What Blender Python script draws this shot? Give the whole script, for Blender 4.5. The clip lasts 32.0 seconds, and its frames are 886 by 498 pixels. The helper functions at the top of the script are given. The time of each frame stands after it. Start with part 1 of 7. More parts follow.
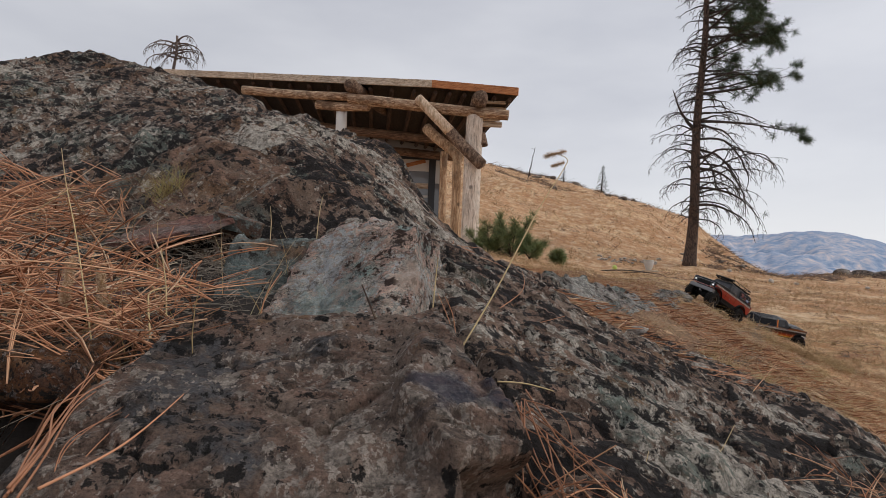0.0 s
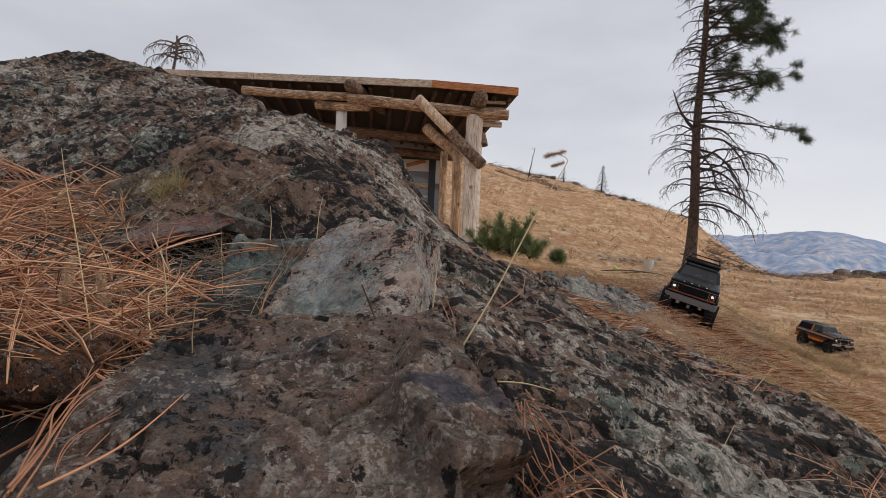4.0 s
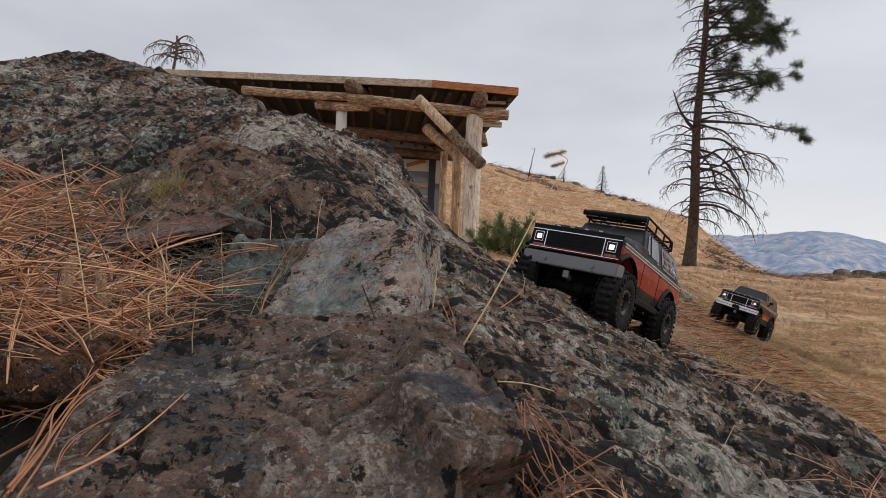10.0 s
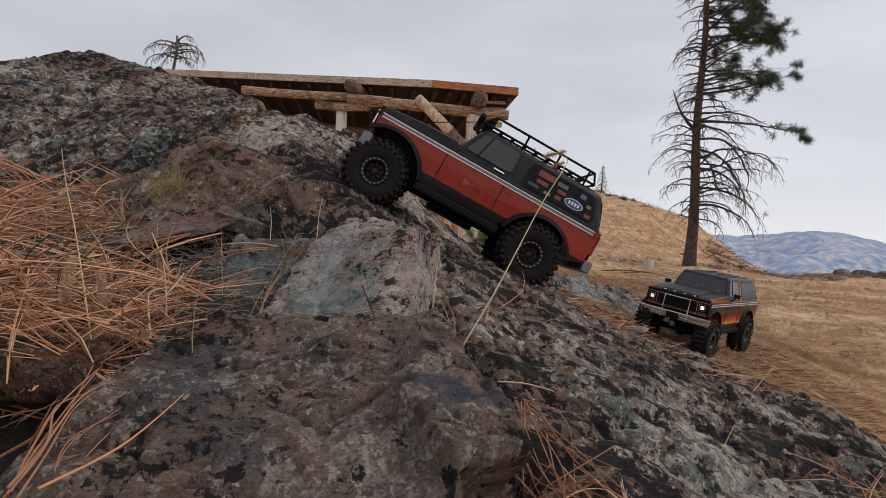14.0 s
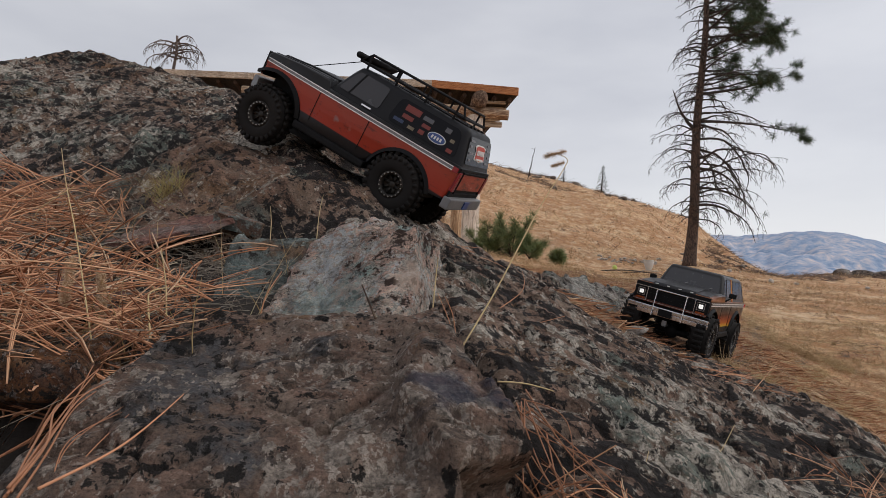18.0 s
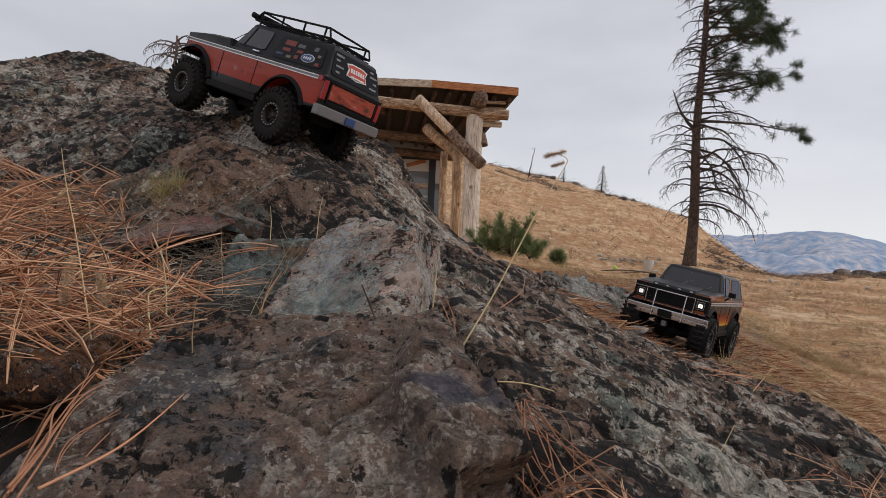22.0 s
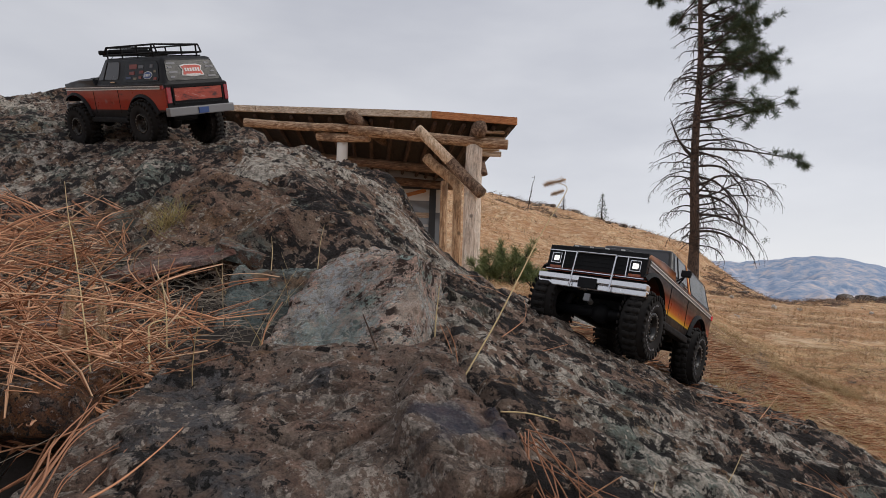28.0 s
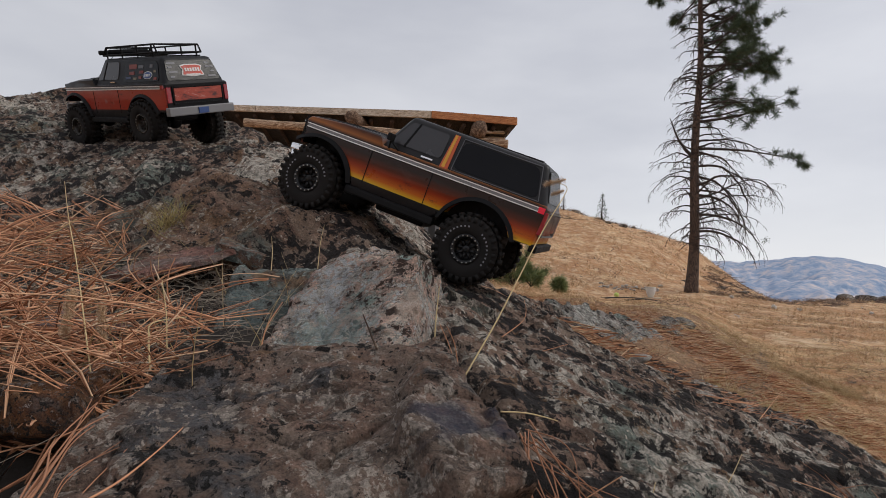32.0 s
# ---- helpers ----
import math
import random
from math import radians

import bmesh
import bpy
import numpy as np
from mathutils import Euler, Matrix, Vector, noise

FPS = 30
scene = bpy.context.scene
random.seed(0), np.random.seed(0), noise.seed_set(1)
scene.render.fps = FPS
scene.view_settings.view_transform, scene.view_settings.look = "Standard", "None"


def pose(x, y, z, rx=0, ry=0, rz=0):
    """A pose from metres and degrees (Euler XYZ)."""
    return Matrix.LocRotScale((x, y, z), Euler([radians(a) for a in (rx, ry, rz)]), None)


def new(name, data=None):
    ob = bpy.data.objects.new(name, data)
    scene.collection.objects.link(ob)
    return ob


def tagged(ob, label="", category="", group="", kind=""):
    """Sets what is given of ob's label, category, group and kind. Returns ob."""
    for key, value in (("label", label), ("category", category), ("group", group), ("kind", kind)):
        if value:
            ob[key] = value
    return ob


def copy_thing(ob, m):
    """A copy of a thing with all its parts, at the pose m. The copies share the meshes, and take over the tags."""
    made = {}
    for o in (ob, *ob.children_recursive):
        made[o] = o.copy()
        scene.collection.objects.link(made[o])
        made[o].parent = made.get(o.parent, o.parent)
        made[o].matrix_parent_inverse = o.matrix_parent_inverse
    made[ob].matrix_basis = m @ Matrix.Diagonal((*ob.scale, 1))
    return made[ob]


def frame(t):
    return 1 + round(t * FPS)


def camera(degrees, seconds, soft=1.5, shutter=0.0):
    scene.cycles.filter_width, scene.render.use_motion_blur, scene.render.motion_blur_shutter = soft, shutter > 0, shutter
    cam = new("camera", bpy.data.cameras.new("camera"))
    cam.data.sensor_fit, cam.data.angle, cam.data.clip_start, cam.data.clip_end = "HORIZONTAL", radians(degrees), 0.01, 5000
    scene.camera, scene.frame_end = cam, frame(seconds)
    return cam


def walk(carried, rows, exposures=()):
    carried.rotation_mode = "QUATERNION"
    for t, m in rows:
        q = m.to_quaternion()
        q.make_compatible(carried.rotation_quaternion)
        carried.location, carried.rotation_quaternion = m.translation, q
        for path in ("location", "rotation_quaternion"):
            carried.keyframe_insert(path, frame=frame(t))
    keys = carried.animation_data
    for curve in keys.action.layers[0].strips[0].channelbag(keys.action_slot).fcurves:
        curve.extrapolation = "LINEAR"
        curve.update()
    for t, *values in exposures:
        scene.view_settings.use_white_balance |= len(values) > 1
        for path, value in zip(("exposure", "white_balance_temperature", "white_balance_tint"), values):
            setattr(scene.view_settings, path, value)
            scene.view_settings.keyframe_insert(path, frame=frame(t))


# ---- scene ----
from mathutils import Quaternion

# Eye level is z = 0; x to the right, y into the view, z up.
cam = camera(72.6, 32.0, 0.8)
EYE = Matrix.Translation((0, 0, 0))
FIRST = EYE @ pose(0, 0, 0, 90.0, 0, 0) @ pose(0, 0, 0, 0, 0, 2.5)
SECOND = EYE @ pose(0, 0, 0, 92.74, 0, 0.2) @ pose(0, 0, 0, 0, 0, 1.95)
walk(cam, [(0.0, FIRST), (25.9, FIRST), (27.1, SECOND), (32.0, SECOND)])

# ---- daylight: a high grey overcast, brighter low over the valley ----
SUN_UP, SUN_TURN = 44.0, 88.0
world = bpy.data.worlds.new("overcast")
scene.world = world
world.use_nodes = True
wn = world.node_tree
wn.nodes.clear()


def wnode(kind, **props):
    n = wn.nodes.new(kind)
    for k, v in props.items():
        setattr(n, k, v)
    return n


w_out = wnode("ShaderNodeOutputWorld")
w_bg = wnode("ShaderNodeBackground")
w_sky = wnode("ShaderNodeTexSky", sky_type="NISHITA", sun_disc=False)
w_sky.sun_elevation, w_sky.sun_rotation = radians(SUN_UP), radians(SUN_TURN)
w_dim = wnode("ShaderNodeMix", data_type="RGBA", blend_type="MULTIPLY")
w_dim.inputs[0].default_value = 1.0
w_dim.inputs[7].default_value = (0.09, 0.09, 0.09, 1)
w_co = wnode("ShaderNodeTexCoord")
w_map = wnode("ShaderNodeMapping")
w_map.inputs["Scale"].default_value = (1.0, 1.0, 3.2)
w_noise = wnode("ShaderNodeTexNoise")
w_noise.inputs["Scale"].default_value, w_noise.inputs["Detail"].default_value = 1.7, 5.0
w_noise.inputs["Roughness"].default_value = 0.5
w_ramp = wnode("ShaderNodeValToRGB")
w_ramp.color_ramp.elements[0].position, w_ramp.color_ramp.elements[0].color = 0.3, (0.50, 0.515, 0.58, 1)
w_ramp.color_ramp.elements[1].position, w_ramp.color_ramp.elements[1].color = 0.68, (0.72, 0.73, 0.775, 1)
w_sep = wnode("ShaderNodeSeparateXYZ")
w_low = wnode("ShaderNodeMapRange")
w_low.inputs["From Min"].default_value, w_low.inputs["From Max"].default_value = 0.17, 0.02
w_bright = wnode("ShaderNodeMix", data_type="RGBA")
w_bright.inputs[7].default_value = (0.93, 0.935, 0.96, 1)
w_half = wnode("ShaderNodeMath", operation="MULTIPLY")
w_half.inputs[1].default_value = 0.72
w_side = wnode("ShaderNodeMapRange")
w_side.inputs["From Min"].default_value, w_side.inputs["From Max"].default_value = -0.5, 0.62
w_side.inputs["To Min"].default_value, w_side.inputs["To Max"].default_value = 0.93, 1.06
w_thin = wnode("ShaderNodeMix", data_type="RGBA", blend_type="MULTIPLY")
w_thin.inputs[0].default_value = 1.0
w_mix = wnode("ShaderNodeMix", data_type="RGBA")
w_mix.inputs[0].default_value = 0.92
for a, b in ((w_co.outputs["Generated"], w_map.inputs["Vector"]), (w_map.outputs[0], w_noise.inputs["Vector"]),
             (w_noise.outputs["Fac"], w_ramp.inputs["Fac"]), (w_sky.outputs[0], w_dim.inputs[6]),
             (w_co.outputs["Generated"], w_sep.inputs[0]), (w_sep.outputs["Z"], w_low.inputs["Value"]),
             (w_low.outputs[0], w_half.inputs[0]), (w_half.outputs[0], w_bright.inputs[0]),
             (w_sep.outputs["X"], w_side.inputs["Value"]), (w_side.outputs[0], w_thin.inputs[7]), (w_ramp.outputs["Color"], w_thin.inputs[6]), (w_thin.outputs[2], w_bright.inputs[6]), (w_dim.outputs[2], w_mix.inputs[6]),
             (w_bright.outputs[2], w_mix.inputs[7]), (w_mix.outputs[2], w_bg.inputs["Color"]),
             (w_bg.outputs[0], w_out.inputs["Surface"])):
    wn.links.new(a, b)
w_bg.inputs["Strength"].default_value = 1.0
sun_data = bpy.data.lights.new("sun", "SUN")
sun_data.energy, sun_data.angle, sun_data.color = 1.1, radians(22), (1.0, 0.95, 0.88)
sun = new("sun", sun_data)
sun.matrix_world = pose(0, 0, 30, 90 - SUN_UP, 0, SUN_TURN)
scene.view_settings.exposure = 0.0


# ---- small tools ----
def relu(a):
    return np.maximum(a, 0.0)


def grain(x, y, z=0.0, seed=0, sharp=False):
    """Lattice noise from -1 to 1 on arrays, smooth or with flat facets."""
    x, y = np.asarray(x, float), np.asarray(y, float)
    z = np.zeros_like(x) + z
    xi, yi, zi = np.floor(x).astype(np.int64), np.floor(y).astype(np.int64), np.floor(z).astype(np.int64)
    fx, fy, fz = x - xi, y - yi, z - zi
    sx, sy, sz = [f if sharp else f * f * f * (f * (f * 6 - 15) + 10) for f in (fx, fy, fz)]
    out = np.zeros_like(x)
    for dx in (0, 1):
        for dy in (0, 1):
            for dz in (0, 1):
                h = ((xi + dx) * 374761393 + (yi + dy) * 668265263 + (zi + dz) * 2147483647 + seed * 974711) & 0xFFFFFFFF
                h = ((h ^ (h >> 13)) * 1274126177) & 0xFFFFFFFF
                h = ((h ^ (h >> 16)) * 2246822519) & 0xFFFFFFFF
                h = h ^ (h >> 15)
                v = (h & 0xFFFF) / 32767.5 - 1
                out += v * (sx if dx else 1 - sx) * (sy if dy else 1 - sy) * (sz if dz else 1 - sz)
    return out


def fbm(x, y, z=0.0, octaves=4, seed=0, rough=0.5):
    out, amp = 0.0, 1.0
    for k in range(octaves):
        out = out + amp * grain(np.asarray(x) * 2 ** k, np.asarray(y) * 2 ** k, np.asarray(z) * 2 ** k, seed + 17 * k)
        amp *= rough
    return out


def mesh_of(name, verts, faces, mat=None, smooth=True):
    me = bpy.data.meshes.new(name)
    if isinstance(faces, np.ndarray):
        n, k = faces.shape
        me.vertices.add(len(verts))
        me.vertices.foreach_set("co", np.ascontiguousarray(verts, np.float32).ravel())
        me.loops.add(n * k)
        me.loops.foreach_set("vertex_index", np.ascontiguousarray(faces, np.int32).ravel())
        me.polygons.add(n)
        me.polygons.foreach_set("loop_start", np.arange(0, n * k, k, dtype=np.int32))
        me.update(calc_edges=True)
    else:
        me.from_pydata([tuple(v) for v in verts], [], [tuple(f) for f in faces])
    if smooth:
        me.polygons.foreach_set("use_smooth", [True] * len(me.polygons))
    if mat:
        me.materials.append(mat)
    me.update()
    return me


def part(name, bm, material, parent=None, label="", smooth=False):
    """Links a bmesh as one mesh object under a thing or under a part."""
    me = bpy.data.meshes.new(name)
    bmesh.ops.recalc_face_normals(bm, faces=bm.faces)
    bm.to_mesh(me)
    bm.free()
    if smooth:
        me.polygons.foreach_set("use_smooth", [True] * len(me.polygons))
    me.materials.append(material)
    ob = new(name, me)
    if parent:
        ob.parent = parent
    return tagged(ob, label)


def box(bm, x0, x1, y0, y1, z0, z1, m=None, bevel=0.0):
    made = bmesh.ops.create_cube(bm, size=1.0)["verts"]
    bmesh.ops.transform(bm, verts=made, matrix=(m or Matrix()) @ Matrix.Translation(((x0 + x1) / 2, (y0 + y1) / 2, (z0 + z1) / 2)) @ Matrix.Diagonal((x1 - x0, y1 - y0, z1 - z0, 1)))
    if bevel:
        edges = list({e for v in made for e in v.link_edges})
        bmesh.ops.bevel(bm, geom=edges, offset=bevel, segments=2, affect="EDGES", profile=0.6)
    return bm


def tube(bm, a, b, r0, r1=None, sides=10, caps=True):
    """A round bar from a to b."""
    a, b = Vector(a), Vector(b)
    r1 = r0 if r1 is None else r1
    d = b - a
    q = d.to_track_quat("Z", "Y").to_matrix().to_4x4()
    bmesh.ops.create_cone(bm, cap_ends=caps, segments=sides, radius1=r0, radius2=r1, depth=d.length,
                          matrix=Matrix.Translation((a + b) / 2) @ q)
    return bm


def prism(bm, outline, y0, y1):
    """An outline in x and z, filled from y0 to y1."""
    lo = [bm.verts.new((x, y0, z)) for x, z in outline]
    hi = [bm.verts.new((x, y1, z)) for x, z in outline]
    n = len(lo)
    bm.faces.new(lo)
    bm.faces.new(hi[::-1])
    for i in range(n):
        bm.faces.new((lo[i], hi[i], hi[(i + 1) % n], lo[(i + 1) % n]))
    return bm


# ---- materials ----
class Mat:
    """A node material with a short way to add nodes."""

    def __init__(self, name, rough=0.8, metal=0.0, color=(0.5, 0.5, 0.5)):
        self.mat = bpy.data.materials.new(name)
        self.mat.use_nodes = True
        self.t = self.mat.node_tree
        self.b = self.t.nodes["Principled BSDF"]
        self.b.inputs["Roughness"].default_value, self.b.inputs["Metallic"].default_value = rough, metal
        self.b.inputs["Base Color"].default_value = (*color, 1)
        self.co = self.node("ShaderNodeTexCoord").outputs["Object"]

    def node(self, kind, **props):
        n = self.t.nodes.new(kind)
        for k, v in props.items():
            setattr(n, k, v)
        return n

    def put(self, a, b):
        self.t.links.new(a, b)
        return self

    def noise(self, scale, detail=4.0, rough=0.55, warp=0.0, stretch=None, turn=(0, 0, 0), along=False):
        n = self.node("ShaderNodeTexNoise")
        n.inputs["Scale"].default_value, n.inputs["Detail"].default_value = scale, detail
        n.inputs["Roughness"].default_value, n.inputs["Distortion"].default_value = rough, warp
        src = self.co
        if stretch:
            m = self.node("ShaderNodeMapping")
            m.inputs["Scale"].default_value = stretch
            m.inputs["Rotation"].default_value = [radians(a) for a in turn]
            if along:
                m.vector_type = "TEXTURE"
            self.put(self.co, m.inputs["Vector"])
            src = m.outputs[0]
        self.put(src, n.inputs["Vector"])
        return n.outputs["Fac"]

    def cells(self, scale, feature="F1", rand=1.0):
        n = self.node("ShaderNodeTexVoronoi", feature=feature)
        n.inputs["Scale"].default_value = scale
        n.inputs["Randomness"].default_value = rand
        self.put(self.co, n.inputs["Vector"])
        return n.outputs["Distance"]

    def ramp(self, fac, stops):
        n = self.node("ShaderNodeValToRGB")
        e = n.color_ramp.elements
        while len(e) < len(stops):
            e.new(0.5)
        for el, (p, c) in zip(e, stops):
            el.position = p
            el.color = (*c, 1) if isinstance(c, tuple) else (c, c, c, 1)
        self.put(fac, n.inputs["Fac"])
        return n.outputs["Color"]

    def mix(self, fac, a, b, how="MIX"):
        n = self.node("ShaderNodeMix", data_type="RGBA", blend_type=how)
        for src, slot in ((fac, 0), (a, 6), (b, 7)):
            if isinstance(src, (int, float)):
                n.inputs[slot].default_value = src
            elif isinstance(src, tuple):
                n.inputs[slot].default_value = (*src, 1)
            else:
                self.put(src, n.inputs[slot])
        return n.outputs[2]

    def color(self, c):
        return self.put(c, self.b.inputs["Base Color"])

    def rough(self, c):
        return self.put(c, self.b.inputs["Roughness"])

    def bump(self, height, strength=0.5, distance=0.01, under=None):
        n = self.node("ShaderNodeBump")
        n.inputs["Strength"].default_value, n.inputs["Distance"].default_value = strength, distance
        self.put(height, n.inputs["Height"])
        if under is not None:
            self.put(under, n.inputs["Normal"])
        self.put(n.outputs[0], self.b.inputs["Normal"])
        return n.outputs[0]


def rock_mat(name, base_a, base_b, lichen, dark, tint, cover=0.5, size=1.0, black=0.5, rusty=0.6, relief=1.0, dip=33.0, streak=2.2, deep=1.0):
    """Weathered foliated rock: tones that wander along the dip, rust, hairline cracks, pale lichen scabs, black crust."""
    m = Mat(name, 0.88)
    m.b.inputs["Specular IOR Level"].default_value = 0.28

    def dipped(scale, detail, rough, long=1.0, roll=0.0):
        return m.noise(scale / size, detail, rough, 0.0, (streak * long, 1.0 + 0.4 * long, 1.0), (roll, dip, 12), True)
    pink = (base_b[0] * 0.98, base_b[1] * 0.84, base_b[2] * 0.80)
    c = m.ramp(dipped(7.5, 9, 0.66), [(0.35, base_a), (0.44, base_b), (0.50, pink), (0.55, base_a), (0.61, tint), (0.68, base_a)])
    c = m.mix(m.ramp(dipped(11, 9, 0.70, 0.7, 40), [(rusty, 0.0), (rusty + 0.06, 0.75)]), c, (0.24, 0.135, 0.07))
    c = m.mix(0.95 * deep, c, m.ramp(dipped(46, 8, 0.72, 0.8), [(0.34, 0.42), (0.5, 0.88), (0.64, 1.28)]), "MULTIPLY")
    where = m.noise(4.2 / size, 5, 0.6)

    def patch(scale, cut, width, roll, sway, detail=7, rough=0.66, long=0.6):
        amount = m.node("ShaderNodeMath", operation="MULTIPLY_ADD")
        amount.inputs[1].default_value = sway
        m.put(where, amount.inputs[0])
        m.put(dipped(scale, detail, rough, long, roll), amount.inputs[2])
        return m.ramp(amount.outputs[0], [(cut + 0.5 * sway, 0.0), (cut + 0.5 * sway + width, 0.96)])
    scab = m.mix(m.ramp(m.noise(110 / size, 6, 0.72), [(0.4, 0.0), (0.6, 1.0)]), tuple(v * 0.45 for v in lichen), lichen)
    c = m.mix(patch(42, cover, 0.012, 10, 0.5, 8, 0.70), c, scab)
    c = m.mix(patch(88, cover + 0.045, 0.014, 50, 0.5), c, tuple(min(0.8, v * 1.12) for v in lichen))
    crack = m.ramp(dipped(10, 6, 0.62, 1.3, 20), [(0.484, 1.0), (0.498, 0.28), (0.503, 0.28), (0.516, 1.0)])
    c = m.mix(0.75 * deep, c, crack, "MULTIPLY")
    c = m.mix(patch(34, black, 0.014, 15, -0.4, 9, 0.71, 0.8), c, dark)
    c = m.mix(patch(80, black + 0.02, 0.013, 70, -0.35, 8, 0.70), c, dark)
    speck = m.noise(330 / size, 5, 0.75)
    c = m.mix(0.85 * deep, c, m.ramp(speck, [(0.36, 0.36), (0.5, 0.9), (0.62, 1.22)]), "MULTIPLY")
    m.color(c)
    n1 = m.bump(dipped(20, 9, 0.70, 0.9), 1.0, 0.024 * size * relief)
    n2 = m.bump(m.noise(75 / size, 6, 0.7), 0.9, 0.005 * relief, n1)
    m.bump(speck, 0.8, 0.0018 * relief, n2)
    return m.mat


M_OUTCROP = rock_mat("outcrop_rock", (0.182, 0.126, 0.096), (0.275, 0.204, 0.158), (0.52, 0.465, 0.395), (0.016, 0.013, 0.013), (0.185, 0.215, 0.185), 0.540, 1.0, 0.530, 0.555, 1.1)
M_FOOT = rock_mat("brown_rock_foot", (0.195, 0.128, 0.094), (0.31, 0.218, 0.163), (0.52, 0.45, 0.37), (0.018, 0.015, 0.014), (0.20, 0.215, 0.185), 0.575, 0.8, 0.575, 0.52, 1.5)
M_FRONT = rock_mat("front_rock", (0.174, 0.122, 0.094), (0.262, 0.193, 0.152), (0.42, 0.352, 0.296), (0.012, 0.010, 0.009), (0.115, 0.112, 0.116), 0.540, 0.85, 0.590, 0.59, 1.3, 4.0, 1.3, 0.85)
M_MID = rock_mat("pale_rock", (0.76, 0.53, 0.43), (0.92, 0.77, 0.65), (0.92, 0.86, 0.77), (0.075, 0.045, 0.036), (0.50, 0.66, 0.62), 0.512, 0.42, 0.582, 0.60, 3.2, -20.0, 2.4, 0.9)
M_GREEN = rock_mat("green_slate", (0.16, 0.19, 0.175), (0.20, 0.25, 0.24), (0.34, 0.37, 0.34), (0.03, 0.026, 0.024), (0.22, 0.12, 0.085), 0.60, 0.6, 0.60, 0.57)
M_SLAB = rock_mat("red_slate", (0.24, 0.125, 0.10), (0.33, 0.185, 0.15), (0.48, 0.35, 0.30), (0.03, 0.025, 0.025), (0.24, 0.19, 0.17), 0.63, 0.5, 0.63)
M_BROWN = rock_mat("rusty_rock", (0.09, 0.05, 0.035), (0.17, 0.08, 0.035), (0.30, 0.24, 0.21), (0.02, 0.018, 0.016), (0.17, 0.13, 0.115), 0.58, 0.45, 0.55, 0.5)
M_LEDGE = rock_mat("ledge_rock", (0.20, 0.185, 0.165), (0.31, 0.30, 0.275), (0.48, 0.46, 0.41), (0.03, 0.026, 0.024), (0.26, 0.31, 0.28), 0.55, 0.7, 0.555, 0.59)


def add_patch(mat, place, reach, color, fuzz=0.16, scale=28.0, most=0.72):
    """A ragged-edged patch of one colour mixed over what the material had."""
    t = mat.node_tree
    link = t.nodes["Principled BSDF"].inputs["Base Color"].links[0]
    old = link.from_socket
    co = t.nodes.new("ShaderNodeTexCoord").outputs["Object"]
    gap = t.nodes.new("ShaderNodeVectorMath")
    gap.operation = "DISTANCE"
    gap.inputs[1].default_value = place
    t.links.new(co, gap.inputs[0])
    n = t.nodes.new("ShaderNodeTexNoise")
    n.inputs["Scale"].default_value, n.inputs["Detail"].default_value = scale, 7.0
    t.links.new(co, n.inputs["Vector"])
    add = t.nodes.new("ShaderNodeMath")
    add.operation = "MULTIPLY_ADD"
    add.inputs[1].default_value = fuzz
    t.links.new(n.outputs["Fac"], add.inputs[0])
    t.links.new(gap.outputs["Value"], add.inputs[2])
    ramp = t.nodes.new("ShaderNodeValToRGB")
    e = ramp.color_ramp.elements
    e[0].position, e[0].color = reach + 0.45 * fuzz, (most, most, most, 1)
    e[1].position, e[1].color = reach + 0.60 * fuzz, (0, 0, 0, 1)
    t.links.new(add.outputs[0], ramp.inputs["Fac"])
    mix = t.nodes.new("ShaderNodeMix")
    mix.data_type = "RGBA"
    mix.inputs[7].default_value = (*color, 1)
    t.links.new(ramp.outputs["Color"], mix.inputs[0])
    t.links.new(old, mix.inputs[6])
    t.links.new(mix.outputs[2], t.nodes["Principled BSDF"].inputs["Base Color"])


add_patch(M_MID, (-0.14, 0.715, -0.07), 0.05, (0.46, 0.62, 0.58), 0.12, 70.0, 0.4)
add_patch(M_MID, (-0.03, 0.735, -0.03), 0.022, (0.80, 0.60, 0.48), 0.08, 40.0, 0.6)
add_patch(M_MID, (-0.062, 0.775, 0.000), 0.004, (0.11, 0.095, 0.095), 0.03, 60.0, 0.85)
add_patch(M_MID, (-0.036, 0.785, 0.018), 0.003, (0.11, 0.095, 0.095), 0.03, 60.0, 0.85)
# Blue-black patch on the front boulder's tilted plate.
add_patch(M_FRONT, (0.014, 0.445, -0.10), 0.024, (0.045, 0.050, 0.078))


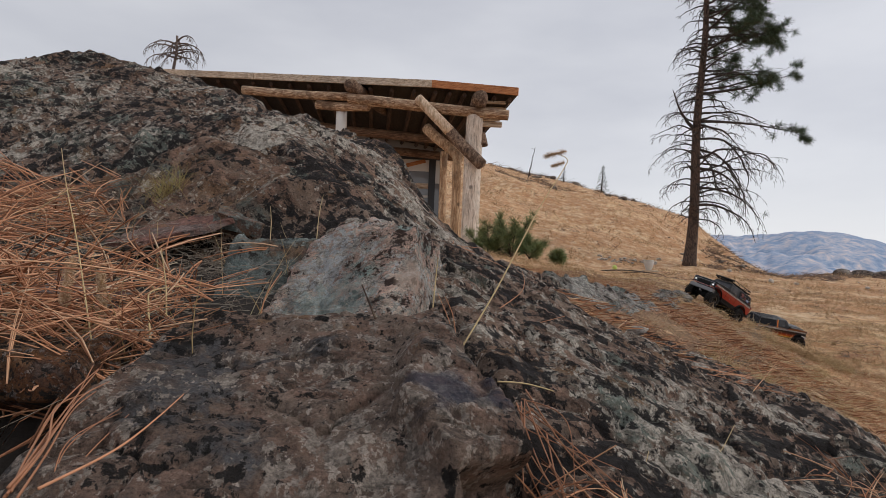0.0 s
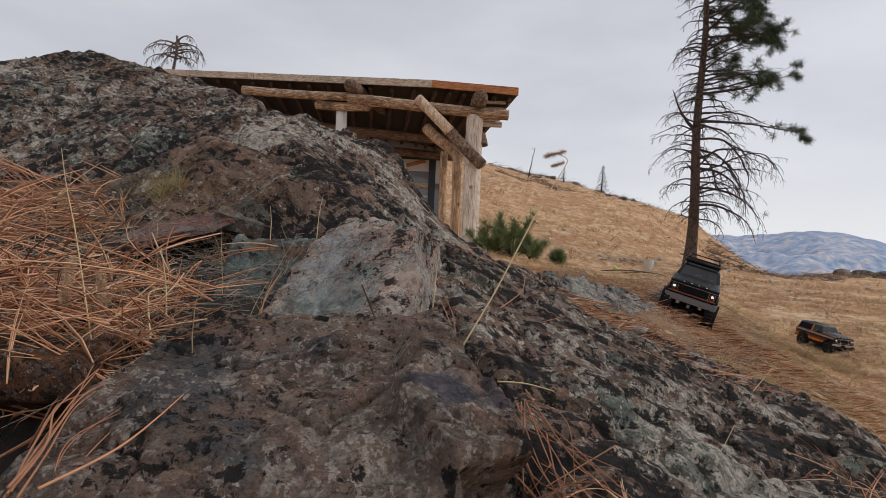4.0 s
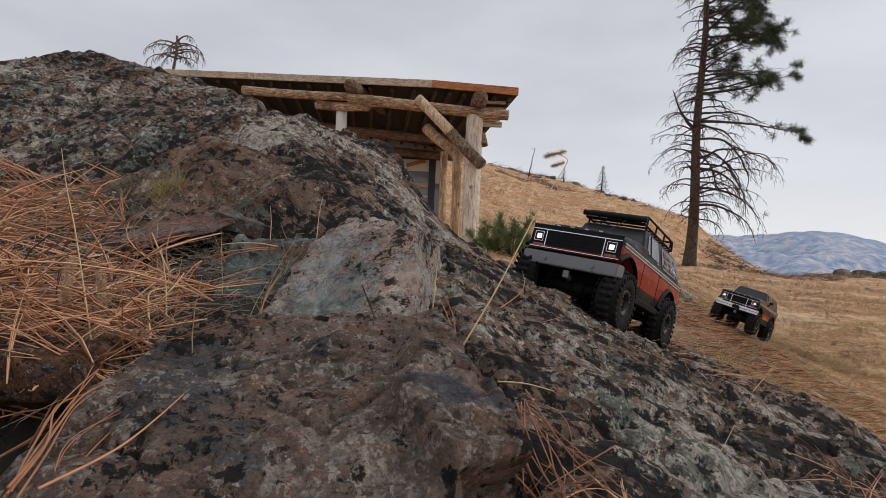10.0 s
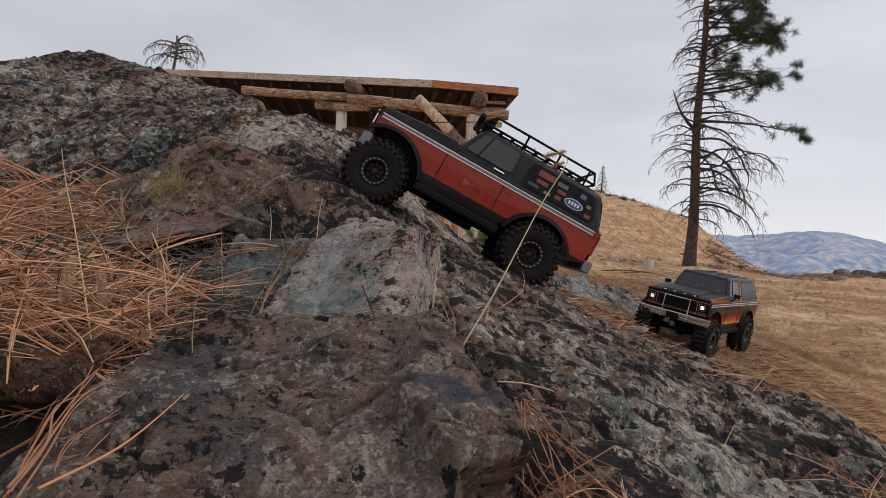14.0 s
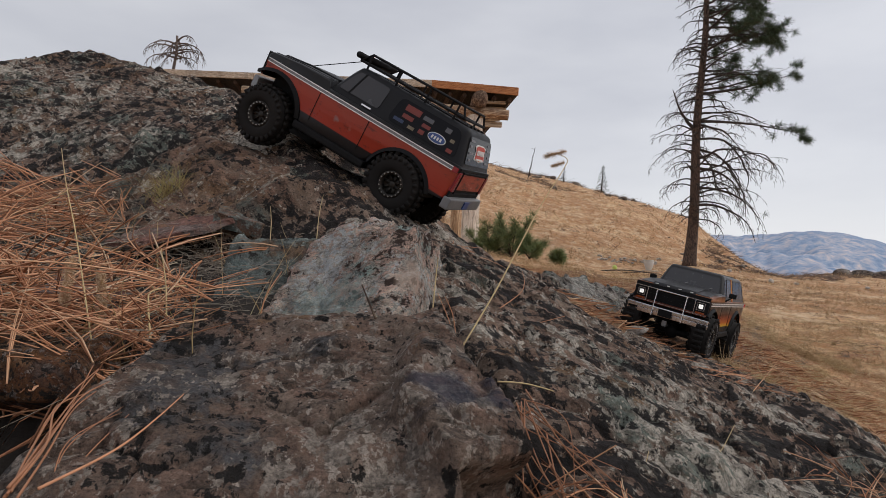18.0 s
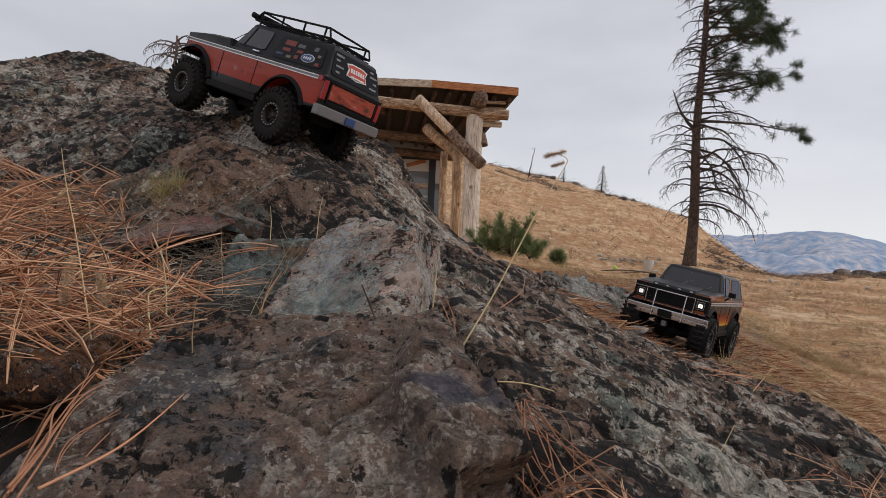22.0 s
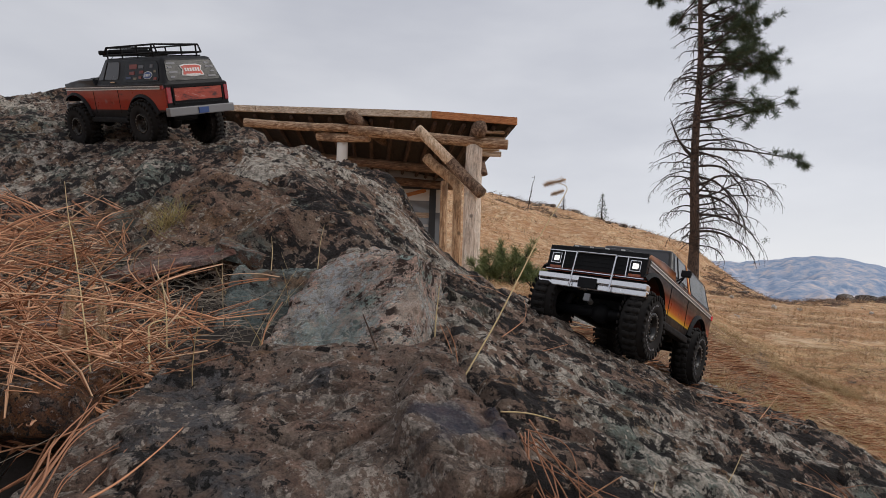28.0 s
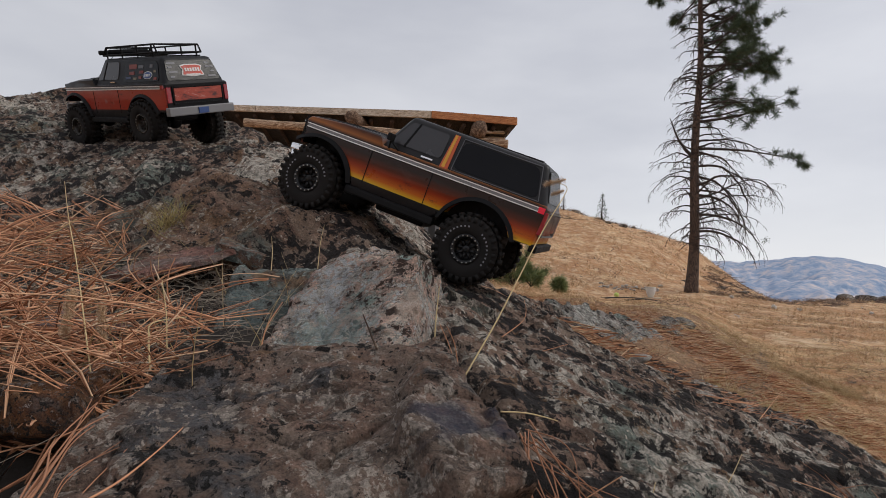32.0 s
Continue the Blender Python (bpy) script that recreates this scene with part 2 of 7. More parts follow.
def ground_mat():
    m = Mat("dry_grass_ground", 0.95)
    big = m.noise(0.5, 9, 0.7, 0.2)
    mid = m.noise(3.5, 6, 0.65, 0.5, (1.0, 0.5, 1.0))
    fine = m.noise(70, 9, 0.8, 0.4, (1.0, 0.5, 1.0))
    straw = m.ramp(mid, [(0.36, (0.46, 0.225, 0.10)), (0.5, (0.66, 0.40, 0.20)), (0.62, (0.79, 0.57, 0.35))])
    c = m.mix(m.ramp(big, [(0.44, 0.0), (0.58, 0.75)]), straw, (0.48, 0.235, 0.10))
    c = m.mix(0.85, c, m.ramp(fine, [(0.34, 0.35), (0.58, 1.15)]), "MULTIPLY")
    mott = m.noise(0.9, 10, 0.75, 0.3, (1.0, 0.45, 1.0))
    c = m.mix(m.ramp(mott, [(0.52, 0.0), (0.60, 0.6)]), c, (0.36, 0.20, 0.10))
    stones = m.noise(1.3, 8, 0.7, 0.6)
    c = m.mix(m.ramp(stones, [(0.66, 0.0), (0.70, 0.7)]), c, (0.13, 0.115, 0.10))
    clump = m.noise(6.0, 9, 0.76, 0.3)
    c = m.mix(m.ramp(clump, [(0.50, 0.0), (0.58, 0.75)]), c, (0.27, 0.125, 0.058))
    c = m.mix(m.ramp(m.noise(2.1, 9, 0.72, 0.2), [(0.53, 0.0), (0.60, 0.7)]), c, (0.70, 0.52, 0.335))
    m.color(c)
    n1 = m.bump(m.noise(14, 8, 0.75), 0.7, 0.04)
    m.bump(fine, 0.6, 0.012, n1)
    return m.mat


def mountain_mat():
    m = Mat("hazed_mountains", 1.0)
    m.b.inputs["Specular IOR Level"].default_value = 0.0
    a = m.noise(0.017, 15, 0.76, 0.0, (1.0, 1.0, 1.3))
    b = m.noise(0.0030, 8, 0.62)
    # Blue-grey haze of distance is put into these colours, over tan slopes.
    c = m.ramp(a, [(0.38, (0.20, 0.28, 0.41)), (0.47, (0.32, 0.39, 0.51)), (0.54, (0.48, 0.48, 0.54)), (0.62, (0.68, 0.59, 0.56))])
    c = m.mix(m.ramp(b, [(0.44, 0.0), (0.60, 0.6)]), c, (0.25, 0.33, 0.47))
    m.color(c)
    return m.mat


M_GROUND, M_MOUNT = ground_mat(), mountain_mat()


def simple(name, color, rough=0.6, metal=0.0, vary=0.25, scale=40.0, bump=0.0, coat=0.0, gloss=0.5):
    """One surface with fine wear: colour and gloss wander a little."""
    m = Mat(name, rough, metal)
    n = m.noise(scale, 5, 0.65)
    n2 = m.noise(scale * 0.13, 4, 0.6, 0.5)
    lo = tuple(v * (1 - vary) for v in color)
    hi = tuple(min(1, v * (1 + vary)) for v in color)
    c = m.mix(n2, lo, hi)
    c = m.mix(vary * 0.8, c, m.ramp(n, [(0.3, 0.55), (0.7, 1.0)]), "MULTIPLY")
    m.color(c)
    m.rough(m.ramp(n, [(0.25, max(0.02, rough - 0.12)), (0.75, min(1.0, rough + 0.12))]))
    m.b.inputs["Coat Weight"].default_value = coat
    m.b.inputs["Specular IOR Level"].default_value = gloss
    if bump:
        m.bump(n, 0.5, bump)
    return m.mat


# ---- the lie of the land ----
def step(a):
    a = np.clip(a, 0, 1)
    return a * a * (3 - 2 * a)


def soil(x, y):
    """Height of the bare ground: a knoll with a bench, a hill behind it, a valley and mountains beyond."""
    x, y = np.asarray(x, float), np.asarray(y, float)
    plane = -0.24 - 0.5 * x + 0.2 * y
    floor = -0.85 + 0.018 * np.minimum(y, 40) - 0.042 * relu(x - 6) - 0.05 * relu(x - 20)
    cap = -0.08 - 0.024 * np.minimum(y, 22) + 0.12 * np.minimum(relu(0.27 * y - x), 6)
    k = 0.035
    z = -k * np.log(np.exp(-np.clip(plane, -9, 9) / k) + np.exp(-cap / k))
    z = k * np.log(np.exp(np.clip(z, -9, 9) / k) + np.exp(floor / k))
    left = step((0.08 - x) / 0.3) * step((1.75 - y) / 0.5)
    z = z * (1 - left) + left * np.clip(-0.30 + 0.27 * y, -0.34, 0.1)
    z = z - 0.15 * np.exp(-((x + 0.30) / 0.11) ** 2 - ((y - 0.37) / 0.10) ** 2)
    z = z - 0.13 * np.exp(-((x - 0.075) / 0.05) ** 2 - ((y - 0.44) / 0.09) ** 2)
    z = z - 0.050 * np.exp(-((x - 0.60) / 0.22) ** 2 - ((y - 1.84) / 0.30) ** 2)
    crest = 9.05 - 0.2 * np.clip(x, -8, 90) - 0.25 * relu(x - 18)
    rise = np.clip((y - 20) / 40, 0, 1)
    z = z + rise ** 0.92 * relu(crest + 0.4) * step((0.57 * y - x) / 10 + 0.07)
    r = np.hypot(x, y)
    z = z + 0.012 * fbm(x * 6, y * 6, 0, 3, 3) * step(r / 1.0) + np.minimum(0.012 * r, 0.5) * fbm(x * 0.16, y * 0.16, 0, 3, 8) * step((r - 5) / 20)
    z = z + 0.03 * fbm(x * 1.6, y * 1.6, 0, 3, 5) * step((r - 2.2) / 3)
    z = z + 0.075 * np.exp(-((x - 2.80) / 0.30) ** 2 - ((y - 4.45) / 0.40) ** 2)
    fall = relu(y - 63) * 0.55 + relu(y - 36) * 0.28 * step((x - 0.46 * y) / 4) + relu(-y - 40) * 0.1
    z = z - np.minimum(fall, 240)
    return z


def far_land(x, y):
    """The other side of the valley."""
    r = np.hypot(x, y)
    a = np.arctan2(x, y)
    ridge = 0.030 + 0.008 * np.sin(a * 5.0 + 4.1) + 0.011 * fbm(a * 7 + 3, a * 0 + 1.5, 0, 5, 21)
    ridge = ridge + 0.014 * np.exp(-((a - 0.42) / 0.09) ** 2) - 0.016 * step((a - 0.575) / 0.08)
    up = np.clip((r - 1300) / 2700, 0, 1)
    top = 4000 * ridge
    z = -260 + (top + 260) * up ** 0.9
    z = z + 110 * up * (1 - up) * 2.2 * (1 - np.abs(fbm(x * 0.0019, y * 0.0019, 0, 5, 33)) * 2) + 22 * step(up * 4) * (1 - up) * fbm(x * 0.008, y * 0.008, 0, 4, 37)
    return z - relu(r - 4000) * 0.35


def land(x, y):
    r = np.hypot(x, y)
    w = step((r - 500) / 1000)
    return soil(x, y) * (1 - w) + far_land(x, y) * w


def ramp_z(x, y):
    """The smooth shape of the bedrock outcrop: a whale-backed knob that runs out to the right as a long ramp."""
    ramp = np.maximum(np.maximum(0.005 - 0.6 * x, 0.012 - 0.46 * x), -0.054 - 0.3 * x)
    w = np.clip((0.15 - x) / 0.3, 0, 1)
    ramp = ramp + w * (0.15 * (y - 1.2) + 0.4 * relu(y - 1.42)) + (1 - w) * 0.22 * relu(y - 1.55) * np.clip((0.55 - x) / 0.2, 0, 1)
    ramp = ramp - 0.30 * relu(1.0 - y) * np.clip((x + 0.05) / 0.15, 0, 1)
    top = 0.32 - 0.1 * (x + 0.7) + 0.62 * relu(y - (1.72 - 0.1 * (x + 1)))
    top = np.minimum(top, np.where(x > -1.34, 0.675 - 0.28 * (x + 1.34), 0.675 - 0.4 * (-1.34 - x)))
    foot = np.interp(x, [-2.3, -0.9, -0.6, -0.35, -0.1, 0.0, 0.15, 0.3, 0.6, 1.2], [1.35, 1.2, 1.13, 1.04, 0.86, 0.74, 0.40, 0.31, 0.42, 0.75])
    base = np.interp(x, [-2.3, -0.45, -0.1, 0.0, 0.15, 0.6, 1.2], [-0.05, 0.02, -0.02, -0.1, -0.22, -0.36, -0.45])
    front = base + np.where(x < 0.1, 0.85, 1.2) * (y - foot)
    k = 0.018
    z = -k * np.log(np.exp(-np.clip(ramp, -2, 2) / k) + np.exp(-np.clip(top, -2, 2) / k) + np.exp(-np.clip(front, -2, 2) / k))
    back = np.where(x < 0, 1.6 - 0.5 * x, 1.6 + 0.75 * np.minimum(x, 0.4))
    return z - 1.0 * relu(y - back) - 0.22 * relu(x - 0.66) * np.clip((1.5 - y) / 0.2, 0, 1) - 1.0 * relu(x - 0.95)


def dice(i, j, seed):
    h = (i * 374761393 + j * 668265263 + seed * 974711) & 0xFFFFFFFF
    h = ((h ^ (h >> 13)) * 1274126177) & 0xFFFFFFFF
    h = ((h ^ (h >> 16)) * 2246822519) & 0xFFFFFFFF
    return ((h ^ (h >> 15)) & 0xFFFF) / 65535.0


def blocks(x, y, seed):
    """Broken blocks of about one unit: each with its own height and tilt; also the distance to the nearest joint."""
    x, y = np.asarray(x, float), np.asarray(y, float)
    wx, wy = x + 0.22 * grain(x * 1.7, y * 1.7, 0, seed + 5), y + 0.22 * grain(x * 1.7, y * 1.7, 0, seed + 6)
    ix, iy = np.floor(wx).astype(np.int64), np.floor(wy).astype(np.int64)
    d1, d2, out = np.full(x.shape, 9.0), np.full(x.shape, 9.0), np.zeros(x.shape)
    for dx in (-1, 0, 1):
        for dy in (-1, 0, 1):
            cx, cy = ix + dx, iy + dy
            ox, oy = wx - cx - dice(cx, cy, seed), wy - cy - dice(cx, cy, seed + 1)
            d = np.hypot(ox, oy)
            h = dice(cx, cy, seed + 2) - 0.5 + (dice(cx, cy, seed + 3) - 0.5) * 1.5 * ox + (dice(cx, cy, seed + 4) - 0.5) * 1.5 * oy
            near = d < d1
            d2 = np.where(near, d1, np.minimum(d2, d))
            out = np.where(near, h, out)
            d1 = np.where(near, d, d1)
    return out, d2 - d1


def foot_bulge(x, y, z):
    """A brown bulge that stands proud at the foot of the knob."""
    top = 0.142 - 0.28 * (x + 0.30) + 0.25 * (y - 1.2)
    return np.minimum(np.minimum(z + 0.05, top), np.minimum(np.minimum(0.25 + 1.1 * (x + 0.52), 0.16 - 2.6 * (x + 0.17)), 0.02 + 3.0 * (y - 1.0)))


def outcrop_z(x, y):
    """The knob's surface: foliated slabs and joints that run down the dip, a brown bulge at its foot, upright clefts."""
    x, y = np.asarray(x, float), np.asarray(y, float)
    s, c = x + 0.22 * y, y - 0.30 * x
    z = ramp_z(x, y)
    z = np.maximum(z, foot_bulge(x, y, z))
    rough = 0.013 * fbm(s * 3.1, c * 4.4, 0, 3, 41) + 0.005 * fbm(s * 9, c * 17, 0, 4, 47)
    crack = relu(0.07 - np.abs(fbm(s * 2.0 + 4, c * 4.2, 0, 3, 53))) / 0.07
    cleft = np.exp(-((x + 0.70 + 0.05 * np.sin(y * 13)) / 0.018) ** 2) + 0.8 * np.exp(-((x + 0.615 - 0.15 * (y - 1.2)) / 0.014) ** 2)
    cleft = cleft * step((0.27 - z) / 0.10)
    b1, e1 = blocks(s * 2.9, c * 7.0, 201)
    b2, e2 = blocks(s * 9, c * 20, 211)
    b3, e3 = blocks(s * 30, c * 62, 221)
    pits = relu(fbm(x * 30, y * 36, 0, 2, 67) - 0.36)
    chips = 0.017 * b1 + 0.011 * b2 + 0.0050 * b3 - 0.014 * relu(0.08 - e1) / 0.08 - 0.005 * relu(0.10 - e2) / 0.10
    return z + rough - 0.026 * crack ** 2 - 0.045 * cleft + chips - 0.012 * pits + 0.0012 * fbm(s * 90, c * 130, 0, 2, 71)


def sheet(name, xs, ys, fn, mat, keep=None, jitter=0.0, seed=0):
    """A surface over a grid; cells that keep() refuses are left out."""
    gx, gy = np.meshgrid(xs, ys)
    gz = fn(gx, gy)
    px, py = gx, gy
    if jitter:
        px = gx + jitter * fbm(gx * 14, gy * 14, gz * 14, 3, seed + 1)
        py = gy + jitter * fbm(gx * 14, gy * 14, gz * 14, 3, seed + 2)
    nx, ny = len(xs), len(ys)
    ok = np.ones_like(gx, bool) if keep is None else keep(gx, gy, gz)
    idx = np.arange(nx * ny).reshape(ny, nx)
    cell = ok[:-1, :-1] | ok[1:, :-1] | ok[:-1, 1:] | ok[1:, 1:]
    quads = np.stack([idx[:-1, :-1], idx[:-1, 1:], idx[1:, 1:], idx[1:, :-1]], -1)[cell]
    used = np.unique(quads)
    remap = np.full(nx * ny, -1)
    remap[used] = np.arange(len(used))
    verts = np.stack([px.ravel(), py.ravel(), gz.ravel()], -1)[used]
    return new(name, mesh_of(name, verts, remap[quads], mat))


def ground_sheet():
    """One sheet of land from under the camera to the far mountains, finest where the view lies."""
    inner = np.radians(np.concatenate([np.linspace(-180, -48, 60)[:-1], np.linspace(-48, 48, 520), np.linspace(48, 180, 60)[1:-1]]))
    radii = np.concatenate([[0.0004, 0.05], np.geomspace(0.12, 6, 150), np.geomspace(6.2, 120, 130), np.geomspace(125, 4700, 110)])
    a, r = np.meshgrid(inner, radii)
    x, y = np.sin(a) * r + 0.03 * np.exp(-(r / 0.08) ** 2), np.cos(a) * r
    z = land(x, y)
    na, nr = len(inner), len(radii)
    idx = np.arange(na * nr).reshape(nr, na)
    nxt = np.roll(idx, -1, 1)
    quads = np.stack([idx[:-1], nxt[:-1], nxt[1:], idx[1:]], -1).reshape(-1, 4)
    me = mesh_of("ground", np.stack([x.ravel(), y.ravel(), z.ravel()], -1), quads, M_GROUND)
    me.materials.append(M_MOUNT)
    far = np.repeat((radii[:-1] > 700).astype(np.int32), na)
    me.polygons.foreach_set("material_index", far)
    return tagged(new("ground", me), "dry golden grass bench and hillside with valley and mountains", "ground", kind="structure")


ground_sheet()
outcrop = tagged(new("rock_outcrop"), "dark lichen-covered bedrock knob rising from dry grass", "rock")
for rock_name, rx0, rx1 in (("dome", -2.35, -0.9010), ("shoulder", -0.9010, -0.1018), ("ramp", -0.1018, 1.3)):
    piece = sheet(rock_name, np.arange(round((rx0 + 2.35) / 0.0046), round((rx1 + 2.35) / 0.0046) + 1) * 0.0046 - 2.35, np.arange(0.28, 2.75, 0.0046), outcrop_z, M_OUTCROP,
                  lambda x, y, z: (z > soil(x, y) - 0.05), 0.005, 70)
    piece.parent = outcrop
    piece.data.materials.append(M_FOOT)
    count = len(piece.data.polygons)
    mid = np.empty(count * 3, np.float32)
    piece.data.polygons.foreach_get("center", mid)
    mx, my = mid.reshape(-1, 3)[:, 0].astype(float), mid.reshape(-1, 3)[:, 1].astype(float)
    smooth_z = ramp_z(mx, my)
    brown = foot_bulge(mx, my, smooth_z) > smooth_z + 0.004 + 0.02 * fbm(mx * 18, my * 18, 0, 4, 75)
    low = (mx < -0.3) & (smooth_z + 0.05 * fbm(mx * 9, my * 9, 0, 4, 76) < 0.12)
    piece.data.polygons.foreach_set("material_index", (brown | low).astype(np.int32))


def block_rock(name, label, mat, planes, x0, x1, y0, y1, stepw, seed, amp=0.006, deep=0.12, fine=30.0, soft=0.004, crown=None, under=None, ledges=0.0):
    """A rock cut by a few planes (a, b, c: z = a x + b y + c) under its crown, split into blocks and roughened."""
    def top(x, y):
        z = np.exp(-crown(x, y) / soft) if crown else 0
        for k, (a, b, c) in enumerate(planes):
            wave = 0.6 * amp * fbm(x * fine * 0.35, y * fine * 0.35, 0, 2, seed + 31 * k)
            z = z + np.exp(-np.clip(a * x + b * y + c + wave * (1 + abs(a) + abs(b)), -3, 0.3) / soft)
        z = -soft * np.log(z)
        if ledges:
            q = (z - 0.30 * x) / ledges + 0.5 * fbm(x * 22, y * 22, 0, 3, seed + 3)
            f = q - np.floor(q)
            z = z + ledges * 0.95 * (f ** 5 - f) * (0.6 + 0.5 * grain(x * 15, y * 15, np.floor(q), seed + 4))
        u, v = x * 0.85 + y * 0.5, y * 0.85 - x * 0.5
        b1, e1 = blocks(u * fine * 0.45, v * fine * 0.75, seed + 40)
        b2, e2 = blocks(x * fine * 1.5 - y * fine * 0.4, y * fine * 1.7 + x * fine * 0.4, seed + 50)
        split = relu(0.10 - np.abs(fbm(u * fine * 0.16 + 3, v * fine * 0.28, 0, 3, seed + 9))) / 0.10
        return z + amp * (0.9 * b1 + 0.45 * b2 - 0.5 * relu(0.12 - e1) / 0.12 - split ** 2) + amp * 0.3 * fbm(x * fine * 2.3, y * fine * 2.3, z * fine, 3, seed + 5)
    ob = sheet(name, np.arange(x0, x1, stepw), np.arange(y0, y1, stepw), top, mat, lambda x, y, z: z > soil(x, y) - deep, amp * 0.5, seed)
    if under:
        n = len(ob.data.vertices)
        v = np.empty(n * 3, np.float32)
        ob.data.vertices.foreach_get("co", v)
        v = v.reshape(n, 3).astype(float)
        v[:, :2] += under(v[:, 0], v[:, 1], v[:, 2])
        ob.data.vertices.foreach_set("co", v.astype(np.float32).ravel())
        ob.data.update()
    return tagged(ob, label, "rock")


def boulder_crown(x, y):
    """The boulder's top: a gently rising back, and a proud tilted plate with a broken edge at its near corner."""
    back = 0.03 * x + 0.155 * y - 0.185 + 0.05 * relu(-0.05 - x) - 0.28 * relu(0.41 + 0.3 * x - y) + 0.007 * fbm(x * 10, y * 13, 0, 4, 83)
    plate = -0.289 * x + 0.164 * y - 0.172
    edge = np.interp(y, [0.28, 0.335, 0.375, 0.425, 0.56, 0.66], [0.085, 0.030, -0.004, -0.030, -0.050, -0.060])
    wide = np.interp(y, [0.30, 0.43, 0.50, 0.62], [0.008, 0.010, 0.030, 0.08])
    w = step((x - edge + 0.005 * fbm(x * 40, y * 40, 0, 2, 9)) / wide)
    return back * (1 - w) + np.maximum(back, plate) * w


def boulder_under(x, y, z):
    """The near corner is undercut in two ledges."""
    d = relu(boulder_crown(x, y) - z - 0.010)
    side = step((x + 0.12) / 0.06) * step((0.52 - y) / 0.06)
    push = (np.minimum(d, 0.030) * 1.3 + relu(d - 0.050) * 0.5) * side
    return np.stack([-0.60 * push, 0.80 * push], 1)


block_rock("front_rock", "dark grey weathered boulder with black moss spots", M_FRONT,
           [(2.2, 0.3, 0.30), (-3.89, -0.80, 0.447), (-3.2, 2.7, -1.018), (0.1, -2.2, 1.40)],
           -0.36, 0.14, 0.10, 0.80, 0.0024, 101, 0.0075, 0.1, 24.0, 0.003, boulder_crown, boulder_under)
block_rock("pale_rock", "pale grey-green and pink blocky rock", M_MID,
           [(-0.15, 0.12, -0.073), (0.5, 0.15, -0.03), (0.30, 1.05, -0.80), (-0.9, 1.6, -1.25), (-4.0, 0.9, -0.83), (1.75, 0.2, 0.150), (0.0, -1.5, 1.34)],
           -0.36, 0.06, 0.60, 0.98, 0.0020, 111, 0.008, 0.1, 36.0, ledges=0.030)
block_rock("green_rock", "low blue-green rock leaning on the pale block", M_GREEN,
           [(0.05, 0.2, -0.16), (0.2, 1.6, -1.33), (3.0, 0.5, 0.44), (-2.0, 0.3, -0.53), (0.0, -2.0, 1.80)],
           -0.36, -0.12, 0.70, 0.96, 0.0030, 117, 0.007, 0.1, 28.0)
block_rock("rusty_stone", "rust-brown broken stone with a grey crust", M_BROWN,
           [(-0.05, 0.06, -0.148), (-2.5, 0.1, -0.91), (-0.1, 3.2, -1.70), (0.2, -2.0, 1.15)],
           -0.60, -0.24, 0.44, 0.66, 0.0030, 121, 0.009, 0.1, under=lambda x, y, z: np.stack([0 * x, 2.2 * np.minimum(relu(-0.136 - z), 0.05) * step((0.56 - y) / 0.05)], 1))


def ledge_top(x, y):
    """A broad low back of rock that runs down beside the track."""
    f = np.clip(((x - 0.36) * 0.65 + (y - 1.90) * 0.76) / 0.62, 0, 1)
    d = np.hypot(x - (0.36 + 0.41 * f), y - (1.90 + 0.47 * f))
    b1, e1 = blocks(x * 9 + y * 4, y * 13 - x * 6, 231)
    b2, e2 = blocks(x * 34, y * 40, 241)
    return soil(x, y) - 0.02 + (0.082 - 0.040 * f) * np.exp(-(d / 0.115) ** 2) * (1 + 0.35 * b1 + 0.12 * b2) + 0.004 * b2 - 0.006 * relu(0.12 - e1) / 0.12


tagged(sheet("ledge_rock", np.arange(0.2, 0.95, 0.006), np.arange(1.8, 2.6, 0.006), ledge_top, M_LEDGE, lambda x, y, z: z > soil(x, y) - 0.015, 0.004, 131),
       "grey-green rib of rock in pine needles", "rock")


# ---- the two model trucks ----
def paint(name, stops, rough=0.26, dust=0.14):
    """Body paint whose colour changes with height on the body, dusty."""
    m = Mat(name, rough)
    sep = m.node("ShaderNodeSeparateXYZ")
    m.put(m.co, sep.inputs[0])
    rng = m.node("ShaderNodeMapRange")
    rng.inputs["From Min"].default_value, rng.inputs["From Max"].default_value = 0.0, 0.2
    m.put(sep.outputs["Z"], rng.inputs["Value"])
    c = m.ramp(rng.outputs[0], stops)
    scuff = m.noise(22, 7, 0.7, 0.6)
    c = m.mix(m.ramp(scuff, [(0.56, 0.0), (0.75, dust)]), c, (0.24, 0.20, 0.17))
    worn = m.noise(60, 8, 0.75, 0.4, (0.6, 1.0, 1.6))
    c = m.mix(m.ramp(worn, [(0.55, 0.0), (0.66, 0.6)]), c, (0.03, 0.024, 0.022))
    m.color(c)
    m.rough(m.ramp(scuff, [(0.35, rough), (0.7, min(1, rough + 0.35))]))
    m.b.inputs["Coat Weight"].default_value = 0.05
    m.b.inputs["Specular IOR Level"].default_value = 0.26
    return m.mat


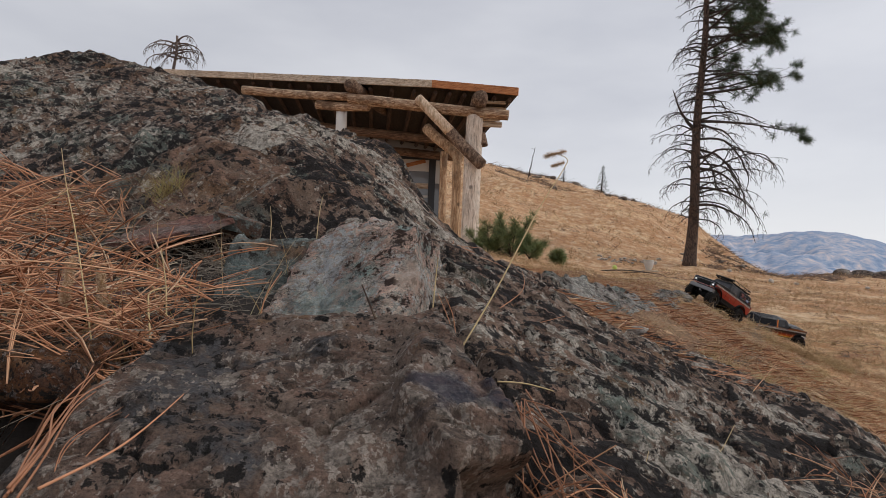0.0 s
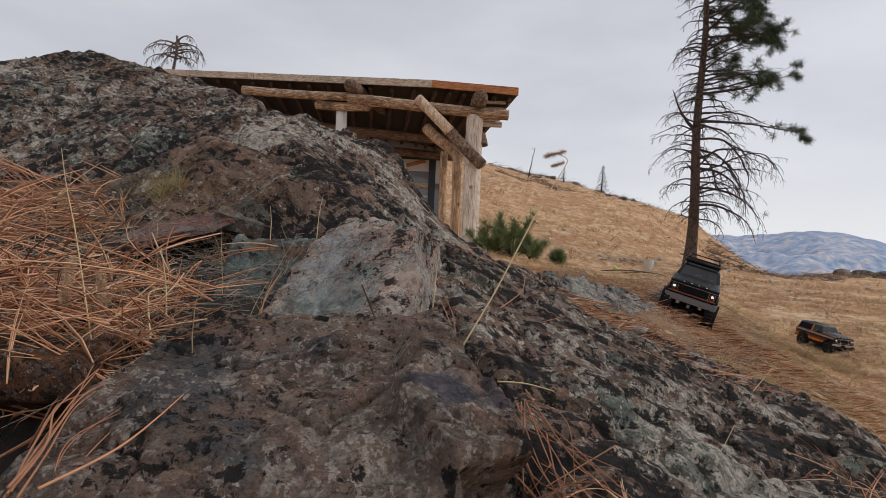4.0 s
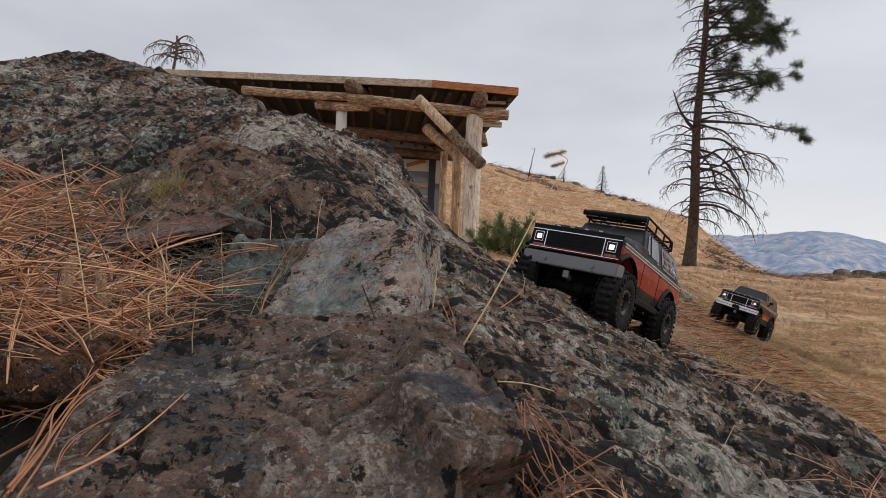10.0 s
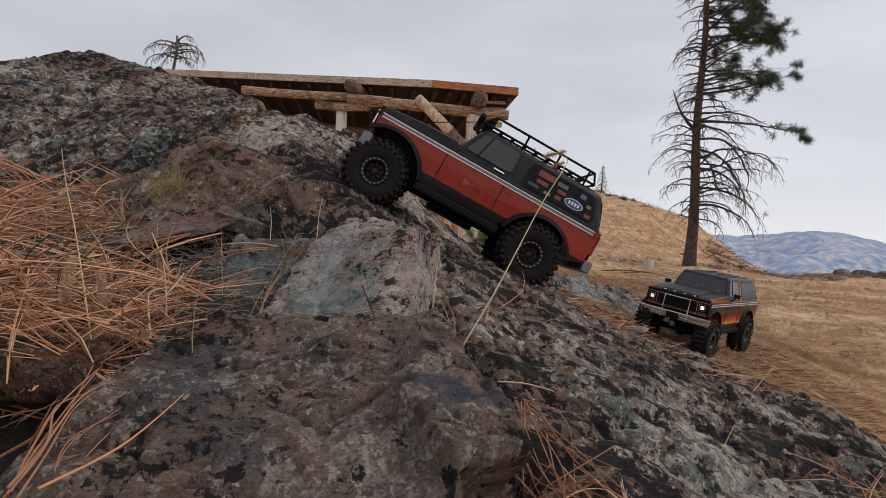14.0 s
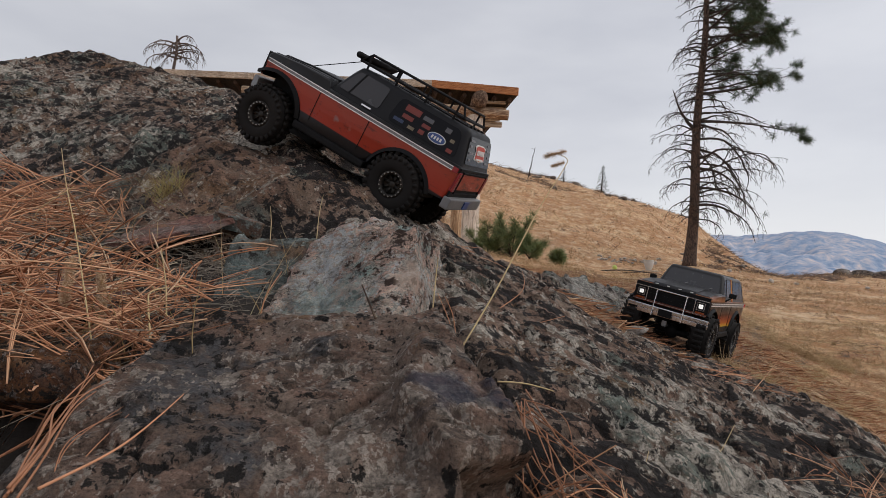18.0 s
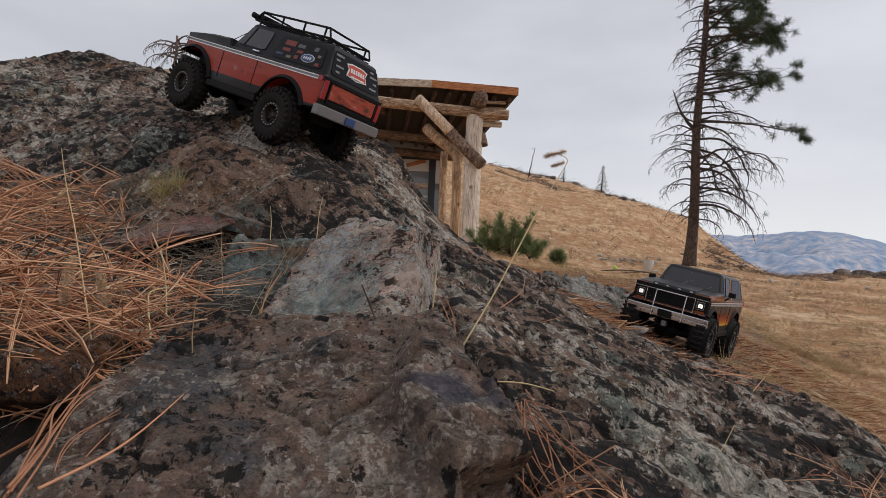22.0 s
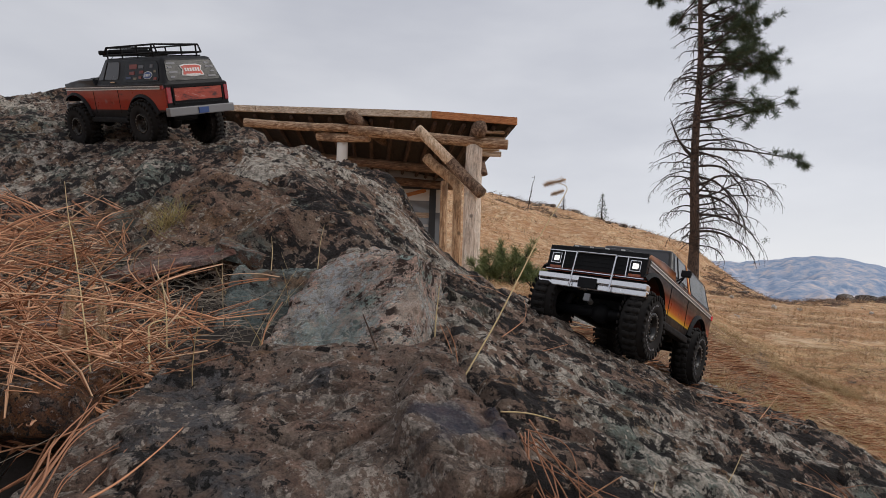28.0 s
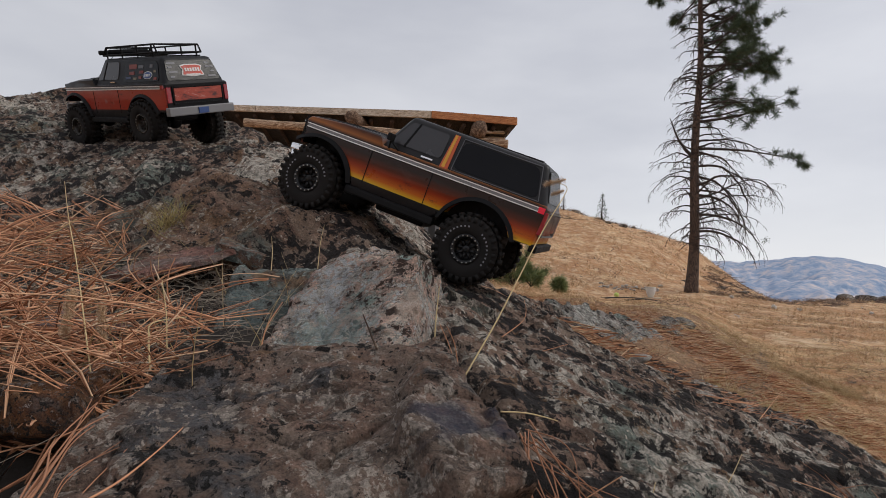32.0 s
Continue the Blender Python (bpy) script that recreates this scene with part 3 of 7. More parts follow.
BLACK, RED = (0.012, 0.012, 0.014), (0.36, 0.036, 0.018)
P_ONE = paint("red_and_black_paint", [(0.0, BLACK), (0.19, BLACK), (0.20, RED), (0.455, (0.33, 0.052, 0.028)), (0.46, BLACK), (1.0, (0.02, 0.02, 0.022))])
add_patch(P_ONE, (0.004, 0.097, 0.060), 0.004, (0.26, 0.24, 0.24), 0.030, 70.0, 0.6)
add_patch(P_ONE, (-0.030, 0.097, 0.056), 0.001, (0.40, 0.16, 0.13), 0.030, 60.0, 0.6)
P_TWO = paint("sunset_stripe_paint", [(0.0, BLACK), (0.168, BLACK), (0.172, (0.68, 0.42, 0.03)), (0.190, (0.66, 0.33, 0.02)), (0.220, (0.56, 0.13, 0.014)), (0.28, (0.32, 0.042, 0.012)), (0.335, (0.10, 0.024, 0.012)), (0.40, (0.028, 0.016, 0.012)), (0.50, (0.030, 0.016, 0.012)), (0.53, (0.30, 0.10, 0.02)), (0.565, (0.16, 0.05, 0.016)), (0.60, BLACK)], 0.24, 0.12)
P_TOP_ONE = simple("matt_black_roof", (0.012, 0.012, 0.014), 0.5, 0, 0.3, 60, 0, 0, 0.22)
P_TOP_TWO = simple("dark_grey_roof", (0.014, 0.013, 0.014), 0.4, 0, 0.3, 60, 0, 0, 0.3)
M_CHROME = simple("chrome", (0.72, 0.72, 0.74), 0.18, 1.0, 0.08, 90)
M_STEEL = simple("dull_aluminium", (0.22, 0.22, 0.225), 0.5, 0.5, 0.15, 70)
M_PLASTIC = simple("black_plastic", (0.009, 0.009, 0.010), 0.66, 0, 0.3, 80, 0, 0, 0.18)
M_RUBBER = simple("tyre_rubber", (0.020, 0.018, 0.017), 0.88, 0, 0.5, 45, 0.0008, 0, 0.2)
M_RIM_ONE = simple("bronze_black_rim", (0.030, 0.026, 0.022), 0.45, 0.5, 0.3, 90)
M_RIM_TWO = simple("black_rim", (0.012, 0.012, 0.013), 0.4, 0.3, 0.3, 90)
M_BOLT = simple("bright_bolts", (0.40, 0.39, 0.37), 0.4, 0.9, 0.05, 90)
M_DARKGLASS = simple("smoked_window", (0.008, 0.008, 0.010), 0.16, 0, 0.3, 30, 0, 0.0, 0.16)
M_GREYGLASS = simple("dusty_window", (0.050, 0.049, 0.053), 0.22, 0, 0.4, 16, 0, 0.1, 0.4)
M_WHITE = simple("white_marking", (0.7, 0.7, 0.68), 0.6, 0, 0.1, 60)
M_ORANGE = simple("orange_decal", (0.55, 0.10, 0.03), 0.5, 0, 0.3, 90)
M_YELLOW = simple("amber_stripe", (0.70, 0.36, 0.03), 0.4, 0, 0.2, 60)
M_BLUE = simple("blue_decal", (0.03, 0.07, 0.22), 0.4, 0, 0.2, 60)
M_GREYDEC = simple("grey_decal", (0.20, 0.20, 0.22), 0.5, 0, 0.3, 90)


M_DIM_RED = simple("faded_red_sticker", (0.20, 0.03, 0.02), 0.5, 0, 0.4, 120)
M_DIM_BLUE = simple("faded_blue_sticker", (0.03, 0.05, 0.12), 0.5, 0, 0.4, 120)
M_DIM_TAN = simple("faded_tan_sticker", (0.20, 0.16, 0.10), 0.5, 0, 0.4, 120)
M_DIM_GREY = simple("faded_grey_sticker", (0.11, 0.11, 0.12), 0.5, 0, 0.4, 120)


def lamp_mat(name, color, power):
    m = Mat(name, 0.2, 0, color)
    m.b.inputs["Emission Color"].default_value = (*color, 1)
    m.b.inputs["Emission Strength"].default_value = power
    return m.mat


M_HEAD = lamp_mat("lit_headlamp", (1.0, 0.98, 0.94), 0.55)
M_TAIL = lamp_mat("lit_tail_lamp", (0.75, 0.02, 0.05), 0.14)
M_TRIM = simple("bright_trim", (0.80, 0.79, 0.77), 0.38, 0.35, 0.12, 60)
M_TAIL_OFF = simple("red_lens", (0.30, 0.01, 0.02), 0.2, 0, 0.1, 60, 0, 0.5)
def scraped_red():
    m = Mat("scraped_red_panel", 0.4)
    n = m.noise(30, 8, 0.72, 0.3, (1.0, 0.6, 2.5))
    c = m.ramp(n, [(0.38, (0.06, 0.02, 0.018)), (0.47, (0.34, 0.05, 0.028)), (0.58, (0.40, 0.07, 0.04)), (0.64, (0.46, 0.33, 0.30))])
    m.color(c)
    return m.mat


M_TAILGATE = scraped_red()
M_AMBER = simple("amber_lens", (0.30, 0.06, 0.01), 0.25, 0, 0.1, 60, 0, 0.5)

HALF = 0.097        # half the body's width
AXLE = 0.162        # the axles lie this far before and behind the middle
TYRE = 0.059


def arc(cx, cz, r, a0, a1, n):
    return [(cx + r * math.cos(radians(a0 + (a1 - a0) * i / n)), cz + r * math.sin(radians(a0 + (a1 - a0) * i / n))) for i in range(n + 1)]


def loft(bm, outline, slices):
    """Slices of one outline along y, each (y, shrink in metres) towards the outline's middle."""
    cx = sum(p[0] for p in outline) / len(outline)
    cz = 0.065
    rings = []
    for y, s in slices:
        ring = []
        for x, z in outline:
            d = math.hypot(x - cx, z - cz) or 1
            ring.append(bm.verts.new((x - (x - cx) / d * s, y, z - (z - cz) / d * s)))
        rings.append(ring)
    n = len(outline)
    for a, b in zip(rings, rings[1:]):
        for i in range(n):
            bm.faces.new((a[i], b[i], b[(i + 1) % n], a[(i + 1) % n]))
    bm.faces.new(rings[0])
    bm.faces.new(rings[-1][::-1])
    return bm


def side_y(z):
    return 0.0935 - 0.021 * (z - 0.10) / 0.072


def side_patch(bm, pts, sgn, proud=0.0014, thick=0.0012):
    """A thin plate on the cabin's sloping side, its outline in x and z."""
    lo = [bm.verts.new((x, sgn * (side_y(z) + proud - thick), z)) for x, z in pts]
    hi = [bm.verts.new((x, sgn * (side_y(z) + proud), z)) for x, z in pts]
    bm.faces.new(lo)
    bm.faces.new(hi[::-1])
    for i in range(len(pts)):
        bm.faces.new((lo[i], hi[i], hi[(i + 1) % len(pts)], lo[(i + 1) % len(pts)]))
    return bm


def end_patch(bm, pts, front, proud=0.0014, thick=0.0012):
    """A thin plate on the sloping windscreen or back, its outline in y and z."""
    def at(z):
        f = (z - 0.10) / 0.072
        return (0.055 - 0.037 * f) if front else (-0.264 + 0.024 * f)
    d = 1 if front else -1
    lo = [bm.verts.new((at(z) + d * (proud - thick), y, z)) for y, z in pts]
    hi = [bm.verts.new((at(z) + d * proud, y, z)) for y, z in pts]
    bm.faces.new(lo)
    bm.faces.new(hi[::-1])
    for i in range(len(pts)):
        bm.faces.new((lo[i], hi[i], hi[(i + 1) % len(pts)], lo[(i + 1) % len(pts)]))
    return bm


def rounded(pts, cut=0.006):
    out = []
    n = len(pts)
    for i in range(n):
        p, a, b = Vector(pts[i]), Vector(pts[i - 1]), Vector(pts[(i + 1) % n])
        out.append(tuple(p + (a - p).normalized() * cut))
        out.append(tuple(p + ((a - p).normalized() + (b - p).normalized()) * cut * 0.3))
        out.append(tuple(p + (b - p).normalized() * cut))
    return out


def ring_of(bm, profile, n, offset=0.0):
    """Turns a profile of (y, radius) round the y axis."""
    rings = []
    for i in range(n):
        a = 2 * math.pi * i / n + offset
        rings.append([bm.verts.new((math.cos(a) * r, y, math.sin(a) * r)) for y, r in profile])
    for i in range(n):
        a, b = rings[i], rings[(i + 1) % n]
        for j in range(len(profile) - 1):
            bm.faces.new((a[j], b[j], b[j + 1], a[j + 1]))
    return bm


def make_wheel(rim_mat, lettered):
    """A knobbly tyre on a beadlock rim; outer side towards +y."""
    hub = new("wheel")
    bm = bmesh.new()
    w = 0.023
    ring_of(bm, [(-w + 0.005, 0.024), (-w, 0.033), (-w, 0.047), (-w + 0.004, 0.0535), (0, 0.0555), (w - 0.004, 0.0535), (w, 0.047), (w + 0.0006, 0.040), (w, 0.033), (w - 0.005, 0.024), (-w + 0.005, 0.024)], 44)
    for i in range(27):
        for row, y0, y1, turn in ((0, -0.0235, -0.0075, 0), (1, -0.0065, 0.0065, 0.5), (2, 0.0075, 0.0235, 0)):
            a = 360 * (i + turn) / 27
            m = Matrix.Rotation(radians(-a), 4, "Y") @ pose(0, 0, 0, 0, 0, (12, 0, -12)[row])
            box(bm, 0.0535, 0.0588, y0, y1, -0.0044, 0.0044, m)
        for s in (-1, 1):
            m = Matrix.Rotation(radians(-360 * (i + 0.25) / 27), 4, "Y")
            box(bm, 0.047, 0.0565, s * 0.0222, s * 0.0242, -0.0036, 0.0026, m)
    part("tyre", bm, M_RUBBER, hub, "knobbly black tyre", True)
    bm = bmesh.new()
    ring_of(bm, [(0.013, 0.0), (0.014, 0.0055), (0.009, 0.0075), (0.005, 0.0165), (0.012, 0.0190), (0.0195, 0.0200), (0.0205, 0.0255), (0.015, 0.0268), (-0.02, 0.0262)], 32)
    for i in range(8):
        m = Matrix.Rotation(radians(45 * i), 4, "Y")
        box(bm, 0.006, 0.0188, 0.005, 0.0125, -0.0022, 0.0022, m)
    part("rim", bm, rim_mat, hub, "", True)
    for i in range(18):
        a = 2 * math.pi * i / 18
        part("bolt", tube(bmesh.new(), (math.cos(a) * 0.0228, 0.019, math.sin(a) * 0.0228), (math.cos(a) * 0.0228, 0.0222, math.sin(a) * 0.0228), 0.00125, sides=6), M_BOLT, hub)
    if lettered:
        bm = bmesh.new()
        for k in list(range(0, 9)) + list(range(14, 23)):
            a = radians(-60 + 10 * k if k < 12 else 40 + 10 * k)
            m = Matrix.Rotation(-a, 4, "Y")
            box(bm, 0.0375, 0.0405, w + 0.0003, w + 0.0009, -0.0014, 0.0014, m)
        part("lettering", bm, M_GREYDEC, hub, "worn white bars round the tyre wall")
    return hub


def soften(ob, angle=32.0):
    """Smooth shading across the soft edges only."""
    ob.data.polygons.foreach_set("use_smooth", [True] * len(ob.data.polygons))
    ob.data.set_sharp_from_angle(angle=radians(angle))
    return ob


def make_truck(name, label, body, top, window, rim, rack):
    truck = tagged(new(name), label, "model truck", "model trucks")
    rear_arch = arc(-AXLE, 0.004, 0.072, 158, 18, 12)
    front_arch = arc(AXLE, 0.004, 0.078, 168, 52, 12)
    outline = [(-0.262, 0.034)] + rear_arch + [(-0.080, 0.014), (0.080, 0.014)] + front_arch + [(0.206, 0.060), (0.207, 0.104), (0.200, 0.111), (0.13, 0.119), (0.058, 0.122), (0.050, 0.106), (-0.262, 0.104), (-0.266, 0.098)]
    rim_cut = [(0.0, 0.0065), (0.0012, 0.0036), (0.0035, 0.0014), (0.0075, 0.0)]
    bm = loft(bmesh.new(), outline, [(-HALF + y, c) for y, c in rim_cut] + [(HALF - y, c) for y, c in rim_cut[::-1]])
    soften(part("body", bm, body, truck))
    # bonnet with its raised middle
    bm = bmesh.new()
    for y0, y1, lift in ((-0.088, 0.088, 0.0), (-0.055, 0.055, 0.0035)):
        prism(bm, [(0.203, 0.108 + lift * 0.4), (0.196, 0.1135 + lift), (0.13, 0.1205 + lift), (0.060, 0.1235 + lift), (0.060, 0.110), (0.203, 0.104)], y0, y1)
    bmesh.ops.bevel(bm, geom=list(bm.edges), offset=0.0028, segments=2, affect="EDGES", profile=0.6)
    soften(part("bonnet", bm, top if rack else P_TOP_TWO, truck, "matt black bonnet with a raised middle"))
    # cabin
    bm = bmesh.new()
    lo = [(0.055, 0.0935, 0.10), (-0.264, 0.0935, 0.10), (-0.264, -0.0935, 0.10), (0.055, -0.0935, 0.10)]
    hi = [(0.018, 0.0725, 0.173), (-0.240, 0.0725, 0.170), (-0.240, -0.0725, 0.170), (0.018, -0.0725, 0.173)]
    lv, hv = [bm.verts.new(p) for p in lo], [bm.verts.new(p) for p in hi]
    bm.faces.new(lv), bm.faces.new(hv[::-1])
    for i in range(4):
        bm.faces.new((lv[i], hv[i], hv[(i + 1) % 4], lv[(i + 1) % 4]))
    top_edges = [e for e in bm.edges if sum(v.co.z for v in e.verts) > 0.26]
    corner_edges = [e for e in bm.edges if abs(e.verts[0].co.z - e.verts[1].co.z) > 0.03]
    bmesh.ops.bevel(bm, geom=list(set(top_edges + corner_edges)), offset=0.011, segments=4, affect="EDGES", profile=0.55)
    soften(part("cabin", bm, top, truck, "black hardtop cabin"), 40)
    # roof ribs
    bm = bmesh.new()
    for y in (-0.05, -0.025, 0, 0.025, 0.05):
        box(bm, -0.225, -0.02, y - 0.005, y + 0.005, 0.1695, 0.1735)
    part("roof_ribs", bm, top, truck)
    # glass
    part("windscreen", end_patch(bmesh.new(), rounded([(-0.079, 0.114), (0.079, 0.114), (0.067, 0.164), (-0.067, 0.164)]), True), M_GREYGLASS, truck, "dusty grey windscreen")
    part("rear_window", end_patch(bmesh.new(), rounded([(-0.080, 0.110), (0.080, 0.110), (0.070, 0.160), (-0.070, 0.160)]), False), M_DARKGLASS, truck, "dark rear window")
    for s in (-1, 1):
        part("door_window", side_patch(bmesh.new(), rounded([(0.036, 0.117), (-0.060, 0.117), (-0.060, 0.162), (0.014, 0.162)]), s), M_GREYGLASS, truck, "dusty grey door window")
        part("quarter_window", side_patch(bmesh.new(), rounded([(-0.086, 0.110), (-0.243, 0.110), (-0.228, 0.160), (-0.090, 0.160)], 0.010), s), M_DARKGLASS, truck, "dark quarter window")
        bm = bmesh.new()
        for z in (0.0905, 0.0970):
            box(bm, -0.256, 0.200, s * HALF - 0.001, s * HALF + 0.0018, z, z + 0.0018)
        box(bm, -0.256, -0.2545, s * HALF - 0.001, s * HALF + 0.0018, 0.0905, 0.0988)
        trim = part("trim_strip", bm, M_TRIM, truck, "bright double trim strip")
        part("trim_channel", box(bmesh.new(), -0.2545, 0.199, s * HALF - 0.001, s * HALF + 0.0008, 0.0923, 0.0970), M_STEEL, trim, "dull silver band between the bright lines")
        part("vent_bar", side_patch(bmesh.new(), [(0.012, 0.116), (0.0085, 0.116), (-0.004, 0.163), (-0.001, 0.163)], s, 0.0026), M_PLASTIC, truck, "thin black bar across the door window")
        part("door_handle", box(bmesh.new(), -0.049, -0.027, s * side_y(0.110) - 0.001, s * side_y(0.110) + 0.0035, 0.1090, 0.1118), M_CHROME, truck, "chrome door handle")
        for cx, a0, a1 in ((-AXLE, 160, 15), (AXLE, 168, 50)):
            bm = bmesh.new()
            grow = 0.006 if cx > 0 else 0.0
            inner, outer = arc(cx, 0.004, 0.0685 + grow, a0, a1, 14), arc(cx, 0.004, 0.0755 + grow, a0, a1, 14)
            lo2 = [[bm.verts.new((x, s * (HALF - 0.003), z)) for x, z in ln] for ln in (outer, inner)]
            hi2 = [[bm.verts.new((x, s * (HALF + d), z)) for x, z in ln] for ln, d in ((outer, 0.001), (inner, 0.006))]
            for i in range(14):
                for A, B in ((lo2[0], hi2[0]), (hi2[0], hi2[1]), (hi2[1], lo2[1])):
                    bm.faces.new((A[i], A[i + 1], B[i + 1], B[i]))
            part("wheel_arch_trim", bm, M_PLASTIC, truck, "black plastic wheel arch trim")
        bm = bmesh.new()
        box(bm, -0.088, 0.088, s * 0.082, s * 0.101, 0.004, 0.018, None, 0.003)
        part("rock_slider", bm, M_PLASTIC, truck)
        for gx in (-0.0595, 0.0609):
            part("door_gap", box(bmesh.new(), gx - 0.0007, gx + 0.0007, s * HALF - 0.002, s * HALF + 0.0008, 0.03, 0.09), M_PLASTIC, truck)
    # front: surround, grille bars, lamps, indicators
    bm = bmesh.new()
    for y0, y1, z0, z1 in ((-0.094, 0.094, 0.0985, 0.1003), (-0.094, 0.094, 0.0622, 0.0636), (-0.062, -0.0602, 0.0636, 0.0985), (0.0602, 0.062, 0.0636, 0.0985)):
        box(bm, 0.204, 0.2105, y0, y1, z0, z1)
    part("grille_surround", bm, M_CHROME, truck, "thin chrome grille surround")
    bm = bmesh.new()
    box(bm, 0.2, 0.2078, -0.0945, 0.0945, 0.061, 0.1095)
    part("grille_backing", bm, M_PLASTIC, truck)
    bm = bmesh.new()
    for k in range(4):
        box(bm, 0.2065, 0.209, -0.058, 0.058, 0.0670 + 0.0082 * k, 0.0688 + 0.0082 * k)
    if rack:
        for k in range(9):
            box(bm, 0.2065, 0.2085, -0.052 + 0.0125 * k, -0.0508 + 0.0125 * k, 0.064, 0.098)
    part("grille_bars", bm, M_PLASTIC, truck, "row of grille bars")
    for k in range(4):
        y = 0.045 - 0.03 * k
        part("bonnet_mark", box(bmesh.new(), 0.199, 0.2045, y - 0.0032, y + 0.0032, 0.1115, 0.1135), M_WHITE, truck, "small pale mark on the bonnet edge")
    for s in (-1, 1):
        bm = bmesh.new()
        for y0, y1, z0, z1 in ((0.0665, 0.086, 0.0930, 0.0942), (0.0665, 0.086, 0.0742, 0.0754), (0.0665, 0.0677, 0.0742, 0.0942), (0.0848, 0.086, 0.0742, 0.0942)):
            box(bm, 0.205, 0.2115, *sorted((s * y0, s * y1)), z0, z1)
        bez = part("lamp_bezel", bm, M_CHROME, truck)
        bm = bmesh.new()
        box(bm, 0.2055, 0.2102, s * 0.07625 - 0.0072, s * 0.07625 + 0.0072, 0.0770, 0.0912, None, 0.0025)
        lens = part("headlight", bm, M_GREYGLASS, truck, "lit square headlight")
        part("bulb", box(bmesh.new(), 0.2095, 0.2108, s * 0.07625 - 0.0052, s * 0.07625 + 0.0052, 0.0792, 0.0890, None, 0.0012), M_HEAD, lens, "glowing white lamp")
        part("indicator", box(bmesh.new(), 0.205, 0.2095, s * 0.07625 - 0.011, s * 0.07625 + 0.011, 0.0655, 0.0700), M_AMBER, truck, "amber indicator")
    # bumpers
    bm = bmesh.new()
    if rack:
        prism_pts = [(-0.106, 0.196), (-0.098, 0.216), (0.098, 0.216), (0.106, 0.196)]
        for z0, z1, g in ((0.029, 0.054, 0.0),):
            lo3 = [bm.verts.new((x, y, z0)) for y, x in prism_pts]
            hi3 = [bm.verts.new((x + g, y, z1)) for y, x in prism_pts]
            bm.faces.new(lo3), bm.faces.new(hi3[::-1])
            for i in range(4):
                bm.faces.new((lo3[i], hi3[i], hi3[(i + 1) % 4], lo3[(i + 1) % 4]))
        bmesh.ops.bevel(bm, geom=list(bm.edges), offset=0.002, segments=2, affect="EDGES")
        part("front_bumper", bm, M_STEEL, truck, "plain dull aluminium front bumper")
        for y in (-0.05, 0.05):
            part("bumper_bolt", tube(bmesh.new(), (0.215, y, 0.040), (0.219, y, 0.040), 0.004, sides=10), M_STEEL, truck)
    else:
        box(bm, 0.196, 0.212, -0.104, 0.104, 0.031, 0.043, None, 0.002)
        box(bm, 0.196, 0.216, -0.104, 0.104, 0.043, 0.054, None, 0.002)
        part("front_bumper", bm, M_CHROME, truck, "two-step chrome front bumper")
        bm = bmesh.new()
        for y in (-0.036, 0.040):
            tube(bm, (0.219, y, 0.030), (0.213, y, 0.099), 0.0018, sides=8)
        tube(bm, (0.213, -0.036, 0.099), (0.213, 0.040, 0.099), 0.0018, sides=8)
        part("push_bar", bm, M_CHROME, truck, "thin bright tubular push bar")
        part("number_plate", box(bmesh.new(), 0.2152, 0.2185, -0.020, 0.014, 0.033, 0.051), M_PLASTIC, truck, "small dark plate")
    bm = bmesh.new()
    tube(bm, (0.19, 0.0, 0.012), (0.212, 0.0, 0.018), 0.005, sides=12)
    box(bm, 0.208, 0.213, -0.006, 0.006, 0.010, 0.024, None, 0.001)
    part("winch_hook", bm, M_STEEL, truck, "small silver tow hook under the bumper")
    bm = bmesh.new()
    if rack:
        box(bm, -0.279, -0.262, -0.100, 0.100, 0.022, 0.044, None, 0.0025)
    else:
        box(bm, -0.272, -0.258, -0.094, 0.094, 0.024, 0.037, None, 0.0025)
    part("rear_bumper", bm, M_STEEL if rack else M_PLASTIC, truck, "plain square rear bumper")
    if rack:
        part("rear_plate", box(bmesh.new(), -0.2815, -0.2785, -0.015, 0.015, 0.025, 0.040), M_BLUE, truck, "small blue plate")
    bm = bmesh.new()
    box(bm, -0.2695, -0.2645, -0.072, 0.072, 0.060, 0.0915)
    if rack:
        part("tail_panel", box(bmesh.new(), -0.2672, -0.2635, -0.0935, 0.0935, 0.036, 0.1015, None, 0.001), M_PLASTIC, truck, "black panel round the tailgate")
    tg = part("tailgate", bm, M_TAILGATE if rack else body, truck, "scuffed coloured tailgate panel")
    bm = bmesh.new()
    for y0, y1, z0, z1 in ((-0.077, 0.077, 0.0935, 0.096), (-0.077, 0.077, 0.051, 0.0535), (-0.077, -0.0745, 0.051, 0.096), (0.0745, 0.077, 0.051, 0.096)):
        box(bm, -0.270, -0.2645, y0, y1, z0, z1)
    part("tailgate_frame", bm, M_PLASTIC if rack else M_STEEL, truck, "thin tailgate frame")
    for s in (-1, 1):
        part("tail_light", box(bmesh.new(), -0.2695, -0.262, s * 0.0875 - 0.006, s * 0.0875 + 0.006, 0.055, 0.094, None, 0.001), M_TAIL_OFF, truck, "red tail light")
        part("side_marker", box(bmesh.new(), -0.263, -0.252, s * HALF - 0.001, s * HALF + 0.0022, 0.0895, 0.0995), M_TAIL_OFF if rack else M_TAIL, truck, "red side marker")
    # underside
    bm = bmesh.new()
    box(bm, -0.215, 0.195, -0.060, 0.060, 0.030, 0.10)
    box(bm, -0.20, 0.14, -0.038, 0.038, 0.004, 0.035, None, 0.004)
    box(bm, -0.05, 0.05, -0.030, 0.030, -0.012, 0.002, None, 0.004)
    part("chassis", bm, M_PLASTIC, truck)
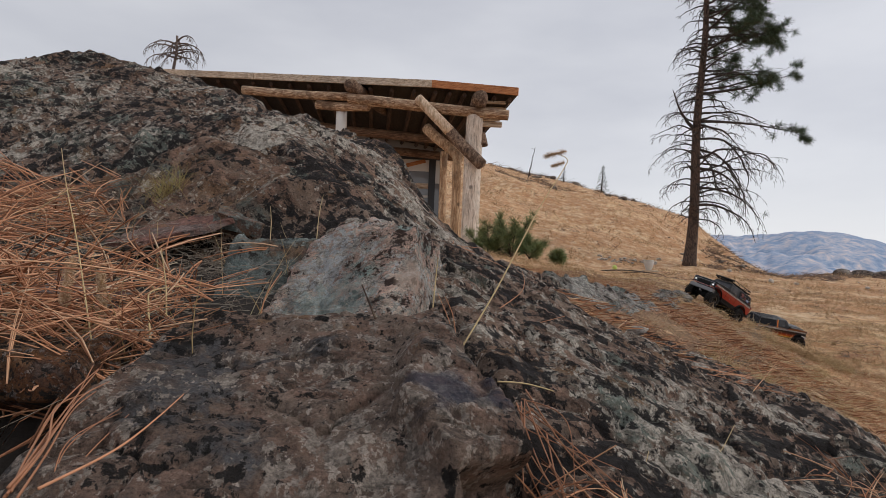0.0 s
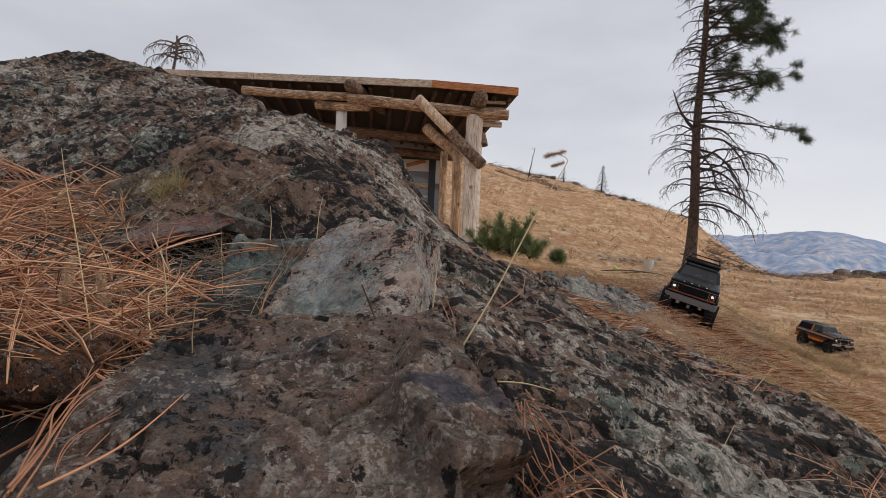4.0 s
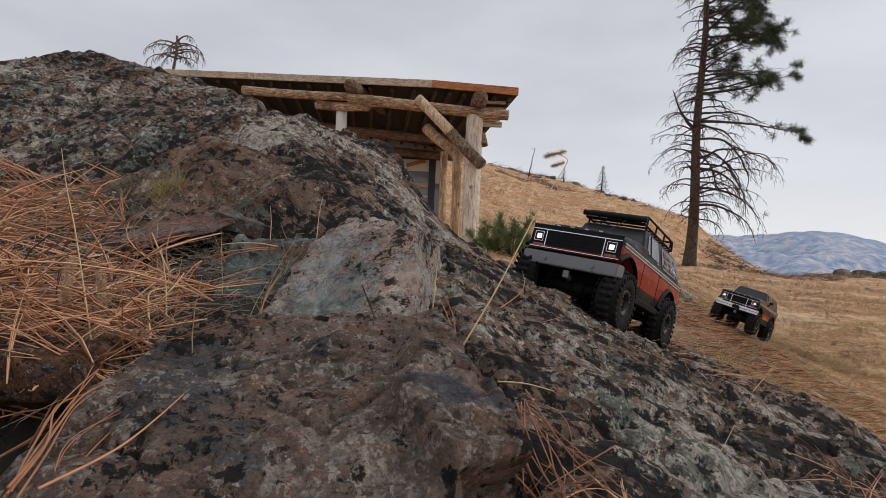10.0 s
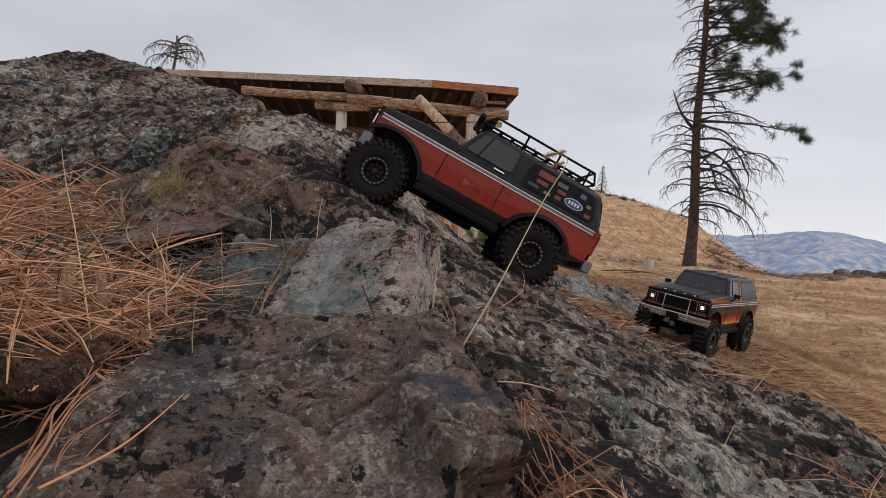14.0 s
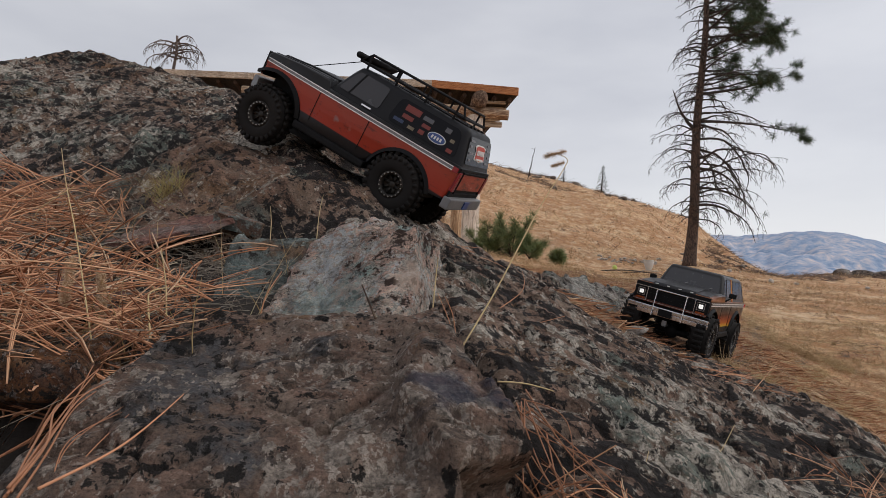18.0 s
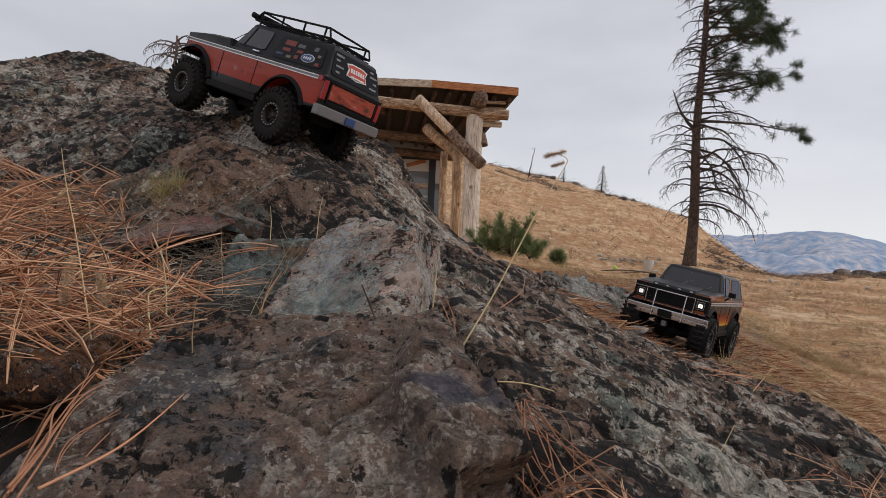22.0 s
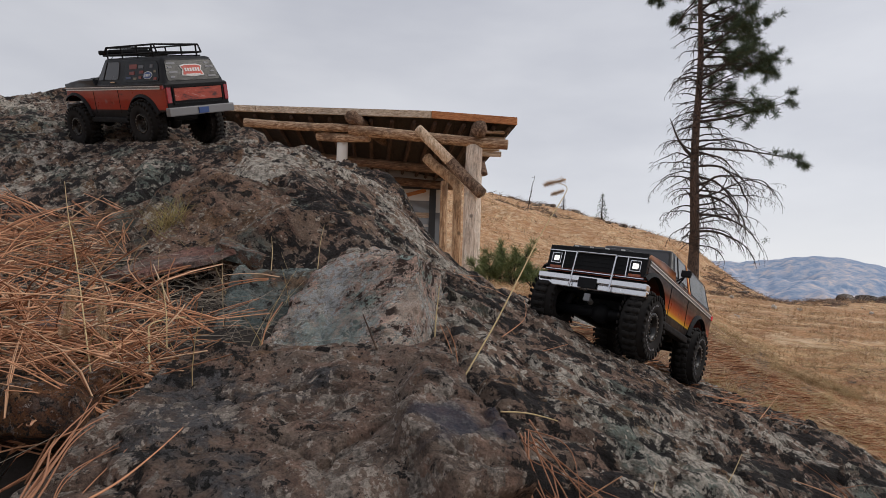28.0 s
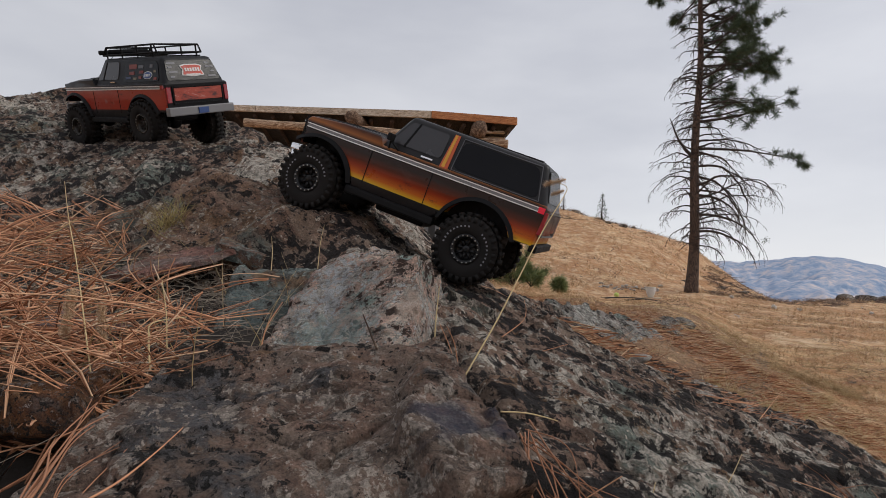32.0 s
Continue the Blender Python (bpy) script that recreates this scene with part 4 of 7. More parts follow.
    for sx in (-1, 1):
        bm = bmesh.new()
        tube(bm, (sx * AXLE, -0.085, 0), (sx * AXLE, 0.085, 0), 0.0095, sides=12)
        bmesh.ops.create_uvsphere(bm, u_segments=12, v_segments=8, radius=0.019, matrix=pose(sx * AXLE, 0.012, 0))
        part("axle", bm, M_PLASTIC, truck, "", True)
        for s in (-1, 1):
            bm = bmesh.new()
            tube(bm, (sx * AXLE, s * 0.060, 0.002), (sx * (AXLE - 0.02), s * 0.052, 0.085), 0.0065, sides=10)
            tube(bm, (sx * AXLE, s * 0.045, 0.002), (sx * 0.05, s * 0.03, 0.005), 0.003, sides=6)
            part("shock_absorber", bm, M_PLASTIC, truck)
    # wipers, exhaust
    for y in (-0.03, 0.035):
        part("wiper", tube(bmesh.new(), (0.056, y, 0.1175), (0.028, y + 0.035, 0.1415), 0.0011, sides=6), M_STEEL, truck, "thin wiper")
    wheel = make_wheel(rim, not rack)
    wheels = []
    for k, (sx, s) in enumerate(((1, 1), (1, -1), (-1, 1), (-1, -1))):
        w = wheel if k == 0 else copy_thing(wheel, Matrix())
        w.parent = truck
        w.matrix_basis = pose(sx * AXLE, s * 0.089, 0, 0, 0, 0 if s > 0 else 180)
        wheels.append(w)
    if rack:
        decorate_one(truck)
    else:
        decorate_two(truck)
    return truck, wheels


def decorate_one(truck):
    """Roof rack, cord and stickers of the red truck."""
    bm = bmesh.new()
    z0, z1 = 0.181, 0.201
    for z, x0, x1 in ((z0, 0.030, -0.215), (z1, 0.010, -0.205)):
        for s in (-1, 1):
            tube(bm, (x0, s * 0.066, z), (x1, s * 0.066, z), 0.0024, sides=8)
        tube(bm, (x1, -0.066, z), (x1, 0.066, z), 0.0024, sides=8)
        tube(bm, (x0, -0.066, z), (x0, 0.066, z), 0.0024, sides=8)
    for s in (-1, 1):
        for x in (0.010, -0.06, -0.13, -0.195):
            tube(bm, (x, s * 0.066, 0.168), (x, s * 0.066, z1), 0.0022, sides=8)
        tube(bm, (0.030, s * 0.066, z0), (0.010, s * 0.066, z1), 0.0022, sides=8)
        tube(bm, (-0.215, s * 0.066, z0), (-0.205, s * 0.066, z1), 0.0022, sides=8)
    rack = part("roof_rack", bm, M_PLASTIC, truck, "black tubular roof rack")
    for k in range(9):
        part("slat", box(bmesh.new(), 0.012 - 0.026 * k, 0.019 - 0.026 * k, -0.066, 0.066, z0 - 0.001, z0 + 0.002), M_PLASTIC, rack)
    bm = bmesh.new()
    tube(bm, (0.036, -0.072, 0.189), (0.036, 0.072, 0.189), 0.0062, sides=12)
    tube(bm, (0.020, -0.06, 0.194), (0.018, 0.055, 0.190), 0.0066, sides=10)
    part("bedroll", bm, M_PLASTIC, truck, "dark bundle lashed to the rack front", True)
    part("cord", tube(bmesh.new(), (0.145, 0.03, 0.122), (0.034, 0.03, 0.186), 0.0009, sides=5), M_PLASTIC, truck, "taut thin cord")
    rnd = random.Random(5)
    for s in (-1, 1):
        spots = [(-0.125, 0.148, 0.034, 0.012, M_DIM_RED), (-0.122, 0.132, 0.024, 0.008, M_DIM_RED), (-0.108, 0.120, 0.022, 0.006, M_DIM_BLUE), (-0.138, 0.118, 0.014, 0.006, M_DIM_TAN),
                 (-0.160, 0.147, 0.022, 0.008, M_DIM_GREY), (-0.163, 0.134, 0.018, 0.007, M_DIM_RED), (-0.160, 0.121, 0.012, 0.008, M_DIM_RED), (-0.205, 0.148, 0.012, 0.009, M_DIM_GREY), (-0.226, 0.117, 0.012, 0.007, M_DIM_RED), (-0.222, 0.135, 0.009, 0.006, M_DIM_TAN)]
        for x, z, w, h, mat in spots:
            part("sticker", side_patch(bmesh.new(), [(x - w / 2, z - h / 2), (x + w / 2, z - h / 2), (x + w / 2, z + h / 2), (x - w / 2, z + h / 2)], s, 0.0024), mat, truck)
        oval = [(-0.193 + 0.0195 * math.cos(a), 0.1255 + 0.0095 * math.sin(a)) for a in np.linspace(0, 2 * math.pi, 24, endpoint=False)]
        part("oval_rim", side_patch(bmesh.new(), oval, s, 0.0024), M_WHITE, truck)
        oval = [(-0.193 + 0.0178 * math.cos(a), 0.1255 + 0.008 * math.sin(a)) for a in np.linspace(0, 2 * math.pi, 24, endpoint=False)]
        part("oval_sticker", side_patch(bmesh.new(), oval, s, 0.0032), M_BLUE, truck, "blue oval sticker with a pale rim")
        bm = bmesh.new()
        for k in range(4):
            side_patch(bm, [(-0.204 + 0.0062 * k, 0.1225), (-0.2005 + 0.0062 * k, 0.1225), (-0.2005 + 0.0062 * k, 0.1285), (-0.204 + 0.0062 * k, 0.1285)], s, 0.004)
        part("oval_marks", bm, M_WHITE, truck)
    badge = [(-0.034, 0.146), (-0.018, 0.150), (0.018, 0.150), (0.034, 0.146), (0.028, 0.136), (0.034, 0.122), (0.0, 0.118), (-0.034, 0.122), (-0.028, 0.136)]
    part("rear_badge_rim", end_patch(bmesh.new(), badge, False, 0.0026), M_WHITE, truck)
    part("rear_badge", end_patch(bmesh.new(), [(y * 0.88, 0.135 + (z - 0.135) * 0.84) for y, z in badge], False, 0.0034), simple("red_decal", (0.50, 0.06, 0.035), 0.5, 0, 0.2, 60), truck, "red shield-shaped sticker with a white rim")
    bm = bmesh.new()
    for k in range(6):
        end_patch(bm, [(-0.022 + 0.0078 * k, 0.1315), (-0.0168 + 0.0078 * k, 0.1315), (-0.0168 + 0.0078 * k, 0.1405), (-0.022 + 0.0078 * k, 0.1405)], False, 0.0042)
    end_patch(bm, [(-0.022, 0.122), (0.022, 0.122), (0.022, 0.1255), (-0.022, 0.1255)], False, 0.0042)
    part("badge_marks", bm, M_WHITE, truck)
    for y in (-0.062, -0.05, 0.05, 0.062):
        for z in (0.119, 0.131, 0.143, 0.153):
            if rnd.random() < 0.85:
                part("rear_sticker", end_patch(bmesh.new(), [(y - 0.006, z - 0.002), (y + 0.006, z - 0.002), (y + 0.006, z + 0.002), (y - 0.006, z + 0.002)], False, 0.0026), M_GREYDEC, truck)


def decorate_two(truck):
    """Mirrors and the amber pillar stripe of the dark truck."""
    for s in (-1, 1):
        bm = bmesh.new()
        tube(bm, (0.035, s * 0.093, 0.104), (0.030, s * 0.108, 0.118), 0.0016, sides=6)
        tube(bm, (0.015, s * 0.093, 0.104), (0.030, s * 0.108, 0.118), 0.0016, sides=6)
        box(bm, 0.026, 0.034, *sorted((s * 0.100, s * 0.119)), 0.117, 0.130, None, 0.002)
        part("mirror", bm, M_PLASTIC, truck, "black door mirror")
        for k, (a, b) in enumerate((((-0.086, 0.1065), (-0.246, 0.1065)), ((-0.246, 0.1065), (-0.231, 0.1635)), ((-0.231, 0.1635), (-0.087, 0.1635)), ((-0.087, 0.1635), (-0.086, 0.1065)))):
            dx, dz = (0.0, 0.0007) if k in (0, 2) else (0.0007, 0.0)
            part("glass_line", side_patch(bmesh.new(), [(a[0] - dx, a[1] - dz), (b[0] - dx, b[1] - dz), (b[0] + dx, b[1] + dz), (a[0] + dx, a[1] + dz)], s, 0.0022), M_DIM_GREY, truck)
        part("pillar_stripe", side_patch(bmesh.new(), [(-0.064, 0.104), (-0.080, 0.104), (-0.078, 0.166), (-0.068, 0.166)], s, 0.0018), M_ORANGE, truck, "orange stripe on the roof pillar")
        part("pillar_line", side_patch(bmesh.new(), [(-0.0675, 0.106), (-0.0735, 0.106), (-0.0735, 0.165), (-0.0695, 0.165)], s, 0.0026), M_YELLOW, truck, "amber line on the roof pillar")


truck_one, wheels_one = make_truck("red_truck", "black and red model off-road truck with roof rack and stickers", P_ONE, P_TOP_ONE, M_DARKGLASS, M_RIM_ONE, True)
truck_two, wheels_two = make_truck("dark_truck", "dark model off-road truck with orange sunset side stripes", P_TWO, P_TOP_TWO, M_DARKGLASS, M_RIM_TWO, False)


# ---- the log shelter behind the outcrop ----
def wood(name, a, b, streak=(7.0, 7.0, 0.8), dark=0.5, rough=0.75):
    m = Mat(name, rough)
    g = m.noise(5, 9, 0.75, 0.5, streak)
    k = m.noise(3.0, 5, 0.65, 0.6)
    c = m.ramp(g, [(0.36, tuple(v * 0.45 for v in a)), (0.47, a), (0.60, b)])
    c = m.mix(m.ramp(k, [(0.52, 0.0), (0.66, dark)]), c, tuple(v * 0.35 for v in a))
    c = m.mix(m.ramp(m.cells(2.6), [(0.07, 0.85), (0.13, 0.0)]), c, tuple(v * 0.3 for v in a))
    m.color(c)
    m.bump(g, 0.7, 0.03)
    return m.mat


M_LOG = wood("peeled_log_upright", (0.60, 0.42, 0.27), (0.84, 0.69, 0.52), (7.0, 7.0, 0.8), 0.6)
# Cream log, lightened further for the sky light on the front post.
M_LOG_PALE = wood("skylit_pale_log", (0.70, 0.56, 0.44), (0.92, 0.83, 0.72), (7.0, 7.0, 0.8), 0.45)
M_BEAM = wood("peeled_log_beam", (0.28, 0.155, 0.085), (0.66, 0.50, 0.34), (0.8, 5.0, 8.0), 0.7)
# Tan of the inner posts and brace, deepened for the shade under the roof.
M_LOG_WARM = wood("shaded_tan_log", (0.44, 0.26, 0.14), (0.76, 0.55, 0.35), (7.0, 7.0, 0.8), 0.7)
# Darker copy of the beam wood: inner beams carry the roof's shade as colour.
M_LOG_DARK = wood("shaded_inner_log", (0.13, 0.07, 0.042), (0.28, 0.175, 0.105), (0.8, 5.0, 8.0))
M_BARK = wood("bark_on_log", (0.13, 0.075, 0.05), (0.36, 0.25, 0.17), (5.0, 5.0, 4.0), 0.8, 0.95)
M_PLANK = wood("grey_plank", (0.50, 0.38, 0.27), (0.76, 0.66, 0.53), (0.6, 4.0, 9.0), 0.4)
M_CEDAR = wood("orange_plank", (0.46, 0.17, 0.06), (0.60, 0.27, 0.11), (0.6, 4.0, 9.0), 0.2)
# Deck and rafters: shade under the roof is put into near-black wood colours.
M_DECK = wood("shaded_roof_boards", (0.022, 0.014, 0.010), (0.045, 0.028, 0.018), (4.0, 0.6, 4.0))
M_RAFTER = wood("shaded_rafter", (0.055, 0.029, 0.018), (0.11, 0.062, 0.036), (4.0, 0.6, 4.0))
M_WALL = simple("grey_wall", (0.30, 0.30, 0.31), 0.8, 0, 0.15, 8)
M_FRAME = simple("dark_window_frame", (0.03, 0.032, 0.035), 0.4, 0, 0.2, 20)
M_PANE = simple("window_pane", (0.22, 0.235, 0.25), 0.06, 0, 0.1, 4, 0, 0.5)
M_PALE = simple("white_post_and_sky", (0.7, 0.69, 0.66), 0.6, 0, 0.1, 8)


def log(a, b, r0, r1=None, seed=0, bend=0.0, sides=14, n=10):
    """A slightly crooked round log from a to b."""
    bm = bmesh.new()
    a, b = Vector(a), Vector(b)
    r1 = r0 if r1 is None else r1
    d = b - a
    q = d.to_track_quat("Z", "Y").to_matrix()
    rnd = random.Random(seed)
    ph = rnd.random() * 6
    rings = []
    for i in range(n + 1):
        f = i / n
        off = q @ Vector((math.sin(f * 5 + ph), math.cos(f * 4 + ph), 0)) * bend
        ring = []
        for k in range(sides):
            t = 2 * math.pi * k / sides
            r = (r0 + (r1 - r0) * f) * (1 + 0.04 * math.sin(3 * t + ph) + 0.05 * (rnd.random() - 0.5))
            ring.append(bm.verts.new(a + d * f + off + q @ Vector((math.cos(t) * r, math.sin(t) * r, 0))))
        rings.append(ring)
    for x, y in zip(rings, rings[1:]):
        for k in range(sides):
            bm.faces.new((x[k], x[(k + 1) % sides], y[(k + 1) % sides], y[k]))
    bm.faces.new(rings[0][::-1])
    bm.faces.new(rings[-1])
    return bm


def shelter():
    hut = tagged(new("log_shelter"), "rustic open log shelter with plank-edged flat roof", "shelter")
    g = -0.6
    # front edge boards follow the roof line, from the far corner to the near one
    A, B, C = Vector((-7.39, 13.90, 3.72)), Vector((-0.32, 11.00, 2.93)), Vector((1.19, 10.45, 2.71))
    def plank(p, q, h, t, mat, name, label=""):
        bm = bmesh.new()
        d = (q - p).normalized()
        s = Vector((d.y, -d.x, 0)).normalized() * t
        vs = []
        for e in (p, q):
            vs.append([bm.verts.new(e + Vector((0, 0, z)) + k) for z, k in ((0, Vector()), (0, s), (h, s), (h, Vector()))])
        for i in range(4):
            bm.faces.new((vs[0][i], vs[0][(i + 1) % 4], vs[1][(i + 1) % 4], vs[1][i]))
        bm.faces.new(vs[0][::-1]), bm.faces.new(vs[1])
        return part(name, bm, mat, hut, label)
    M1 = A + (B - A) * 0.47
    plank(A, M1, 0.13, 0.05, M_PLANK, "fascia_board", "weathered grey fascia plank")
    plank(M1 + (B - A) * 0.002, B, 0.13, 0.05, M_PLANK, "fascia_board", "weathered grey fascia plank")
    plank(B + (C - B) * 0.004, C, 0.13, 0.05, M_CEDAR, "fascia_board", "fresh orange fascia plank")
    # roof deck
    back = Vector((-0.7, 6.2, -0.15))
    bm = bmesh.new()
    for p, q in ((A, B), (B, C)):
        lo = [bm.verts.new(v) for v in (p + Vector((0, 0, 0.02)), q + Vector((0, 0, 0.02)), q + back, p + back)]
        hi = [bm.verts.new(v + Vector((0, 0, 0.08))) for v in (p + Vector((0, 0, 0.02)), q + Vector((0, 0, 0.02)), q + back, p + back)]
        bm.faces.new(lo), bm.faces.new(hi[::-1])
        for i in range(4):
            bm.faces.new((lo[i], hi[i], hi[(i + 1) % 4], lo[(i + 1) % 4]))
    part("roof_deck", bm, M_DECK, hut, "roof boards darkened for the shade under the roof")
    # rafters run back under the deck
    for k in range(22):
        f = (k + 0.5) / 22
        p = (A + (B - A) * (f / 0.74)) if f < 0.74 else (B + (C - B) * ((f - 0.74) / 0.26))
        bm = bmesh.new()
        d = back.normalized()
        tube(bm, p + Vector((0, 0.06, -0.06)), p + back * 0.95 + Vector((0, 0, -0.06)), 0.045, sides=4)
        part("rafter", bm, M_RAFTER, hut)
    # slats at the corner
    for k in range(4):
        bm = bmesh.new()
        p = C + Vector((-0.26 - 0.03 * k, 0.35 + 0.25 * k, -0.05 - 0.05 * k))
        box(bm, -0.35, 0.14, -0.05, 0.05, -0.018, 0.018, Matrix.Translation(p))
        part("corner_slat", bm, M_PLANK, hut)
    bm = bmesh.new()
    box(bm, -0.4, 0.10, -0.05, 0.05, -0.04, 0.04, Matrix.Translation((0.861, 10.900, 2.285)))
    part("corner_board", bm, M_PLANK, hut)
    # beams, posts and braces
    beams = [((-4.111, 12.000, 2.981), (-1.837, 11.300, 2.769), 0.085, M_BEAM, 1), ((-1.869, 11.250, 2.713), (1.042, 10.550, 2.399), 0.10, M_BEAM, 2),
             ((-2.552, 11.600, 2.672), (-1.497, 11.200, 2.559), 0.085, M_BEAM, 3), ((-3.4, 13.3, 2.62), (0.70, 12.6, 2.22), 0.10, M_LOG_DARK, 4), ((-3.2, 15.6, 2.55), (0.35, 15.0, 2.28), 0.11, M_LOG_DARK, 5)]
    for a, b, r, mat, sd in beams:
        part("beam", log(a, b, r, r * 0.9, sd, 0.015), mat, hut, "round log beam", True)
    for a, b, r in (((-1.834, 11.100, 2.937), (-1.45, 13.5, 3.05), 0.125), ((0.529, 10.400, 2.626), (0.5, 13.2, 2.75), 0.14)):
        part("cross_log", log(a, b, r, r, 8, 0.0), M_BARK, hut, "log end under the roof edge", True)
    part("post", log((0.448, 10.75, g), (0.482, 10.750, 2.488), 0.165, 0.15, 11, 0.012), M_LOG_PALE, hut, "thick peeled log post", True)
    part("post", log((0.215, 11.0, g), (0.170, 11.000, 1.72), 0.086, 0.082, 12, 0.012), M_LOG_WARM, hut, "slim peeled log post", True)
    part("post", log((-0.010, 11.6, g), (-0.066, 11.600, 1.87), 0.076, 0.070, 13, 0.01), M_LOG_WARM, hut, "slim peeled log post", True)
    part("post", log((-2.025, 11.5, g), (-2.043, 11.500, 2.595), 0.105, 0.105, 14, 0), M_PALE, hut, "pale painted post", True)
    part("brace", log((-0.565, 10.850, 2.690), (0.050, 10.700, 2.078), 0.09, 0.1, 15, 0), M_LOG, hut, "peeled upper end of a diagonal brace", True)
    part("brace", log((0.039, 10.700, 2.088), (0.602, 10.450, 1.476), 0.1, 0.105, 16, 0.01), M_BARK, hut, "bark-covered diagonal log brace", True)
    part("inner_brace", log((-0.40, 11.500, 2.32), (0.215, 11.050, 1.63), 0.1, 0.095, 17, 0.03), M_LOG_WARM, hut, "inner diagonal log brace", True)
    part("knot_stub", log((0.597, 10.800, 2.101), (0.644, 10.750, 1.872), 0.07, 0.08, 18, 0), M_BARK, hut, "sawn branch stub", True)
    # the closed end with its big window
    bm = bmesh.new()
    box(bm, -9.0, -1.36, 16.2, 16.4, g, 3.2)
    box(bm, -1.36, -0.02, 16.2, 16.4, 2.48, 3.2)
    part("back_wall", bm, M_WALL, hut, "shaded grey wall under the roof")
    bm = bmesh.new()
    for x0, x1, z0, z1 in ((-1.36, -0.02, 2.37, 2.50), (-1.36, -0.02, -0.6, -0.5), (-1.36, -1.30, -0.5, 2.37), (-0.47, -0.29, -0.5, 2.37), (-0.13, -0.02, -0.5, 2.37)):
        box(bm, x0, x1, 16.15, 16.3, z0, z1)
    win = part("window_frame", bm, M_FRAME, hut, "dark window frame")
    # White strips over the panes stand in for bright sky reflected in the glass.
    for x0, x1 in ((-1.30, -0.47), (-0.29, -0.13)):
        part("pane", box(bmesh.new(), x0, x1, 16.22, 16.235, -0.5, 2.37), M_PANE, win)
        part("sky_strip", box(bmesh.new(), x0, x1, 16.19, 16.21, 2.06 if x0 < -1 else 1.75, 2.365), M_PALE, win, "white strip standing in for sky reflected in the glass")
    tan_strip = bmesh.new()
    box(tan_strip, -0.30, 0.30, -0.008, 0.008, -0.05, 0.05, Matrix.Translation((-0.86, 16.175, 2.26)) @ Matrix.Rotation(math.radians(-16), 4, "Y"))
    part("tan_strip", tan_strip, M_CEDAR, win, "tan diagonal strip across the glass")
    part("tan_strip", box(bmesh.new(), -1.1, -0.47, 16.19, 16.21, 1.60, 1.74), M_PLANK, win, "tan strip behind the glass")
    part("sky_strip", box(bmesh.new(), -0.66, -0.47, 16.19, 16.21, 1.36, 1.42), M_PALE, win, "small white strip for bright outdoors in the glass")
    return hut


shelter()


# ---- trees ----
def leaf_mat(name, a, b, rough=0.75):
    """Colour wanders from piece to piece."""
    m = Mat(name, rough)
    g = m.node("ShaderNodeNewGeometry")
    c = m.ramp(g.outputs["Random Per Island"], [(0.0, a), (1.0, b)])
    c = m.mix(0.4, c, m.ramp(m.noise(30, 4), [(0.3, 0.5), (0.7, 1.0)]), "MULTIPLY")
    m.color(c)
    m.b.inputs["Specular IOR Level"].default_value = 0.2
    return m.mat


M_TRUNK = wood("pine_bark", (0.060, 0.040, 0.031), (0.19, 0.125, 0.092), (8.0, 8.0, 2.2), 0.8, 0.95)
M_TWIG = simple("dead_twigs", (0.055, 0.043, 0.036), 0.9, 0, 0.35, 20)
M_TWIG_GREY = simple("grey_dead_wood", (0.17, 0.125, 0.105), 0.9, 0, 0.3, 20)
M_NEEDLE = leaf_mat("pine_needles", (0.035, 0.06, 0.034), (0.12, 0.16, 0.085))
M_SEEDLING = leaf_mat("seedling_needles", (0.10, 0.145, 0.055), (0.29, 0.33, 0.14))


def strands(paths, sides=3):
    """Verts and faces of many tapering strands; each path is (points, radii)."""
    vs, fs = [], []
    ring = [(math.cos(2 * math.pi * k / sides), math.sin(2 * math.pi * k / sides)) for k in range(sides)]
    for pts, rs in paths:
        base = len(vs)
        n = len(pts)
        for i, (p, r) in enumerate(zip(pts, rs)):
            d = (pts[min(i + 1, n - 1)] - pts[max(i - 1, 0)])
            d = d.normalized() if d.length > 1e-9 else Vector((0, 0, 1))
            a = d.orthogonal().normalized()
            b = d.cross(a)
            for cx, cy in ring:
                vs.append(p + a * (cx * r) + b * (cy * r))
        for i in range(n - 1):
            for k in range(sides):
                q = base + i * sides
                fs.append((q + k, q + (k + 1) % sides, q + sides + (k + 1) % sides, q + sides + k))
        fs.append(tuple(base + k for k in range(sides))[::-1])
        fs.append(tuple(base + (n - 1) * sides + k for k in range(sides)))
    return vs, fs


